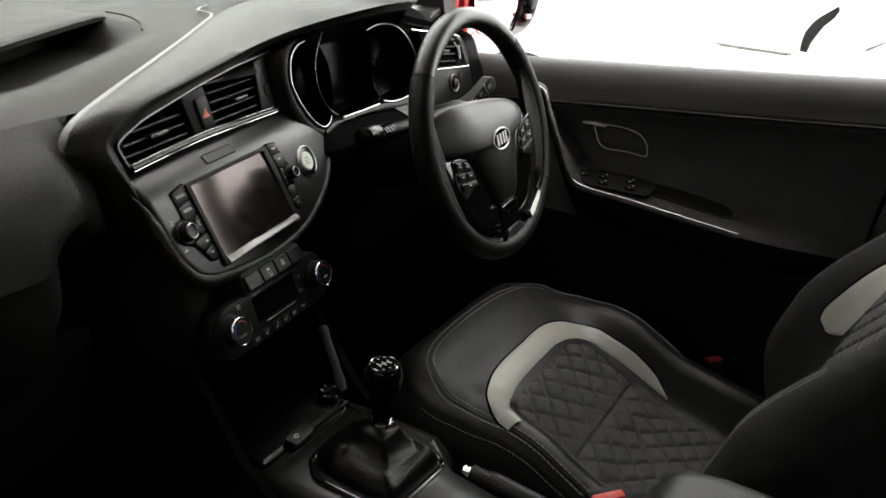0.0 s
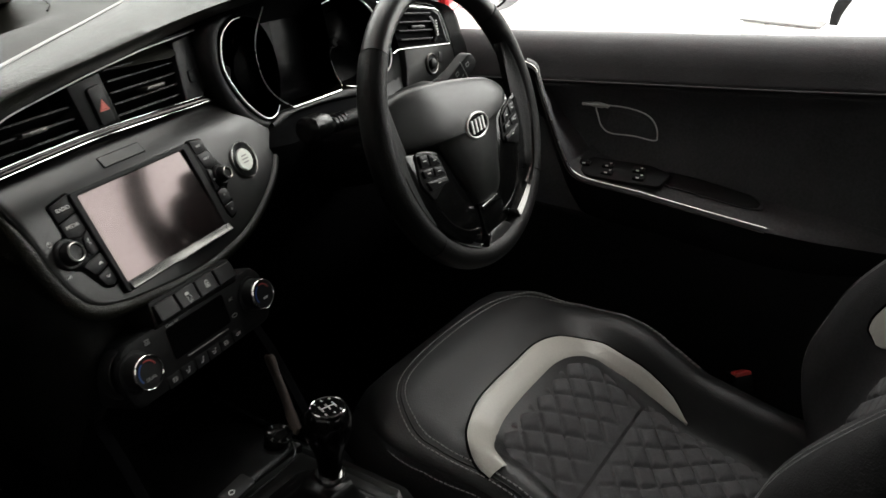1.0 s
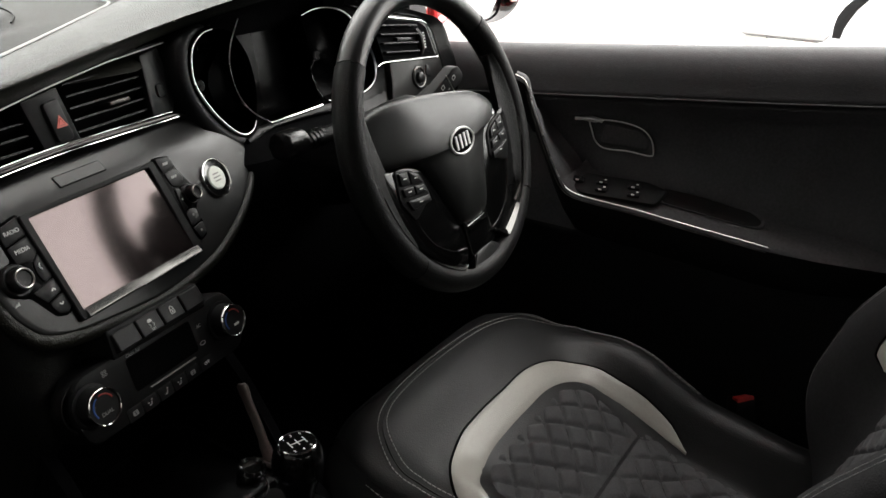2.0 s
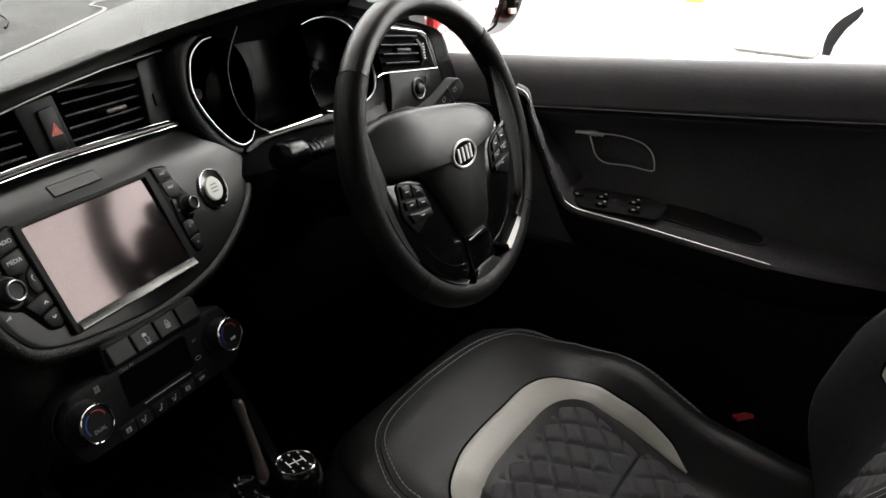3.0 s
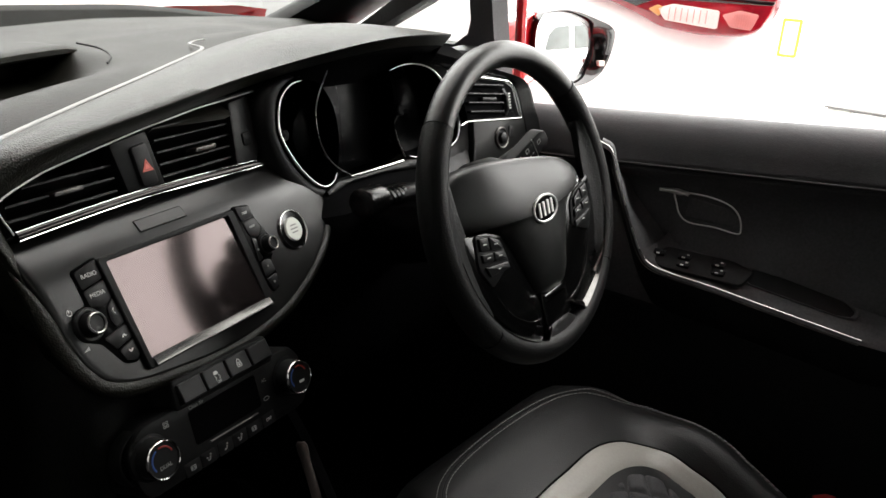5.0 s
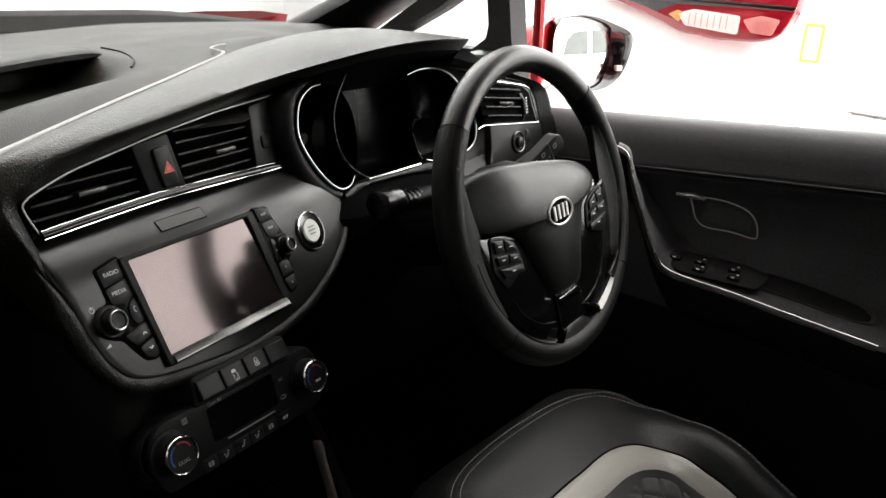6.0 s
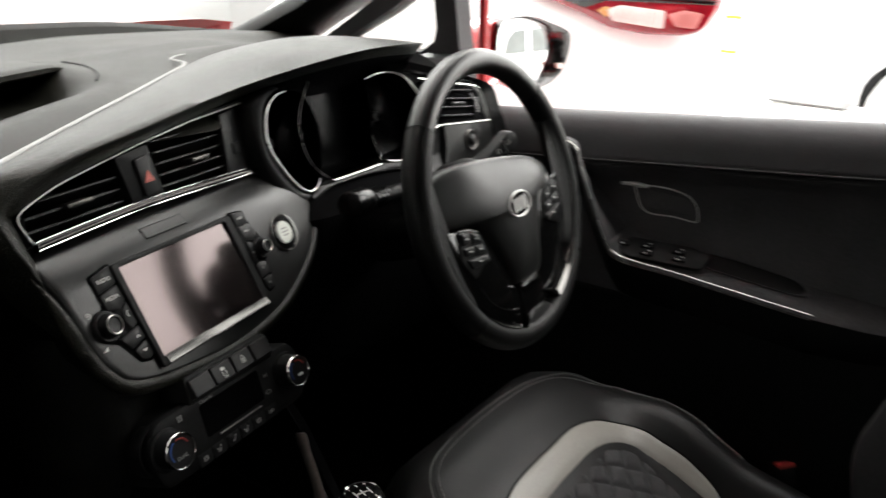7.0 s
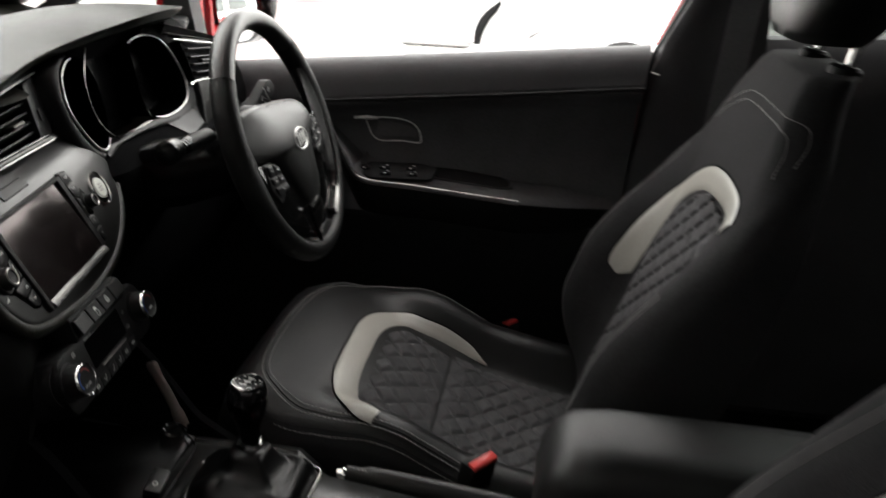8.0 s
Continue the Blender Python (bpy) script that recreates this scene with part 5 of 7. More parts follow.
def pod(s):
    """The gloss spoke of one side with its keys."""
    W = shifted(WH, 0, 0, -0.0055)

    def q(pts):
        return [(s * u, v) for u, v in pts][::s]
    bm = bmesh.new()
    out = rounded(q([(-0.136, 0.000), (-0.125, -0.004), (-0.096, -0.007), (-0.073, -0.017), (-0.061, -0.037), (-0.045, -0.073), (-0.030, -0.104), (-0.024, -0.118), (-0.030, -0.140), (-0.046, -0.150), (-0.080, -0.133), (-0.115, -0.098), (-0.139, -0.05), (-0.141, -0.015)]), 0.006)
    slab(bm, out, -0.012, 0.011, W, 0.002)
    spoke = part("spoke", bm, GLOSS_DARK, wheel, "gloss black spoke with keys")
    bm = bmesh.new()
    slab(bm, rounded(q([(-0.122, -0.004), (-0.094, -0.011), (-0.078, -0.022), (-0.071, -0.050), (-0.110, -0.066), (-0.127, -0.04)]), 0.006), 0.009, 0.0135, W, 0.002)
    part("key_plate", bm, PLASTIC, spoke)
    for pts in ([(-0.119, -0.008), (-0.103, -0.011), (-0.104, -0.025), (-0.120, -0.022)], [(-0.101, -0.0115), (-0.085, -0.019), (-0.082, -0.030), (-0.102, -0.0255)], [(-0.120, -0.0255), (-0.100, -0.0285), (-0.101, -0.038), (-0.119, -0.035)],
                [(-0.098, -0.029), (-0.081, -0.0325), (-0.079, -0.042), (-0.099, -0.0385)], [(-0.118, -0.040), (-0.077, -0.0455), (-0.076, -0.054), (-0.113, -0.052)]):
        bm = bmesh.new()
        slab(bm, rounded(q(pts), 0.002), 0.013, 0.0165, W, 0.0014)
        k = part("key", bm, KEY, spoke, "black spoke key")
        bm = bmesh.new()
        c = q([(sum(p[0] for p in pts) / 4, sum(p[1] for p in pts) / 4)])[0]
        bar(bm, shifted(W, *c, 0.0164), -0.003, 0.0004, 0.003, -0.0004, 0.0003, 0.0006)
        part("mark", bm, PRINT, k)
    # silver blade that broadens towards the lower tip, sloping in from the rim
    bm = bmesh.new()
    rows = []
    for k in range(31):
        f = k / 30
        t = radians(-8 - 62 * f)
        wide = 0.0006 + (0.0060 * smooth(0.45, 0.95, f) if s < 0 else 0.0022 * smooth(0.5, 0.95, f))
        rows.append([WH @ Vector((-s * r * math.cos(t), r * math.sin(t), w)) for r, w in ((0.1595, 0.004), (0.1595, 0.0125), (0.1584, 0.0138), (0.1577 - wide, 0.0115 - 0.2 * wide), (0.1572 - wide, 0.0))][::s])
    loft(bm, rows)
    part("silver_blade", bm, BLADE, spoke, "bright blade along the rim", sharp=50)
    bm = bmesh.new()
    hook = [(-0.0550, -0.1470), (-0.0400, -0.1595), (-0.0245, -0.1430), (-0.0300, -0.1410), (-0.0380, -0.1515), (-0.0500, -0.1450)] if s > 0 else \
        [(0.0297, -0.1305), (0.0460, -0.1370), (0.0540, -0.1420), (0.0570, -0.1550), (0.0440, -0.1440), (0.0300, -0.1340)]
    slab(bm, rounded(hook[::-1], 0.001), 0.004, 0.0125, WH, 0.0012)
    part("silver_tip", bm, DIM_CHROME, spoke, "bright hooked tip of the spoke trim")
    # crisp bright line where the gloss spoke meets the blade
    bm = bmesh.new()
    tube(bm, curve([(*p, 0.0058) for p in q([(-0.034, -0.130), (-0.060, -0.123), (-0.088, -0.103), (-0.104, -0.078)])], 6), 0.0006, 6, m=WH)
    part("edge_line", bm, DIM_CHROME, spoke, "thin bright edge line")
    # leather sleeve that runs from the rim into the spoke
    bm = bmesh.new()
    rows = []
    for k in range(25):
        f = k / 24
        t = radians(26 - 66 * f)
        reach = 0.023 * math.sin(math.pi * f) ** 0.8
        rows.append([WH @ Vector((s * r * math.cos(t), r * math.sin(t), w)) for r, w in
                     ((0.166, 0.0135), (0.160, 0.0125), (0.156 - 0.15 * reach, 0.0095), (0.155 - 0.45 * reach, 0.0060), (0.154 - 0.8 * reach, 0.0052), (0.153 - reach, 0.0040), (0.152 - reach, -0.004), (0.160, -0.012))][::s])
    loft(bm, rows)
    part("spoke_sleeve", bm, GRIP, spoke, "perforated leather sleeve at the rim", sharp=60)


pod(1)
pod(-1)
bm = bmesh.new()
slab(bm, rounded([(-0.0253, -0.1055), (-0.0205, -0.1145), (0.0225, -0.1125), (0.0180, -0.1040)], 0.0015), 0.004, 0.0110, WH, 0.0010)
part("silver_badge", bm, DIM_CHROME, wheel, "silver bar under the airbag cover")
bm = bmesh.new()
slab(bm, rounded([(-0.018, -0.1405), (0.018, -0.1405), (0.034, -0.150), (0.052, -0.166), (-0.052, -0.166), (-0.034, -0.150)], 0.008), -0.012, 0.010, WH, 0.006)
part("lower_fill", bm, RIM_LEATHER, wheel, "leather web between the lower spokes")
bm = bmesh.new()
slab(bm, rounded([(-0.028, -0.098), (0.028, -0.098), (0.030, -0.144), (-0.030, -0.144)], 0.004), -0.012, 0.0085, WH, 0.003)
part("gloss_fill", bm, GLOSS_DARK, wheel, "gloss black fill under the airbag cover")
bm = bmesh.new()
for k in range(3):
    bar(bm, shifted(WH, 0, -0.062, 0.0195), -0.004 + k * 0.003, -0.004, -0.003 + k * 0.003, 0.004, 0.0003, 0.0006)
part("horn_mark", bm, PLASTIC, wheel)

# ---- steering column ----
column = thing("steering_column", (0.36, 0.15, 0.88), "black plastic steering column shroud", "steering column")
loops = []
for f, y, z, hw, hh in ((0, 0.035, 0.905, 0.050, 0.040), (0.3, 0.07, 0.892, 0.060, 0.046), (0.7, 0.14, 0.868, 0.066, 0.048), (1, 0.24, 0.850, 0.068, 0.050)):
    loops.append([Vector((0.36 + hw * math.copysign(abs(math.cos(t)) ** 0.7, math.cos(t)), y, z + hh * math.copysign(abs(math.sin(t)) ** 0.7, math.sin(t)))) for t in np.linspace(0, 2 * math.pi, 33)[:-1]])
bm = bmesh.new()
loft(bm, loops)
part("shroud", bm, SHROUD, column)
bm = bmesh.new()
lathe(bm, [(0.055, -0.075), (0.058, -0.045), (0.050, -0.020), (0.03, -0.012)], WH, 32)
part("hub", bm, PLASTIC, column)
st = thing("indicator_stalk", (0.25, 0.1, 0.94), "black indicator stalk with ridged end", "stalk")
bm = bmesh.new()
tube(bm, [(0.31, 0.095, 0.936), (0.268, 0.098, 0.938), (0.212, 0.101, 0.937)], [0.013, 0.012, 0.0105], 16, flat=0.8, up=(0, 0, 1))
part("arm", bm, PLASTIC, st)
for k in range(4):
    bm = bmesh.new()
    x = 0.231 + k * 0.0070
    tube(bm, [(x - 0.0022, 0.1005, 0.9375), (x + 0.0022, 0.1005, 0.9375)], 0.0125, 18, flat=0.85, up=(0, 0, 1))
    part("ridge", bm, SHROUD, st)
bm = bmesh.new()
em = Matrix.Translation((0.196, 0.099, 0.941)) @ Vector((0.94, 0.20, -0.10)).to_track_quat("Z", "Y").to_matrix().to_4x4()
lathe(bm, [(0.0005, -0.014), (0.0125, -0.014), (0.0150, -0.0125), (0.0158, -0.010), (0.0162, 0.020), (0.0152, 0.0250), (0.011, 0.027)], em, 36)
part("end_knob", bm, SHROUD, st, "blunt glossy black end knob")
wp = thing("wiper_stalk", (0.46, 0.09, 0.95), "black wiper stalk with white printed symbols", "stalk")
wm = plane((0.464, 0.080, 0.949), (0.80, -0.12, 0.50), (-0.5, 0.2, 0.84))
bm = bmesh.new()
tube(bm, [(0.40, 0.100, 0.921), (0.44, 0.096, 0.938), (0.470, 0.089, 0.953)], 0.008, 14)
part("arm", bm, PLASTIC, wp)
bm = bmesh.new()
slab(bm, rounded([(-0.060, -0.009), (-0.01, -0.0120), (0.044, -0.0130), (0.051, -0.006), (0.050, 0.008), (0.042, 0.0125), (-0.01, 0.0110), (-0.060, 0.008)], 0.004), -0.009, 0.009, wm, 0.003)
pad_ob = part("paddle", bm, PLASTIC, wp)
bm = bmesh.new()
bar(bm, shifted(wm, 0.024, 0, 0.0088), 0, -0.0135, 0, 0.0125, 0.0004, 0.0005)
bar(bm, shifted(wm, -0.012, 0, 0.0088), 0, -0.0115, 0, 0.0105, 0.0004, 0.0011)
part("collar_line", bm, STEEL, pad_ob)
bm = bmesh.new()
for u, v in ((0.033, 0.002), (0.010, 0.004)):
    m = shifted(wm, u, v, 0.0089)
    o = rounded([(-0.003, -0.003), (0.003, -0.0022), (0.0034, 0.003), (-0.003, 0.0024)], 0.001)
    ring(bm, o, inset(o, 0.0007), 0, 0.0003, m)
for u, v in ((0.004, -0.0065), (0.012, -0.0058), (0.018, -0.005), (-0.003, -0.002), (-0.004, 0.005)):
    bar(bm, shifted(wm, u, v, 0.0089), -0.0014, 0, 0.0014, 0.0008, 0.0003, 0.0005)
part("symbols", bm, PRINT, pad_ob, "white wiper symbols")

# ---- centre console ----
console = thing("centre_console", (0, -0.1, 0.4), "black plastic centre console with gear boot frame", "centre console")


def console_rows():
    rows = []
    for y, z, hw, drop in ((0.20, 0.60, 0.105, 0), (0.10, 0.592, 0.105, 0), (0.03, 0.594, 0.104, 0), (-0.06, 0.597, 0.102, 0), (-0.10, 0.597, 0.101, 0), (-0.13, 0.597, 0.100, 0.03), (-0.15, 0.596, 0.099, 0.055), (-0.20, 0.590, 0.098, 0.06), (-0.28, 0.580, 0.096, 0.06), (-0.42, 0.575, 0.095, 0.06), (-0.62, 0.57, 0.095, 0.06)):
        inner = hw - 0.020 - 0.025 * min(1, drop / 0.05)
        rows.append([Vector((x, y, zz)) for x, zz in ((-hw - 0.028, 0.27), (-hw - 0.014, 0.45), (-hw, z - 0.02), (-hw + 0.006, z - 0.006), (-hw + 0.02, z), (0, z + 0.002), (inner - 0.014, z), (inner - 0.004, z - 0.004 - drop * 0.1), (inner + 0.001, z - drop), (hw - 0.006, z - 0.006 - drop), (hw, z - 0.02 - drop * 0.6), (hw + 0.014, 0.45), (hw + 0.028, 0.27))])
    return rows


bm = bmesh.new()
sheet(bm, console_rows())
part("body", bm, SATIN, console, "satin black console body", sharp=60)
# side cheeks that carry the console up to the dash
for s in (-1, 1):
    bm = bmesh.new()
    slab(bm, rounded([(-0.02, 0.57), (0.09, 0.585), (0.30, 0.60), (0.30, 0.76), (0.145, 0.735), (0.100, 0.69), (0.045, 0.612)], 0.014), -0.007, 0.007, plane((s * 0.112, 0, 0), (0, 1, 0), (0, 0, 1)), 0.004)
    part("cheek", bm, DEEP_BLACK, console)
    bm = bmesh.new()
    if s > 0:
        tube(bm, curve([(0.104, 0.101, 0.688), (0.104, 0.095, 0.672), (0.103, 0.079, 0.640), (0.102, 0.063, 0.600)], 5), [0.0060] + [0.0085] * 4 + [0.0075] * 8 + [0.0095] * 3, 12, flat=0.45, up=(1, 0, 0))
        part("chrome_cheek_trim", bm, WARM_TRIM, console, "dull metal trim down the cheek")
        bm = bmesh.new()
        tube(bm, curve([(0.100, 0.058, 0.598), (0.098, 0.072, 0.5975), (0.096, 0.090, 0.594)], 4), [0.0045] * 8 + [0.003], 8)
        part("trim_foot", bm, WARM_TRIM, console, "dull metal foot of the cheek trim")
    else:
        bm.free()
bm = bmesh.new()
tube(bm, curve([(-0.066, 0.0215, 0.603), (-0.045, 0.0205, 0.603), (0.0, 0.021, 0.603), (0.035, 0.022, 0.603), (0.058, 0.027, 0.603), (0.070, 0.038, 0.604), (0.078, 0.056, 0.606)], 5), 0.0014, 8)
part("tray_edge", bm, SHROUD, console, "gloss black edge of the front tray")
bm = bmesh.new()
block(bm, -0.090, 0.090, 0.036, 0.21, 0.585, 0.601, 0.01)
part("tray_floor", bm, SHROUD, console, "gloss black tray floor")
bm = bmesh.new()
slab(bm, box2(-0.022, -0.010, 0.022, 0.010, 0.005), 0, 0.008, plane((-0.022, 0.040, 0.601), (1, 0.12, 0), (-0.12, 1, 0.25)), 0.003)
tb = part("tray_button", bm, KEY, console, "grey tray switch")
bm = bmesh.new()
ring(bm, ellipse(-0.008, 0.0, 0.004, 0.003, 16), ellipse(-0.008, 0.0, 0.0028, 0.002, 16), 0.0080, 0.0084, plane((-0.022, 0.040, 0.601), (1, 0.12, 0), (-0.12, 1, 0.25)))
part("symbol", bm, PRINT, tb)
bm = bmesh.new()
lathe(bm, [(0.016, 0), (0.016, 0.010), (0.013, 0.0125), (0.010, 0.010), (0.0005, 0.010)], plane((0.070, 0.062, 0.604), (1, 0, 0), (0, 1, 0.2)), 28)
part("power_socket", bm, PIANO, console)
# gear lever
BOOT = plane((-0.010, -0.066, 0.600), (1, 0, 0), (0, 1, 0.0))
bm = bmesh.new()
frame_out = rounded([(-0.068, -0.075), (0.058, -0.080), (0.062, 0.045), (0.045, 0.071), (-0.040, 0.070), (-0.066, 0.040)], 0.022, 6)
ring(bm, frame_out, inset(frame_out, 0.0045), -0.006, 0.0050, BOOT, 0.0018)
gear = thing("gear_lever", (0.0, -0.066, 0.60), "black gear lever with leather boot and printed cap", "gear lever")
part("boot_frame", bm, CHROME, gear, "chrome boot frame")
bm = bmesh.new()
inner = [Vector((*p, 0)) for p in inset(frame_out, 0.0055)]
loops = []
for f, w in ((1.0, 0.0), (0.97, 0.009), (0.92, 0.016), (0.85, 0.021), (0.76, 0.0245), (0.66, 0.027), (0.56, 0.030), (0.47, 0.034), (0.40, 0.040), (0.34, 0.046), (0.30, 0.052)):
    loop = []
    for i, p in enumerate(inner):
        t = math.atan2(p.y, p.x)
        gate = math.sin(min(1, (1 - f) / 0.68) * math.pi) ** 0.7
        fold = gate * (0.0075 * math.sin(3 * t + 0.9 + 3.0 * f) * math.cos(1.5 * f + t) + 0.0035 * math.sin(5 * t - 6 * f) + 0.0018 * math.sin(9 * t + 14 * f))
        k = 1 - fold * 14
        loop.append(BOOT @ Vector((0.014 * (1 - f) + p.x * f * k, p.y * f * k, w + fold)))
    loops.append(loop)
loft(bm, loops)
part("boot", bm, BOOT_SKIN, gear, "folded black leather boot", sharp=70)
top = Vector((0.013, -0.068, 0.734))
foot = Vector((0.008, -0.066, 0.646))
ax = (top - foot).normalized()
km = plane(foot, (0.90, -0.30, 0.0), ax.cross(Vector((0.90, -0.30, 0.0)).normalized()))
bm = bmesh.new()
lathe(bm, [(0.0155, -0.004), (0.0165, 0.0), (0.0165, 0.008), (0.0150, 0.011), (0.012, 0.011)], km, 32)
part("collar", bm, CHROME, gear, "chrome collar")
loops = []
for w, ru, rv, off in ((0.008, 0.0125, 0.0125, 0), (0.018, 0.0120, 0.0120, 0), (0.030, 0.0135, 0.0132, 0.0005), (0.042, 0.0170, 0.0165, 0.001), (0.052, 0.0215, 0.0205, 0.0015), (0.062, 0.0240, 0.0230, 0.0015), (0.071, 0.0243, 0.0233, 0.001), (0.079, 0.0232, 0.0222, 0.0005), (0.085, 0.0208, 0.0198, 0), (0.0885, 0.0185, 0.0175, 0), (0.0895, 0.0170, 0.0160, 0)):
    loops.append([km @ Vector((ru * math.cos(t), off + rv * math.sin(t), w)) for t in np.linspace(0, 2 * math.pi, 33)[:-1]])
bm = bmesh.new()
loft(bm, loops)
part("knob", bm, GLOSS_DARK, gear, "smooth black knob", sharp=60)
bm = bmesh.new()
ring(bm, ellipse(0, 0, 0.0182, 0.0172, 36), ellipse(0, 0, 0.0168, 0.0158, 36), 0.086, 0.0905, km, 0.0006)
part("cap_ring", bm, CHROME, gear)
bm = bmesh.new()
slab(bm, ellipse(0, 0, 0.0169, 0.0159, 36), 0.086, 0.0900, km)
cap = part("cap", bm, PIANO, gear, "cap with bright shift pattern")
bm = bmesh.new()
cm = shifted(km, 0, 0, 0.0899)
for u in (-0.0075, 0.0, 0.0075):
    bar(bm, cm, u, -0.0048, u, 0.0048, 0.0004, 0.00035)
bar(bm, cm, -0.0075, 0, 0.0075, 0, 0.0004, 0.00035)
part("shift_lines", bm, PRINT, cap)
for txt, u, v in (("1", -0.0085, 0.0105), ("3", 0, 0.0118), ("5", 0.0085, 0.0105), ("2", -0.0085, -0.0105), ("4", 0, -0.0118), ("6", 0.0085, -0.0105)):
    letters(txt, 0.0043, shifted(cm, u, v, 0.0001), PRINT, cap, "numeral")
# handbrake
hb = thing("handbrake", (0.075, -0.25, 0.57), "black leather handbrake lever with chrome button", "handbrake")
hp = [Vector((0.078, -0.163, 0.572)), Vector((0.076, -0.22, 0.570)), Vector((0.072, -0.29, 0.566)), Vector((0.068, -0.37, 0.560)), Vector((0.064, -0.44, 0.552))]
bm = bmesh.new()
tube(bm, curve(hp, 6), [0.0115] * 3 + [0.0145] * 16 + [0.013] * 6, 16, flat=1.1, up=(0, 0, 1))
part("grip", bm, LEATHER, hb)
bm = bmesh.new()
d = (hp[0] - hp[1]).normalized()
tube(bm, [hp[0] - d * 0.004, hp[0] + d * 0.004, hp[0] + d * 0.0045, hp[0] + d * 0.012], [0.0095, 0.0095, 0.0070, 0.0065], 16)
part("release_button", bm, CHROME, hb, "chrome release button")
for k in range(34):
    p = hp[0].lerp(hp[3], (k + 2) / 38) + Vector((-0.004, 0, 0.0150))
    bm = bmesh.new()
    tube(bm, [p + Vector((0, -0.0016, 0)), p + Vector((0, 0.0016, 0))], 0.0006, 5)
    part("stitch", bm, THREAD, hb)
# armrest box
loops = []
for y, top_z, hw, low in ((-0.397, 0.692, 0.054, 0.60), (-0.402, 0.716, 0.063, 0.585), (-0.413, 0.737, 0.070, 0.58), (-0.433, 0.750, 0.073, 0.575), (-0.470, 0.755, 0.074, 0.575), (-0.55, 0.754, 0.074, 0.58), (-0.68, 0.752, 0.074, 0.59), (-0.70, 0.735, 0.068, 0.60)):
    mid_z, hh = (top_z + low) / 2, (top_z - low) / 2
    loops.append([Vector((-0.035 + hw * math.copysign(abs(math.cos(t)) ** 0.5, math.cos(t)), y, mid_z + hh * math.copysign(abs(math.sin(t)) ** 0.62, math.sin(t)))) for t in np.linspace(0, 2 * math.pi, 41)[:-1]])
bm = bmesh.new()
loft(bm, loops)
part("armrest_lid", bm, ARM_LEATHER, console, "padded black leather armrest lid", sharp=70)
bm = bmesh.new()
block(bm, -0.092, 0.022, -0.70, -0.425, 0.56, 0.622, 0.01)
part("armrest_box", bm, PLASTIC, console)
# buckles
for bx, by, bz, turn in ((0.120, -0.328, 0.590, 12), (0.700, -0.332, 0.505, -10)):
    bk = thing("seat_belt_buckle", (bx, by, bz - 0.08), "black seat belt buckle with red release button", "buckle", "seat belt buckles")
    bmx = Matrix.Translation((bx, by, bz)) @ Matrix.Rotation(radians(-38), 4, "Z") @ Matrix.Rotation(radians(turn), 4, "X")
    bm = bmesh.new()
    slab(bm, box2(-0.024, -0.012, 0.024, 0.012, 0.005), -0.075, 0.0, bmx, 0.004)
    part("body", bm, PLASTIC, bk)
    bm = bmesh.new()
    slab(bm, box2(-0.0215, -0.0115, 0.0215, 0.001, 0.002), -0.012, 0.0035, bmx, 0.002)
    part("release", bm, BUCKLE_RED, bk, "red release button")

# ---- front seats ----
SX = 0.36


def cush_z(x, y):
    """The height of the cushion over a place."""
    s = abs(x - SX)
    z = mixed(((-0.56, 0.465), (-0.42, 0.478), (-0.30, 0.504), (-0.245, 0.533), (-0.17, 0.579), (-0.10, 0.611), (-0.03, 0.626), (0.02, 0.622), (0.05, 0.604), (0.07, 0.572)), y)[0]
    h = 0.062 - 0.064 * smooth(-0.24, -0.06, y)
    return z + h * smooth(0.12, 0.20, s) - 0.045 * max(0, (s - 0.178) / 0.084) ** 2


def cush_half(y):
    """Half the width of the cushion, drawn in round its front."""
    return 0.262 - 0.010 * smooth(-0.2, 0.0, y) - 0.082 * smooth(-0.07, 0.075, y) ** 1.7


def cush_top(x, y):
    """The height of the finished cushion top, its sides drawn in with its outline."""
    if y > -0.1:
        x = SX + (x - SX) * 0.262 / cush_half(y) * 0.99
    return cush_z(x, y) - 0.05 * max(0.0, (y - 0.02) / 0.050) ** 3


def back_y(x, z):
    """The front face of the backrest: how far back it lies."""
    s = abs(x - SX)
    y = mixed(((0.46, -0.455), (0.56, -0.478), (0.65, -0.512), (0.73, -0.538), (0.82, -0.570), (0.93, -0.608), (1.03, -0.645), (1.07, -0.665), (1.10, -0.70)), z)[0]
    h = 0.085 * smooth(0.46, 0.66, z) * smooth(0.96, 0.72, z)
    return y + h * smooth(0.115, 0.205, s) - 0.05 * max(0, (s - 0.225) / 0.04) ** 2 - 0.035 * smooth(0.88, 1.0, z) * max(0, (s / back_half(z) - 0.80) / 0.20) ** 2


def back_half(z):
    return mixed(((0.44, 0.235), (0.60, 0.257), (0.75, 0.268), (0.88, 0.254), (0.98, 0.208), (1.04, 0.160), (1.075, 0.134), (1.09, 0.12)), z)[0]


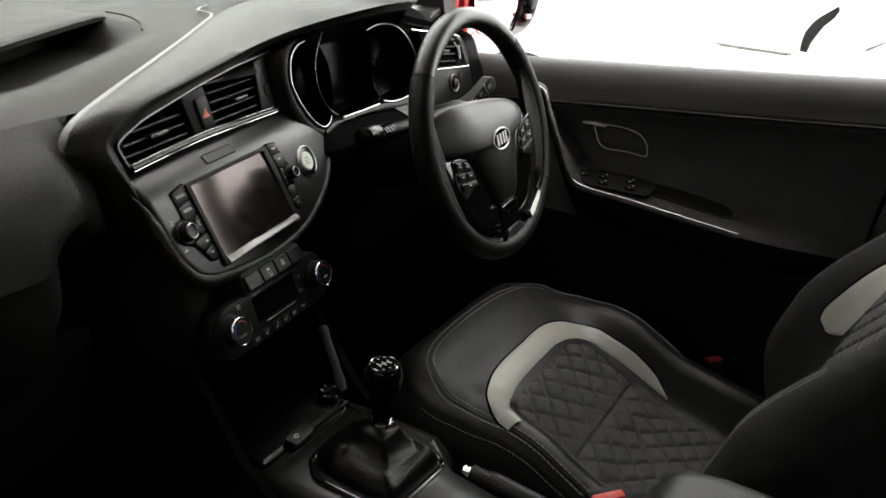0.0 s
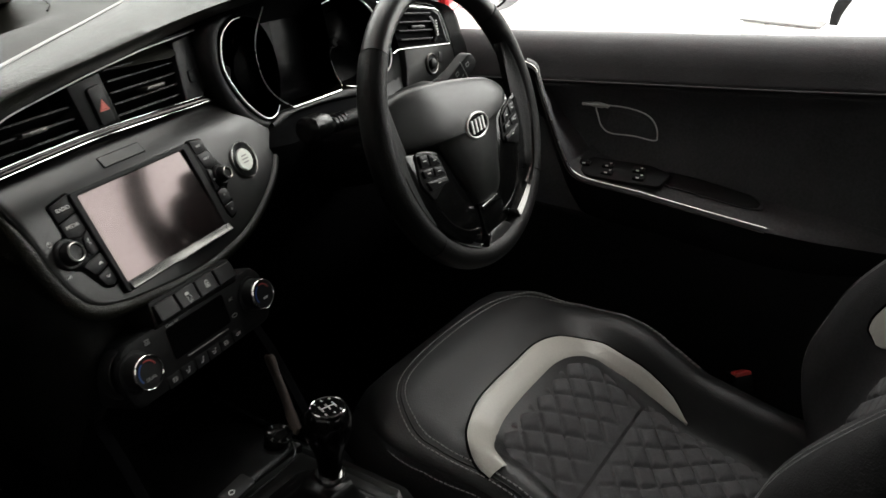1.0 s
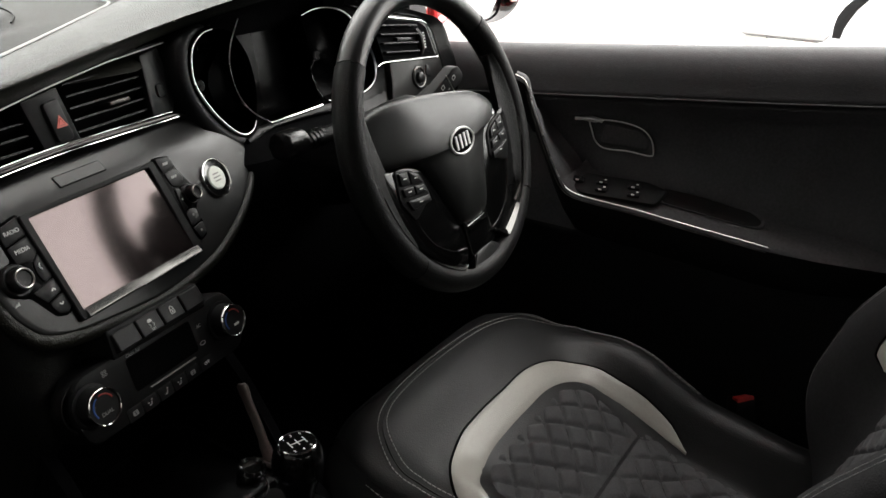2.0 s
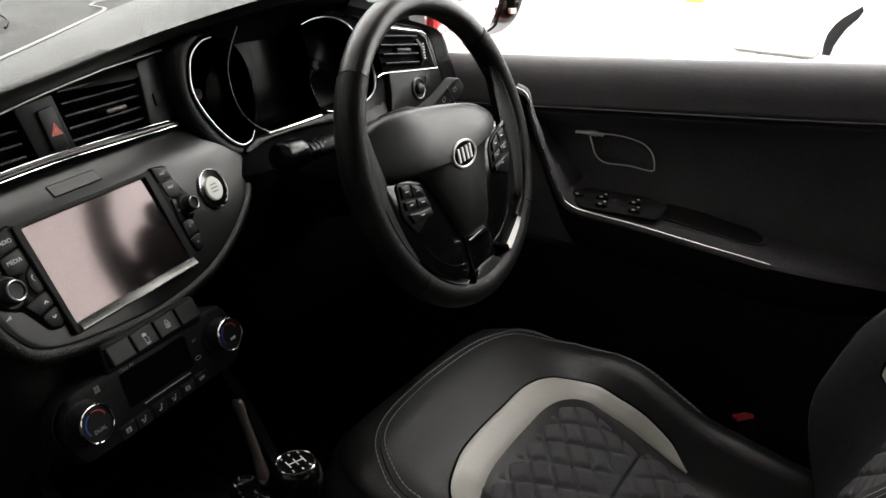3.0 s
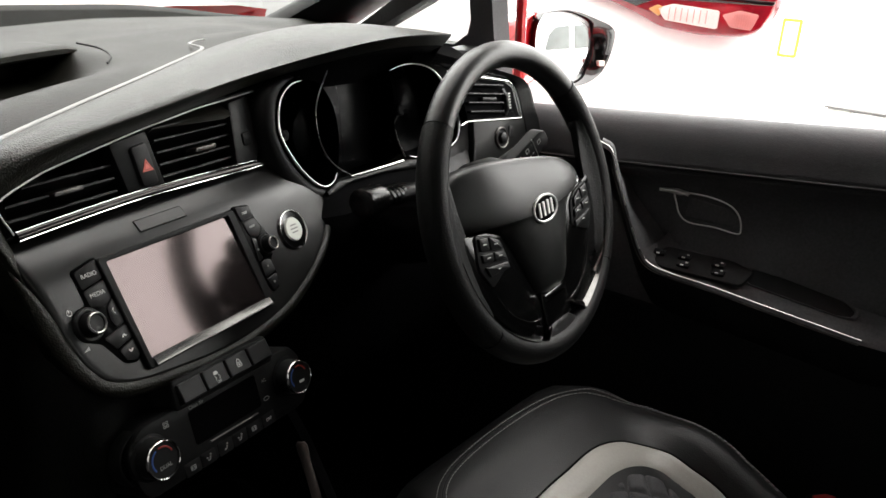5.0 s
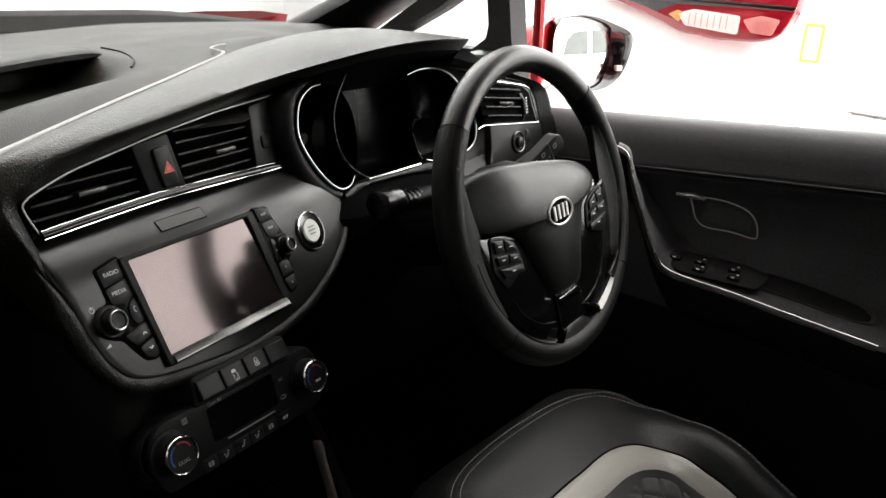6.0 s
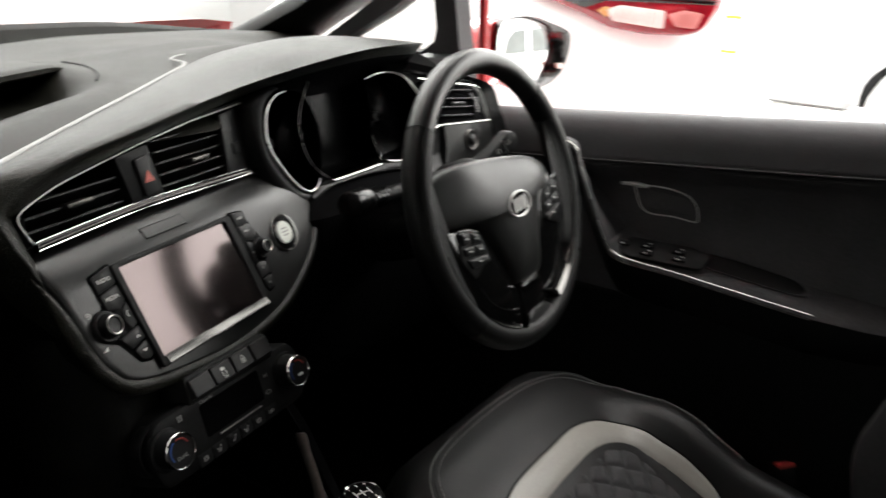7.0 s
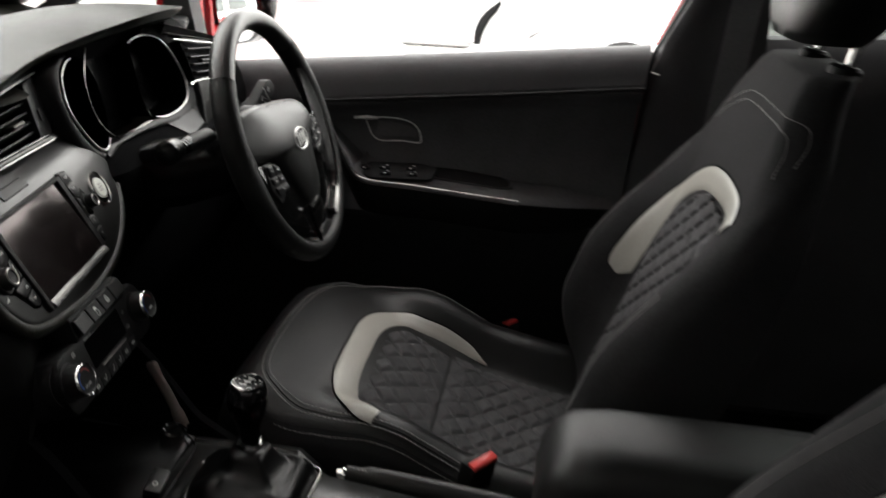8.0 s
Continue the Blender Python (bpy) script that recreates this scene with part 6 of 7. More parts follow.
def seat():
    ob = thing("car_seat", (SX, -0.25, 0.26), "black seat with quilted centre and pale leather piping bands", "car seat", "front seats")
    # cushion body
    loops = []
    ys = list(np.linspace(-0.55, 0.02, 31)) + [0.035, 0.048, 0.058, 0.066, 0.070]
    for y in ys:
        e = max(0.0, (y - 0.02) / 0.050)
        half = cush_half(y)
        row = []
        for f in np.linspace(-1, 1, 33):
            x = SX + half * math.copysign(abs(f) ** 0.9, f)
            row.append(Vector((x, y, cush_top(x, y))))
        low = 0.34 + 0.10 * e ** 2
        row += [Vector((SX + half * 1.0, y, (cush_z(SX + half, y) + low) / 2)), Vector((SX + half * 0.97, y, low)), Vector((SX - half * 0.97, y, low)), Vector((SX - half, y, (cush_z(SX - half, y) + low) / 2))]
        loops.append(row)
    bm = bmesh.new()
    loft(bm, [row[2:31] + [row[34], row[35]] for row in loops])
    cushion = part("cushion", bm, LEATHER, ob, "black leather cushion", sharp=75)
    # The sides take a darker leather copy that holds their shade.
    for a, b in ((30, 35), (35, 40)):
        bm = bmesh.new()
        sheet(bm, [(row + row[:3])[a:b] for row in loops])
        part("side_panel", bm, SIDE_SKIN, cushion, "side of the cushion in darker leather, for its shade", sharp=75)
    # quilted panels
    def panel_half(y):
        return 0.126 * math.sqrt(max(0.02, 1 - max(0, (y + 0.205) / 0.082) ** 3.2)) + 0.006

    for nm, y0, y1, mt in (("quilted_panel", -0.124, -0.243, QUILT), ("quilted_panel", -0.247, -0.50, QUILT)):
        bm = bmesh.new()
        rows = []
        n = int(abs(y1 - y0) / 0.0023)
        for i in range(n + 1):
            y = y0 + (y1 - y0) * i / n
            half = panel_half(y)
            row = []
            for f in np.linspace(-1, 1, 112):
                x = SX + half * f * (1.42 if f < 0 else 1)
                a, b = (x - SX) * 0.64 + y * 0.77, (x - SX) * 0.64 - y * 0.77
                da, db = abs((a / 0.030) % 1 - 0.5) * 2, abs((b / 0.030) % 1 - 0.5) * 2
                m = max(da, db)
                puff = (0.0052 * (1 - m ** 5) - 0.0020 * smooth(0.84, 1.0, m)) * min(1, 5 * (1 - abs(f))) * min(1, 0.09 * min(i, n - i) + 0.1)
                row.append(Vector((x, y, cush_z(x, y) + 0.0005 + puff - 0.008 * smooth(0.72, 1.0, abs(f)) * smooth(-0.26, -0.20, y) - 0.006 * smooth(-0.165, -0.135, y))))
            rows.append(row)
        sheet(bm, rows)
        part(nm, bm, mt, cushion, "diamond-quilted charcoal cloth", sharp=80)
    # pale band: a U that opens to the rear, lying on the slope of the bolsters
    def band(path, widths, surface, name, lab, host, lift=0.003):
        bm = bmesh.new()
        pts = curve(path, 7)
        ws = np.interp(np.linspace(0, 1, len(pts)), np.linspace(0, 1, len(widths)), widths)
        rows = []
        for i, p in enumerate(pts):
            t = (pts[min(i + 1, len(pts) - 1)] - pts[max(i - 1, 0)]).normalized()
            nrm = Vector((-t.y, t.x, 0))
            row = []
            for f in np.linspace(-1, 1, 9):
                q = p + nrm * ws[i] * f
                row.append(surface(q.x, q.y, 0.0005 + lift * (1 - f ** 4)))
            rows.append(row)
        sheet(bm, rows)
        pale = part(name, bm, PALE, host, lab, sharp=80)
        bm = bmesh.new()
        tube(bm, [row[-1] for row in rows], 0.0016, 6)
        part("seam_cord", bm, DEEP_BLACK, pale)

    def on_cush(x, y, up):
        return Vector((x, y, cush_top(x, y) + up))

    far_side = [(0.139, -0.304), (0.1455, -0.275), (0.1465, -0.24), (0.142, -0.20), (0.133, -0.158), (0.106, -0.129), (0.06, -0.1145)]
    near_side = [(0.208, -0.184), (0.202, -0.170), (0.190, -0.155), (0.168, -0.139), (0.140, -0.1260), (0.100, -0.1160), (0.05, -0.1130)]
    band([(SX - u, v, 0) for u, v in near_side] + [(SX, -0.113, 0)] + [(SX + u, v, 0) for u, v in far_side[::-1]],
         [0.0125, 0.0150, 0.0155, 0.0165, 0.0175, 0.0185, 0.0185, 0.018, 0.0185, 0.018, 0.014, 0.0115, 0.0105, 0.008, 0.001], on_cush, "pale_band", "pale grey leather band", cushion)

    def stitched(path, surface, host, up=0.0010, step=0.007, thick=0.00055):
        bm = bmesh.new()
        pts = curve(path, 12)
        last = pts[0]
        for p in pts[1:]:
            d = p - last
            while d.length > step:
                q0 = last
                last = last + d.normalized() * step
                q1 = q0.lerp(last, 0.72)
                tube(bm, [surface(q0.x, q0.y, up), surface(q1.x, q1.y, up)], thick, 4)
                d = p - last
        ob2 = part("stitching", bm, THREAD, host, "grey stitched seam")
        tagged(ob2, kind="stuff")

    def groove(path, surface, host):
        bm = bmesh.new()
        pts = curve(path, 12)
        tube(bm, [surface(p.x, p.y, 0.0) for p in pts], 0.0010, 5)
        part("seam_cord", bm, PLASTIC, host)

    for off in (0.0, 0.010):
        front = [(SX - 0.222 + off, -0.30, 0), (SX - 0.218 + off, -0.14, 0), (SX - 0.196 + off, -0.052 - off, 0), (SX - 0.128, 0.000 - off, 0), (SX, 0.014 - off, 0), (SX + 0.128, 0.000 - off, 0), (SX + 0.196 - off, -0.052 - off, 0), (SX + 0.218 - off, -0.14, 0), (SX + 0.222 - off, -0.30, 0)]
        stitched(front, on_cush, cushion)
    groove([(SX + u, v, 0) for u, v in ((-0.217, -0.30), (-0.213, -0.14), (-0.191, -0.057), (-0.126, -0.005), (0, 0.009), (0.126, -0.005), (0.191, -0.057), (0.213, -0.14), (0.217, -0.30))], on_cush, cushion)
    stitched([(SX - 0.238, -0.30, 0), (SX - 0.239, -0.20, 0), (SX - 0.238, -0.12, 0), (SX - 0.230, -0.045, 0)], on_cush, cushion, thick=0.0003)
    # backrest body
    loops = []
    for z in np.concatenate([np.linspace(0.44, 1.03, 34), [1.045, 1.058, 1.068, 1.075, 1.079]]):
        half = back_half(z)
        row = [Vector((SX + half * f, back_y(SX + half * f, z), z)) for f in np.linspace(-1, 1, 33)]
        deep = 0.115 - 0.05 * smooth(0.9, 1.09, z)
        yb = mixed(((0.44, -0.46), (0.7, -0.52), (0.93, -0.592), (1.10, -0.69)), z)[0] - deep
        row += [Vector((SX + half * f, yb + 0.03 * abs(f) ** 3, z)) for f in (0.98, 0.8, 0.4, 0, -0.4, -0.8, -0.98)]
        loops.append(row)
    bm = bmesh.new()
    loft(bm, loops)
    back = part("backrest", bm, SEAT_CLOTH, ob, "black cloth backrest", sharp=75)

    def on_back(x, z, up):
        return Vector((x, back_y(x, z) + up, z))

    bm = bmesh.new()
    rows = []
    for i in range(170):
        z = 0.50 + 0.405 * i / 169
        far = mixed(((0.50, 0.120), (0.76, 0.121), (0.81, 0.117), (0.843, 0.098), (0.883, 0.03), (0.905, -0.03)), z)[0]
        near = mixed(((0.50, -0.125), (0.80, -0.142), (0.88, -0.160), (0.905, -0.150)), z)[0]
        row = []
        for f in np.linspace(-1, 1, 112):
            x = SX + (near + far) / 2 + (far - near) / 2 * f
            p, q = (x - SX) * 0.64 + z * 0.77, (x - SX) * 0.64 - z * 0.77
            da, db = abs((p / 0.030) % 1 - 0.5) * 2, abs((q / 0.030) % 1 - 0.5) * 2
            m = max(da, db)
            puff = (0.0052 * (1 - m ** 5) - 0.0020 * smooth(0.84, 1.0, m)) * min(1, 12 * (1 - abs(f)))
            row.append(on_back(x, z, 0.0005 + puff))
        rows.append(row)
    sheet(bm, rows)
    part("quilted_panel", bm, QUILT, back, "diamond-quilted charcoal cloth", sharp=80)
    back_path = [(0.1450, 0.706), (0.1448, 0.716), (0.1443, 0.730), (0.143, 0.75), (0.138, 0.81), (0.121, 0.853), (0.075, 0.889), (0.02, 0.912), (-0.04, 0.922), (-0.10, 0.925), (-0.150, 0.923), (-0.172, 0.916), (-0.184, 0.908)]
    band([(SX + u, v, 0) for u, v in back_path[::-1]], [0.0125, 0.0130, 0.0138, 0.0150, 0.0165, 0.0175, 0.0180, 0.0190, 0.0195, 0.0195, 0.0185, 0.0155, 0.004], on_back, "pale_band", "pale grey leather band", back)
    for off in (0.0, 0.012):
        stitched([(SX + u * (1 - off * 2), v - off, 0) for u, v in ((0.150, 0.985), (0.136, 0.999), (0.068, 1.027), (0.013, 1.034), (-0.075, 1.035), (-0.150, 1.033), (-0.176, 1.016), (-0.196, 0.985))], on_back, back, step=0.0045)
    for s in (-1, 1):
        run = [(0.217, 0.52), (0.224, 0.66), (0.221, 0.76), (0.217, 0.83)] + ([(0.199, 0.92)] if s > 0 else [])
        for off in (0.0, 0.009):
            stitched([(SX + s * (u - off), v, 0) for u, v in run], on_back, back, 0.0005, step=0.0018, thick=0.0003)
    # head restraint on two posts
    for dx in (-0.07, 0.07):
        bm = bmesh.new()
        lathe(bm, [(0.020, -0.006), (0.020, 0.004), (0.016, 0.008), (0.009, 0.008)], plane((SX + dx, -0.722, 1.080), (1, 0, 0), (0, 0.97, 0.2)), 24)
        part("post_guide", bm, PLASTIC, ob)
        bm = bmesh.new()
        tube(bm, [(SX + dx, -0.722, 1.06), (SX + dx, -0.735, 1.15)], 0.0065, 14)
        part("post", bm, CHROME, ob, "chrome headrest post")
    loops = []
    for w in np.linspace(0, 1, 14):
        z = 1.112 + 0.185 * w
        r = math.sin(math.pi * (0.10 + 0.80 * w)) ** 0.35
        cy = -0.700 - 0.05 * w
        loops.append([Vector((SX + (0.150 + 0.005 * w) * r * math.copysign(abs(math.cos(t)) ** 0.6, math.cos(t)), cy + 0.066 * r * math.copysign(abs(math.sin(t)) ** 0.7, math.sin(t)), z)) for t in np.linspace(0, 2 * math.pi, 37)[:-1]])
    bm = bmesh.new()
    loft(bm, loops)
    part("headrest", bm, LEATHER, ob, "black headrest", sharp=75)
    # base and side cover
    bm = bmesh.new()
    block(bm, SX - 0.22, SX + 0.22, -0.52, -0.02, 0.262, 0.40, 0.02)
    part("base", bm, PLASTIC, ob)
    return ob


driver_seat = seat()
other = copy_thing(driver_seat, Matrix.Translation((-0.72, -0.10, 0)) @ driver_seat.matrix_basis)

# ---- driver's door ----
door = thing("driver_door", (0.72, -0.2, 0.35), "charcoal driver's door trim with chrome handle and armrest", "car door")


def belt_z(y):
    return 0.9845 - 0.096 * y


def line_z(y):
    return 0.917 - 0.100 * y


def trim_rear(bm):
    """Draws the rear end of the trim up to the slanting shut line."""
    for v in bm.verts:
        if v.co.y < -0.3:
            v.co.y = -0.3 + (v.co.y + 0.3) * (0.211 + 0.08 * (v.co.z - 0.718)) / 0.255


ys = np.linspace(0.30, -0.555, 36)
bm = bmesh.new()
rows = []
for y in ys:
    b, l = belt_z(y), line_z(y)
    rows.append([Vector((x, y, z)) for x, z in ((0.775, b - 0.03), (0.760, b + 0.001), (0.742, b + 0.003), (0.731, b + 0.001), (0.722, b - 0.004), (0.715, b - 0.011), (0.709, b - 0.020), (0.7045, b - 0.030), (0.7010, b - 0.042), (0.6985, b - 0.054), (0.697, l + 0.008), (0.696, l + 0.002), (0.698, l - 0.002), (0.704, l - 0.004), (0.73, l - 0.005))])
sheet(bm, rows)
trim_rear(bm)
part("upper_pad", bm, DOOR_SKIN, door, "charcoal soft upper door pad", sharp=70)
bm = bmesh.new()
rows = []
for y in ys:
    l = line_z(y)
    rows.append([Vector((x, y, z)) for x, z in ((0.735, l - 0.002), (0.706, l - 0.004), (0.7035, l - 0.007), (0.7055, l - 0.011), (0.712, max(0.856, l - 0.018)), (0.719, max(0.854, l - 0.026)), (0.7245, max(0.852, l - 0.036)), (0.728, 0.85), (0.722, 0.815), (0.712, 0.79), (0.715, 0.70))])
sheet(bm, rows)
trim_rear(bm)
part("panel", bm, DOOR_CLOTH, door, "black door panel", sharp=70)
bm = bmesh.new()
sheet(bm, [[Vector((x, y, z)) for x, z in ((0.717, 0.703), (0.713, 0.699), (0.711, 0.69), (0.710, 0.62), (0.700, 0.55), (0.700, 0.45), (0.702, 0.30))] for y in ys])
trim_rear(bm)
part("lower_panel", bm, PLASTIC, door, "black hard plastic lower door panel", sharp=70)
bm = bmesh.new()
slab(bm, [(y, belt_z(y) - 0.03) for y in (0.30, 0.0, -0.3, -0.555)] + [(-0.555, 0.30), (0.30, 0.30)], 0.765, 0.80, plane((0, 0, 0), (0, 1, 0), (0, 0, 1)))
part("outer_skin", bm, PAINT, door, "red painted outer skin")
# Lighter line stands in for the light caught along the pad's fold.
bm = bmesh.new()
tube(bm, [(0.6952, y, line_z(y) + 0.001) for y in ys], 0.0013, 8)
trim_rear(bm)
part("fold_highlight", bm, GREY_PART, door, "thin lighter line for the lit fold under the door pad")
# armrest with the chrome strip, switch plate and pocket
strip = [(0.630, 0.048, 0.952), (0.629, 0.030, 0.945), (0.631, 0.021, 0.920), (0.637, 0.004, 0.875), (0.645, -0.012, 0.832), (0.652, -0.028, 0.798), (0.656, -0.045, 0.784), (0.657, -0.075, 0.7795), (0.657, -0.141, 0.777), (0.657, -0.22, 0.771), (0.658, -0.332, 0.763)]
sp = curve(strip, 6)
bm = bmesh.new()
rows, under = [], []
for p in sp + [Vector((0.668, -0.40, 0.760)), Vector((0.700, -0.50, 0.755))]:
    rise = 0.016 if p.y < -0.03 else 0.004
    slant = -0.042 * smooth(0.79, 0.86, p.z)
    dip = 0.045 * smooth(0.87, 0.94, p.z)
    under.append([p + Vector((0.075, 0.002, -0.10)), p + Vector((0.03, 0.001, -0.06)), p + Vector((0.006, 0, -0.022)), p + Vector((0, 0, -0.006))])
    rows.append([p + Vector((0, 0, -0.006)), p + Vector((0.003, 0, 0.001)), p + Vector((0.02, -0.002 - 0.2 * slant, rise * 0.6)), Vector((0.712, p.y - 0.006 - slant, p.z + rise + 0.004 - dip)), Vector((0.735, p.y - 0.008 - slant, p.z + rise + 0.012 - dip))])
sheet(bm, rows)
part("armrest", bm, DOOR_CLOTH, door, "padded armrest and pull grip", sharp=70)
bm = bmesh.new()
sheet(bm, under)
part("armrest_side", bm, DOOR_LOW, door, "black lower face of the armrest", sharp=70)
bm = bmesh.new()
tube(bm, [p + Vector((0, 0, 0.0005)) for p in sp], 0.0009, 8)
part("chrome_strip", bm, STEEL, door, "thin chrome strip on the armrest edge")
bm = bmesh.new()
tube(bm, [p + Vector((-0.001, 0.002, -0.007)) for p in sp[8:]], 0.0009, 6)
part("lower_strip", bm, DARK_STEEL, door)
bm = bmesh.new()
tube(bm, curve([(0.640, 0.048, 0.948), (0.640, 0.034, 0.938), (0.642, 0.028, 0.918), (0.644, 0.022, 0.902)], 5), 0.005, 8, flat=0.6, up=(1, 0, 0))
part("grip_insert", bm, STEEL, door)
SWP = plane((0.676, -0.095, 0.7945), (0.03, -1, 0.03), (0.85, 0.02, 0.52))
bm = bmesh.new()
slab(bm, rounded([(-0.058, -0.004), (-0.040, -0.018), (0.075, -0.018), (0.085, 0.012), (0.05, 0.022), (-0.045, 0.022)], 0.008), -0.004, 0.0020, SWP, 0.0015)
plate = part("switch_plate", bm, DOOR_LOW, door, "black window switch plate")
for u, v, two in ((-0.050, 0.006, 0), (-0.013, 0.008, 1), (-0.010, -0.006, 1), (0.036, 0.008, 1), (0.040, -0.006, 1)):
    bm = bmesh.new()
    m = shifted(SWP, u, v, 0.002)
    slab(bm, box2(-0.009, -0.005, 0.009, 0.005, 0.002), 0, 0.004, m, 0.002)
    swb = part("window_switch", bm, DOOR_LOW, plate, "black window switch")
    bm = bmesh.new()
    slab(bm, box2(-0.0030, -0.0046, 0.0018, -0.0032, 0.0004), 0.002, 0.0052, m, 0.0003)
    if two:
        slab(bm, box2(0.0030, 0.0012, 0.0064, 0.0026, 0.0004), 0.002, 0.0052, m, 0.0003)
    part("print_mark", bm, EMBLEM_SILVER, swb, "bright metal tip")
bm = bmesh.new()
pk = rounded([(-0.072, 0.016), (-0.066, -0.011), (0.062, -0.014), (0.082, -0.009), (0.084, 0.002), (0.066, 0.013), (-0.02, 0.018)], 0.009)
pm = plane((0.690, -0.235, 0.790), (0.02, -1, -0.07), (0.80, 0.0, 0.6))
ring(bm, pk, [p * 0.93 for p in pk], -0.03, 0.0012, pm, 0.0008)
pocket = part("pull_pocket", bm, DOOR_CLOTH, door, "dark pull pocket in the armrest")
bm = bmesh.new()
slab(bm, [p * 0.935 for p in pk], -0.010, -0.0015, pm)
part("pocket_lining", bm, DOOR_LOW, pocket)
# inner handle in its chrome bezel
DH = plane((0.7225, 0, 0), (0, -1, 0), (0, 0, 1))
bez = [Vector((p.x, p.y)) for p in curve([(0.038, 0.880), (0.060, 0.8835), (0.092, 0.884), (0.120, 0.8785), (0.135, 0.866), (0.1405, 0.848), (0.136, 0.8405), (0.103, 0.842), (0.066, 0.840), (0.050, 0.848), (0.042, 0.864)], 5, closed=True)]
bm = bmesh.new()
tube(bm, [(p.x, p.y, 0.002) for p in bez], 0.0012, 8, closed=True, m=DH)
hd = part("handle", bm, EMBLEM_SILVER, door, "chrome door handle bezel")
bm = bmesh.new()
slab(bm, inset(bez, 0.001), -0.006, -0.002, DH)
part("cup", bm, DOOR_CLOTH, hd)
bm = bmesh.new()
slab(bm, rounded([(0.055, 0.845), (0.130, 0.846), (0.132, 0.862), (0.118, 0.873), (0.06, 0.877)], 0.006), -0.005, -0.0005, DH, 0.003)
part("lever", bm, DOOR_CLOTH, hd, "black inner lever")
bm = bmesh.new()
slab(bm, rounded([(0.014, 0.8815), (0.030, 0.8790), (0.048, 0.8785), (0.062, 0.8830), (0.040, 0.8860)], 0.002), 0.0, 0.010, DH, 0.003)
part("lock_tab", bm, EMBLEM_SILVER, hd, "bright lock tab")
# passenger door, closed with its window down
pdoor = thing("passenger_door", (-0.72, -0.2, 0.35), "charcoal passenger door trim with open window", "car door")
bm = bmesh.new()
rows = []
for y in ys:
    b_, l_ = belt_z(y), line_z(y)
    rows.append([Vector((-x, y, z)) for x, z in ((0.775, b_ - 0.03), (0.735, b_ + 0.003), (0.703, b_ - 0.03), (0.697, l_ + 0.012), (0.722, l_ - 0.008), (0.728, 0.85), (0.66, 0.79), (0.66, 0.74), (0.715, 0.70), (0.70, 0.55), (0.715, 0.34))])
sheet(bm, rows)
part("trim", bm, DOOR_SKIN, pdoor)
bm = bmesh.new()
slab(bm, [(y, belt_z(y) - 0.03) for y in (0.30, 0.0, -0.3, -0.555)] + [(-0.555, 0.30), (0.30, 0.30)], 0.765, 0.80, Matrix.Scale(-1, 4, (1, 0, 0)) @ plane((0, 0, 0), (0, 1, 0), (0, 0, 1)))
part("outer_skin", bm, PAINT, pdoor, "red painted outer skin")
# sail with its quarter light
YZ = plane((0, 0, 0), (0, 1, 0), (0, 0, 1))
sail_o = [Vector(p) for p in ((0.262, 0.985), (0.36, 0.975), (0.52, 0.99), (0.60, 1.03), (0.42, 1.14), (0.345, 1.21), (0.285, 1.25), (0.277, 1.15), (0.272, 1.07))]
sail_i = [Vector(p) for p in ((0.322, 1.068), (0.350, 1.048), (0.44, 1.046), (0.515, 1.055), (0.42, 1.105), (0.365, 1.140), (0.326, 1.162), (0.318, 1.130), (0.316, 1.09))]
bm = bmesh.new()
ring(bm, sail_o, sail_i, 0.685, 0.735, YZ, 0.006)
for v in bm.verts:
    v.co.x -= 0.16 * max(0, v.co.z - 1.0)
tagged(structure("quarter_frame", bm, PILLAR, "black frame round the quarter light", "window frame"))
bm = bmesh.new()
slab(bm, sail_i, 0.706, 0.710, YZ)
for v in bm.verts:
    v.co.x -= 0.16 * max(0, v.co.z - 1.0)
qg = structure("window_quarter", bm, WINDOW, "clear quarter light glass", "window")
qg.visible_shadow = False
bm = bmesh.new()
tube(bm, curve([(0.760, 0.272, 0.985), (0.752, 0.272, 1.06), (0.738, 0.268, 1.15), (0.72, 0.262, 1.25)], 5), 0.009, 8)
part("red_frame", bm, PAINT, door, "red painted front edge of the window frame")
bm = bmesh.new()
slab(bm, rounded([(-0.05, -0.006), (0.10, -0.012), (0.11, 0.004), (-0.03, 0.010)], 0.004), 0, 0.05, plane((0.60, 0.30, 1.045), (0.9, 0.35, 0), (0, 0, 1)), 0.006)
part("sail_foot", bm, KEY, door)

# ---- door mirror ----
mir = thing("door_mirror", (0.86, 0.28, 1.0), "red door mirror with gloss black surround", "door mirror")
MM = plane((0.895, 0.262, 1.075), (0.93, -0.36, 0.0), (0.04, 0.05, 1.0))
mo = [Vector((p.x, p.y)) for p in curve([(-0.079, 0.0), (-0.070, 0.019), (-0.057, 0.028), (-0.004, 0.031), (0.056, 0.016), (0.093, 0.003), (0.104, -0.012), (0.097, -0.045), (0.080, -0.075), (0.049, -0.095), (0.010, -0.101), (-0.040, -0.095), (-0.072, -0.069), (-0.080, -0.033)], 5, closed=True)]
mg = [Vector((p.x, p.y)) for p in curve([(-0.074, -0.004), (-0.067, 0.013), (-0.055, 0.0205), (-0.020, 0.0230), (0.018, 0.0165), (0.049, 0.002), (0.061, -0.020), (0.059, -0.050), (0.042, -0.078), (0.020, -0.089), (-0.010, -0.091), (-0.038, -0.086), (-0.067, -0.065), (-0.075, -0.030)], 5, closed=True)]
bm = bmesh.new()
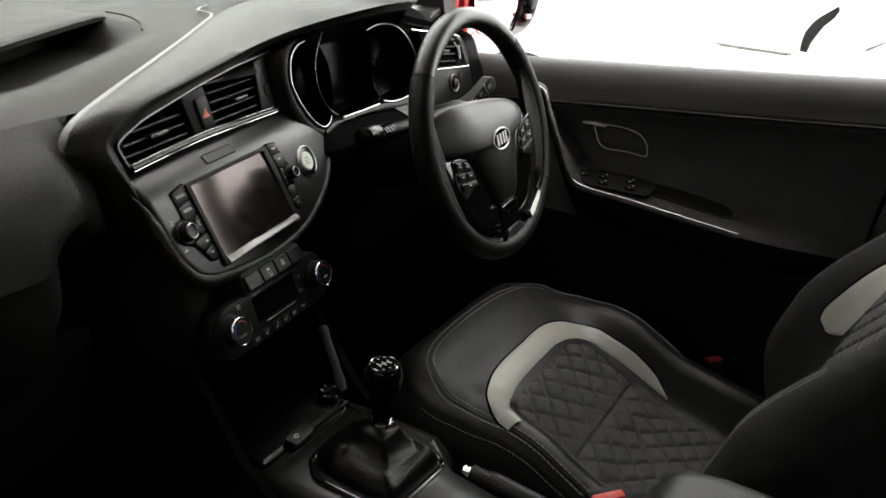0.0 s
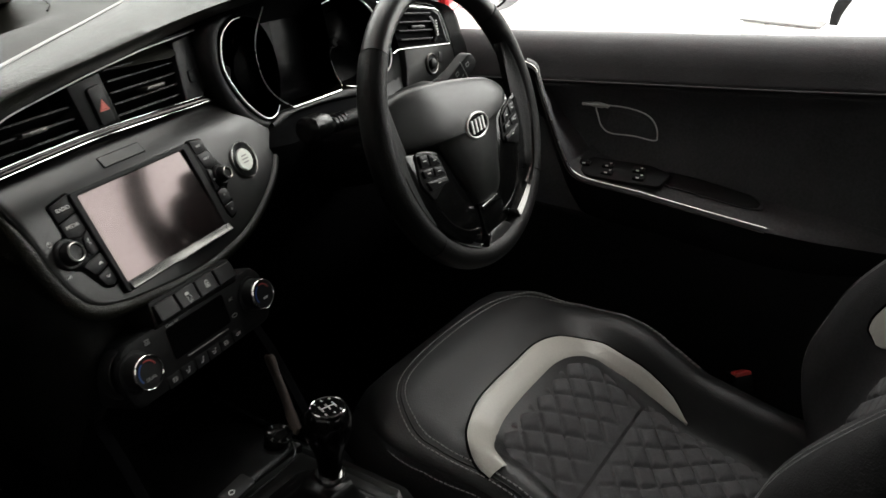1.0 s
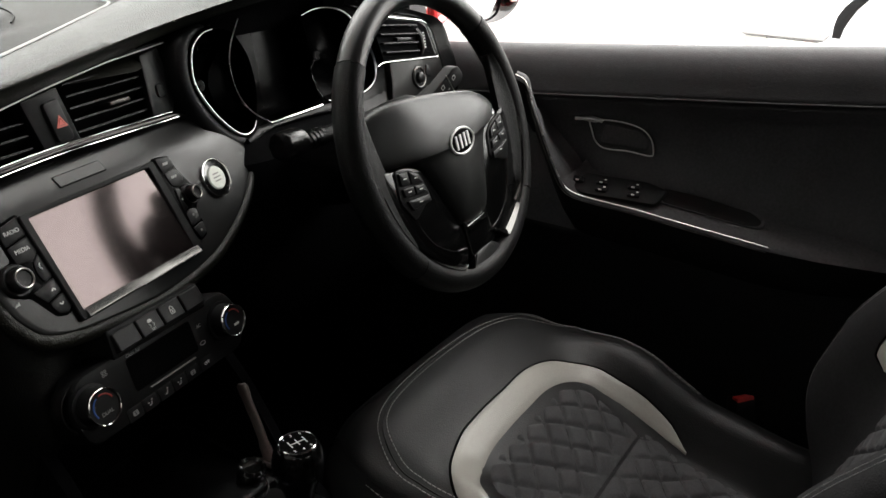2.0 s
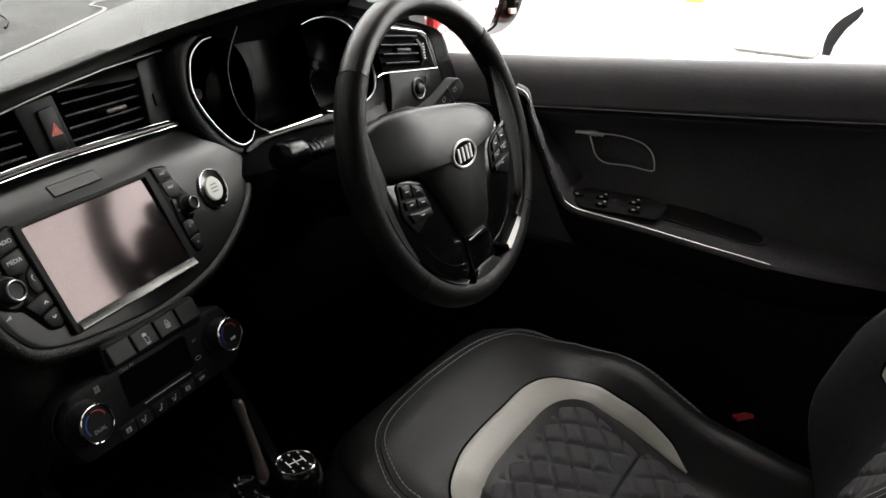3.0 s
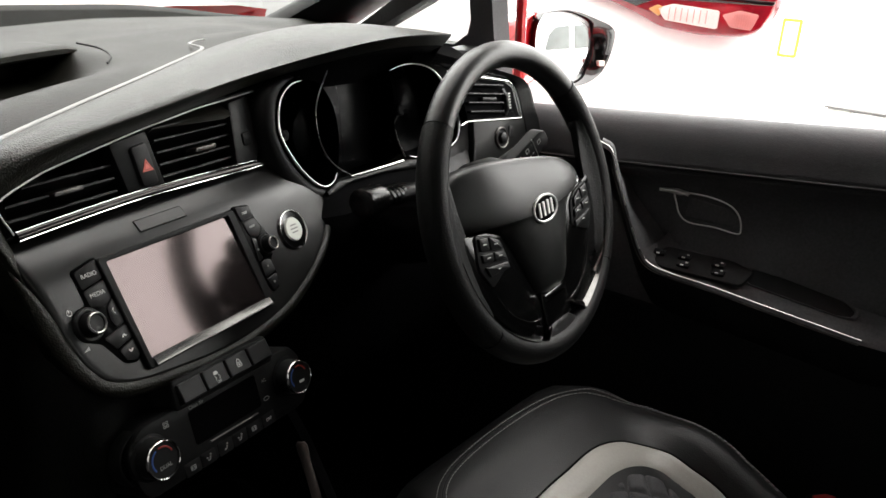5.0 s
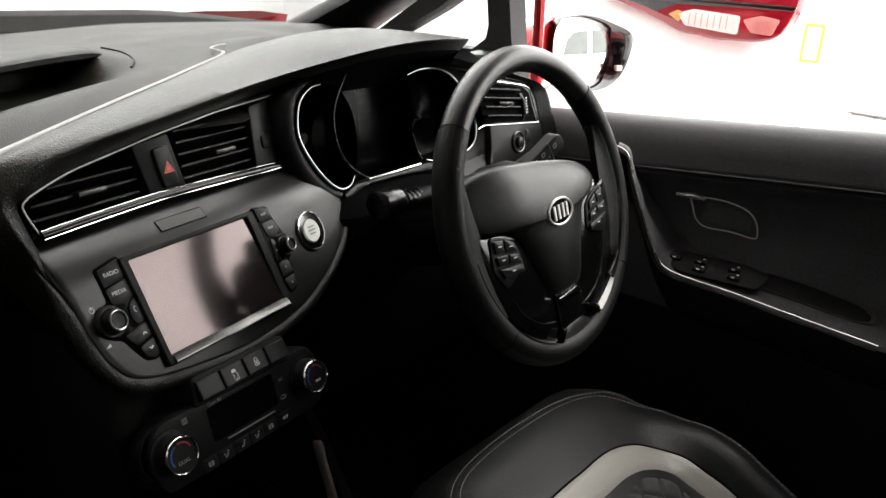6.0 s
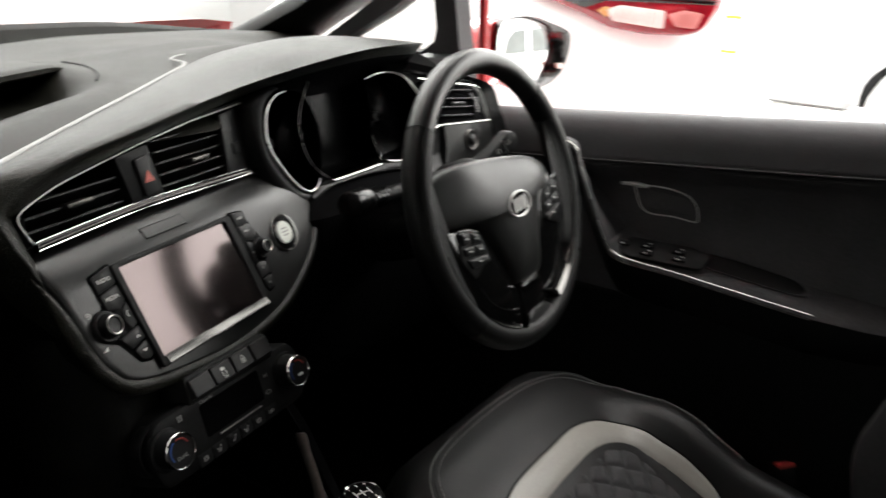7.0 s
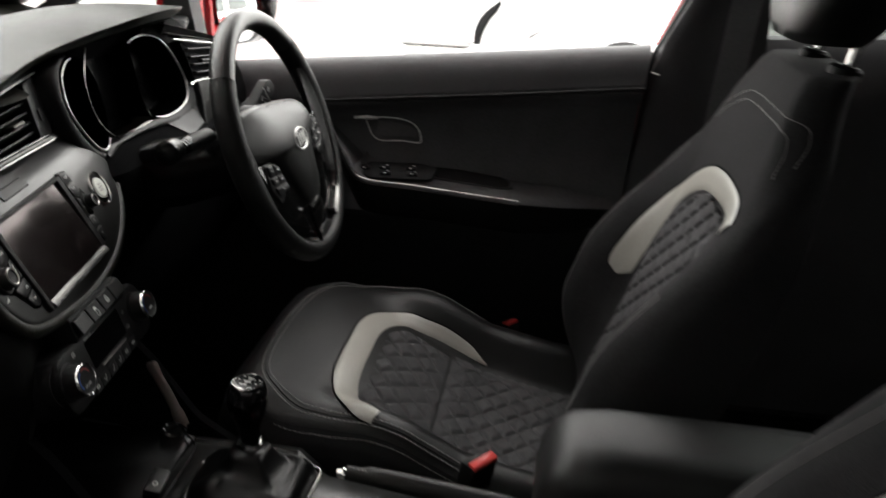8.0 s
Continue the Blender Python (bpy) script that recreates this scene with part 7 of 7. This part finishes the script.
loft(bm, [[MM @ Vector((*p, w)) for p in q] for q, w in ((mo, -0.008), (mo, 0.004), ([p.lerp(r, 0.12) for p, r in zip(mo, mg)], 0.009), ([p.lerp(r, 0.55) for p, r in zip(mo, mg)], 0.006), ([p.lerp(r, 0.97) for p, r in zip(mo, mg)], -0.006), (mg, -0.016))], caps=False)
part("surround", bm, PIANO, mir, "gloss black mirror surround", sharp=60)
bm = bmesh.new()
mid_g = Vector((-0.006, -0.034))
rows = []
for f in (1.0, 0.85, 0.7, 0.55, 0.4, 0.25, 0.1, 0.01):
    rows.append([MM @ Vector((*(mid_g + (p - mid_g) * f), -0.010 - ((p - mid_g) * f).length_squared / 2.0)) for p in mg])
loft(bm, rows)
part("mirror_glass", bm, MIRROR, mir, "slightly domed mirror glass", sharp=80)
bm = bmesh.new()
loops = [[MM @ Vector((*(p * f), w)) for p in mo] for f, w in ((0.985, -0.007), (1.015, -0.012), (1.02, -0.035), (1.0, -0.065), (0.9, -0.085), (0.65, -0.105), (0.2, -0.115))]
loft(bm, loops, caps=False)
part("shell", bm, PAINT, mir, "red painted mirror shell")
bm = bmesh.new()
tube(bm, [(0.74, 0.285, 0.985), (0.80, 0.295, 0.995), (0.86, 0.295, 1.02)], [0.03, 0.026, 0.022], 12, flat=0.6, up=(0, 0, 1))
part("foot", bm, PAINT, mir)
bm = bmesh.new()
slab(bm, rounded([(-0.165, -0.050), (-0.155, 0.004), (-0.068, 0.024), (-0.078, 0.000), (-0.078, -0.055)], 0.006), -0.07, -0.004, MM, 0.008)
part("inner_cover", bm, PAINT, mir, "red cover on the inner side of the shell")
bm = bmesh.new()
slab(bm, box2(0.066, -0.066, 0.080, -0.056, 0.002), 0.002, 0.0092, MM, 0.001)
part("white_mark", bm, CLEAR_LENS, mir)

# ---- belts, rear seat and the rest of the cabin ----
belt = thing("seat_belt", (0.69, -0.63, 0.6), "dark grey webbing seat belt on the centre pillar", "seat belt")
bm = bmesh.new()
rows = []
for f in np.linspace(0, 1, 12):
    p = Vector((0.690, -0.640, 0.62)).lerp(Vector((0.640, -0.673, 1.24)), f)
    rows.append([p + Vector((0.001 * k, 0.024 - 0.012 * k, 0)) for k in range(5)])
sheet(bm, rows)
sheet(bm, [[q + Vector((-0.0015, 0, 0)) for q in r] for r in rows])
part("webbing", bm, WEBBING, belt)
bm = bmesh.new()
slab(bm, box2(-0.035, -0.02, 0.035, 0.03, 0.01), -0.006, 0.012, plane((0.640, -0.673, 1.245), (0, -1, 0), (-0.25, 0, 1)), 0.004)
part("loop", bm, PLASTIC, belt)
bm = bmesh.new()
tube(bm, [(0.698, -0.538, 1.000), (0.697, -0.552, 0.997)], 0.0016, 6)
part("pillar_clip", bm, STEEL, belt)

bench = thing("rear_bench", (0, -1.5, 0.3), "black cloth rear bench seat", "car seat")
bm = bmesh.new()
rows = []
for y, z in ((-1.05, 0.262), (-1.04, 0.50), (-1.10, 0.545), (-1.35, 0.52), (-1.52, 0.52), (-1.58, 0.60), (-1.66, 0.80), (-1.74, 1.00), (-1.80, 1.03), (-1.86, 0.98), (-1.86, 0.5)):
    rows.append([Vector((x, y, z - 0.02 * abs(x) ** 2)) for x in np.linspace(-0.64, 0.64, 17)])
sheet(bm, rows)
part("upholstery", bm, SEAT_CLOTH, bench, sharp=60)
for s, side in ((1, "right"), (-1, "left")):
    rd = thing("rear_door", (s * 0.72, -1.2, 0.35), "charcoal rear door trim with pale belt pad", "car door", "rear doors")
    bm = bmesh.new()
    rows = []
    for y in np.linspace(-0.70, -1.75, 14):
        b = 1.060 - 0.06 * (y + 0.7)
        rows.append([Vector((s * x, y, z)) for x, z in ((0.79, b - 0.02), (0.77, b + 0.002), (0.735, b), (0.715, b - 0.03), (0.712, b - 0.12), (0.72, 0.8), (0.71, 0.6), (0.72, 0.36))])
    sheet(bm, rows)
    part("trim", bm, DOOR_SKIN, rd)
    bm = bmesh.new()
    slab(bm, [(-0.70, 1.04), (-1.75, 1.10), (-1.75, 0.36), (-0.70, 0.36)], 0.80, 0.83, YZ if s > 0 else Matrix.Scale(-1, 4, (1, 0, 0)) @ YZ)
    part("outer_skin", bm, PAINT, rd)
    bm = bmesh.new()
    sheet(bm, [[Vector((s * (0.775 - 0.28 * (z - 1.05)), y, z)) for z in (1.05, 1.15, 1.25, 1.38)] for y in (-0.70, -1.0, -1.4, -1.80)])
    rg = structure("window_rear_" + side, bm, TINTED, "lightly tinted rear door glass", "window")
    rg.visible_shadow = False
    bm = bmesh.new()
    tube(bm, [(s * 0.76, -1.75, 1.06), (s * 0.70, -1.95, 1.22), (s * 0.60, -2.05, 1.38)], 0.07, 10)
    structure("pillar_c_" + side, bm, PLASTIC, "black rear pillar trim", "pillar")
bm = bmesh.new()
block(bm, -0.78, 0.78, -2.2, -2.1, 0.2, 0.98, 0.01)
structure("tailgate_lining", bm, PLASTIC, "black lining behind the rear seat", "panel")

# ---- white cars beyond the window ----
near_car = thing("parked_white_car", (3.4, 1.6, 0.0), "white parked car with a long red tail lamp", "car")
NC = plane((2.62, 0.62, 0.0), (-0.10, -1, 0), (0, 0, 1))
bm = bmesh.new()
rows = []
side = [(0.22, 2.70), (0.45, 2.64), (0.75, 2.61), (0.98, 2.63), (1.06, 2.68), (1.25, 2.80), (1.44, 2.95), (1.48, 3.4), (1.44, 3.85), (1.06, 4.12), (0.45, 4.16), (0.22, 4.10)]
for y, fx, fz in ((0.44, 0.80, 0.96), (0.48, 0.92, 0.99), (0.62, 0.98, 1.0), (1.2, 1.0, 1.0), (2.6, 1.0, 1.0), (3.2, 0.98, 0.86), (4.3, 0.9, 0.62), (4.4, 0.8, 0.55)):
    rows.append([Vector((3.4 + (x - 3.4) * fx, y + 0.55 * max(0, x - 2.62), max(0.22, z * fz if z > 0.9 else z * min(1, fz + 0.15)))) for z, x in side])
loft(bm, rows)
part("body", bm, WHITE_PAINT, near_car, "white painted body", sharp=50)
for y in (1.0, 3.6):
    bm = bmesh.new()
    wmx = plane((2.64, y, 0.32), (0, -1, 0), (0, 0, 1))
    lathe(bm, [(0.31, -0.20), (0.32, -0.10), (0.32, -0.01), (0.29, 0.012), (0.215, 0.012), (0.21, -0.02)], wmx, 48)
    tyre = part("tyre", bm, RUBBER, near_car)
    bm = bmesh.new()
    lathe(bm, [(0.21, -0.05), (0.208, 0.008), (0.195, 0.008), (0.18, -0.03), (0.0005, -0.03)], wmx, 40)
    for k in range(10):
        a = 2 * math.pi * k / 10
        bar(bm, shifted(wmx, 0, 0, -0.03), 0, 0, 0.19 * math.cos(a), 0.19 * math.sin(a), 0.035, 0.018)
    part("alloy", bm, STEEL, tyre)
LP = plane((2.600, 0.62, 1.0), (-0.02, -1, 0.0), (0.03, 0, 1))
bm = bmesh.new()
lamp_o = rounded([(-0.62, 0.10), (-0.49, 0.045), (-0.30, -0.010), (-0.20, -0.048), (-0.05, -0.060), (0.10, -0.052), (0.165, -0.030), (0.205, 0.055), (0.21, 0.16), (-0.2, 0.18), (-0.45, 0.15)], 0.03)
slab(bm, lamp_o, -0.06, 0.006, LP, 0.01)
lampp = part("tail_lamp", bm, RED_LENS, near_car, "red wrap-around tail lamp lens")
for u0, u1, nm in ((-0.215, 0.020, "reverse_lens"), (0.030, 0.160, "outer_lens")):
    bm = bmesh.new()
    slab(bm, rounded([(u0, 0.018), (u0 + 0.035, -0.022), (u1 - 0.02 * (u1 > 0.1), -0.034 if u1 < 0.1 else -0.025), (u1, 0.030), (u0 + 0.06, 0.038)], 0.01), 0.0, 0.012, LP, 0.003)
    lens = part(nm, bm, CLEAR_LENS if u0 < 0 else PINK_RIB, lampp, "pale ribbed lamp lens")
    bm = bmesh.new()
    for k in range(7):
        u = u0 + 0.05 + k * (u1 - u0 - 0.07) / 7
        bar(bm, shifted(LP, 0, 0, 0.0115), u, -0.02, u, 0.026, 0.002, 0.0012)
    part("ribs", bm, PINK_RIB, lens)

bm = bmesh.new()
slab(bm, rounded([(-0.250, 0.012), (-0.205, -0.012), (-0.190, 0.022), (-0.215, 0.030)], 0.006), 0.0, 0.012, LP, 0.002)
part("indicator_lens", bm, AMBER, lampp, "amber indicator corner")
bm = bmesh.new()
slab(bm, rounded([(-0.50, 0.062), (-0.30, 0.018), (-0.22, 0.050), (0.20, 0.062), (0.205, 0.078), (-0.30, 0.075)], 0.008), 0.0, 0.0085, LP, 0.002)
part("dark_band", bm, PIANO, lampp, "dark band across the lamp")

# white car behind, seen in the door mirror
back_car = thing("parked_white_car", (2.6, -4.6, 0.0), "white parked car with two dark side windows", "car")
bm = bmesh.new()
loops = []
for x, f, low in ((0.75, 0.55, 0.30), (0.85, 0.62, 0.24), (1.35, 0.70, 0.22), (1.75, 1.0, 0.22), (2.6, 1.04, 0.22), (3.4, 1.0, 0.22), (4.3, 0.72, 0.22), (4.8, 0.60, 0.26), (4.9, 0.5, 0.32)):
    loops.append([Vector((x, y, z)) for y, z in ((-3.72, low), (-3.66, 0.6), (-3.68, min(0.9, 0.92 * f + 0.25)), (-3.80, 1.44 * f), (-4.6, 1.48 * f), (-5.4, 1.44 * f), (-5.5, 0.6), (-5.45, low))])
loft(bm, loops)
part("body", bm, WHITE_PAINT, back_car, "white painted body", sharp=50)
BC = plane((2.5, -3.675, 0.93), (-1, 0, 0), (0, -0.19, 1))
for pts in ([(0.08, 0.02), (0.72, 0.02), (0.62, 0.30), (0.45, 0.42), (0.08, 0.44)], [(-0.75, 0.02), (-0.06, 0.02), (-0.06, 0.44), (-0.5, 0.42), (-0.68, 0.28)]):
    bm = bmesh.new()
    slab(bm, rounded(pts[::-1] if pts[0][0] < 0 else pts, 0.03), -0.02, 0.012, BC, 0.004)
    part("side_window", bm, GREY_GLASS, back_car, "grey side window")
for x in (1.45, 4.0):
    bm = bmesh.new()
    lathe(bm, [(0.30, -0.2), (0.32, -0.1), (0.32, 0.0), (0.29, 0.015), (0.21, 0.015), (0.2, -0.02), (0.0005, -0.02)], plane((x, -3.66, 0.32), (-1, 0, 0), (0, 0, 1)), 40)
    part("tyre", bm, RUBBER, back_car)

far_car = thing("parked_white_car", (6.5, -1.0, 0.0), "white parked car with dark front crescent and grey lamp edge", "car")
FC = plane((5.6, 0.0, 0.0), (0, -1, 0), (0, 0, 1))
bm = bmesh.new()
loops = []
for w, f in ((-1.75, 0.94), (-1.6, 1.0), (-0.2, 1.0), (-0.08, 0.99), (-0.02, 0.96), (0.0, 0.92)):
    loops.append([FC @ Vector((1.65 + (u - 1.65) * f, 0.62 + (v - 0.62) * f, w)) for u, v in rounded([(-0.42, 0.26), (3.55, 0.24), (3.6, 0.62), (3.3, 0.95), (2.3, 1.02), (1.75, 1.42), (0.9, 1.44), (0.25, 1.05), (-0.38, 0.92), (-0.46, 0.60)], 0.15)])
loft(bm, loops)
part("body", bm, WHITE_PAINT, far_car, "white painted body", sharp=50)
bm = bmesh.new()
cres = [(-0.277, 0.347), (-0.278, 0.42), (-0.267, 0.484), (-0.235, 0.545), (-0.198, 0.589), (-0.095, 0.674), (-0.085, 0.640), (-0.106, 0.594), (-0.160, 0.530), (-0.191, 0.468), (-0.215, 0.41), (-0.226, 0.347)]
slab(bm, cres, -0.06, 0.012, FC, 0.004)
part("dark_crescent", bm, PLASTIC, far_car, "dark crescent of the front opening")
bm = bmesh.new()
tube(bm, curve([(-0.03, 0.412, 0.026), (0.04, 0.402, 0.028), (0.11, 0.410, 0.028), (0.165, 0.440, 0.028), (0.30, 0.527, 0.028), (0.425, 0.632, 0.026)], 5), [0.003] * 10 + [0.006] * 3 + [0.017, 0.018, 0.016, 0.013, 0.011] + [0.008] * 6 + [0.005] * 2, 8, m=FC, flat=0.6, up=(0, 0, 1))
part("lamp_edge", bm, GREY_PART, far_car, "grey lamp edge")
for c0 in (0.84, 2.77):
    bm = bmesh.new()
    fm = shifted(FC, c0, 0.103, 0.06)
    lathe(bm, [(0.31, -0.22), (0.325, -0.14), (0.325, -0.02), (0.30, 0.0), (0.225, 0.0), (0.22, -0.03)], fm, 48)
    tyre = part("tyre", bm, RUBBER, far_car)
    bm = bmesh.new()
    lathe(bm, [(0.22, -0.05), (0.218, -0.002), (0.20, -0.002), (0.19, -0.03), (0.0005, -0.03)], fm, 40)
    part("alloy", bm, WHITE_PAINT, tyre, "pale alloy wheel")
sign = thing("floor_sign", (6.2, 1.3, 0.0), "small yellow framed sign on a white post", "sign")
SG = plane((6.2, 1.315, 0.0), (0.1, -1, 0), (0, 0, 1))
bm = bmesh.new()
ring(bm, box2(-0.070, 0.54, 0.070, 0.82, 0.02), box2(-0.049, 0.562, 0.049, 0.798, 0.01), -0.012, 0.012, SG, 0.003)
part("frame", bm, YELLOW, sign, "yellow frame")
bm = bmesh.new()
slab(bm, box2(-0.050, 0.561, 0.050, 0.799, 0.01), -0.004, 0.004, SG)
part("panel", bm, WHITE_PAINT, sign, "white panel")
bm = bmesh.new()
tube(bm, [(6.2, 1.315, 0.02), (6.2, 1.315, 0.55)], 0.012, 10)
part("post", bm, WHITE_PAINT, sign, "white post")
bm = bmesh.new()
block(bm, 6.08, 6.32, 1.18, 1.44, 0.0, 0.03, 0.01)
part("foot", bm, WHITE_PAINT, sign, "white foot plate")
kerb = thing("floor_box", (5.1, 0.5, 0.0), "low pale grey box with a dark lid edge on the floor", "box")
bm = bmesh.new()
block(bm, 5.0, 5.22, 0.26, 0.70, 0.0, 0.40, 0.02)
part("body", bm, WALL_PAINT, kerb)
bm = bmesh.new()
block(bm, 4.985, 5.23, 0.24, 0.715, 0.404, 0.414, 0.003)
part("lid_edge", bm, LID_GREY, kerb)
# Grey piece that makes the left part of the box face darker.
bm = bmesh.new()
slab(bm, rounded([(-0.695, 0.302), (-0.535, 0.316), (-0.560, 0.400), (-0.695, 0.402)], 0.006), 0.0, 0.012, plane((5.0, 0, 0), (0, -1, 0), (0, 0, 1)), 0.002)
part("grey_patch", bm, PALE_GREY, kerb, "grey piece over the darker left part of the box face")
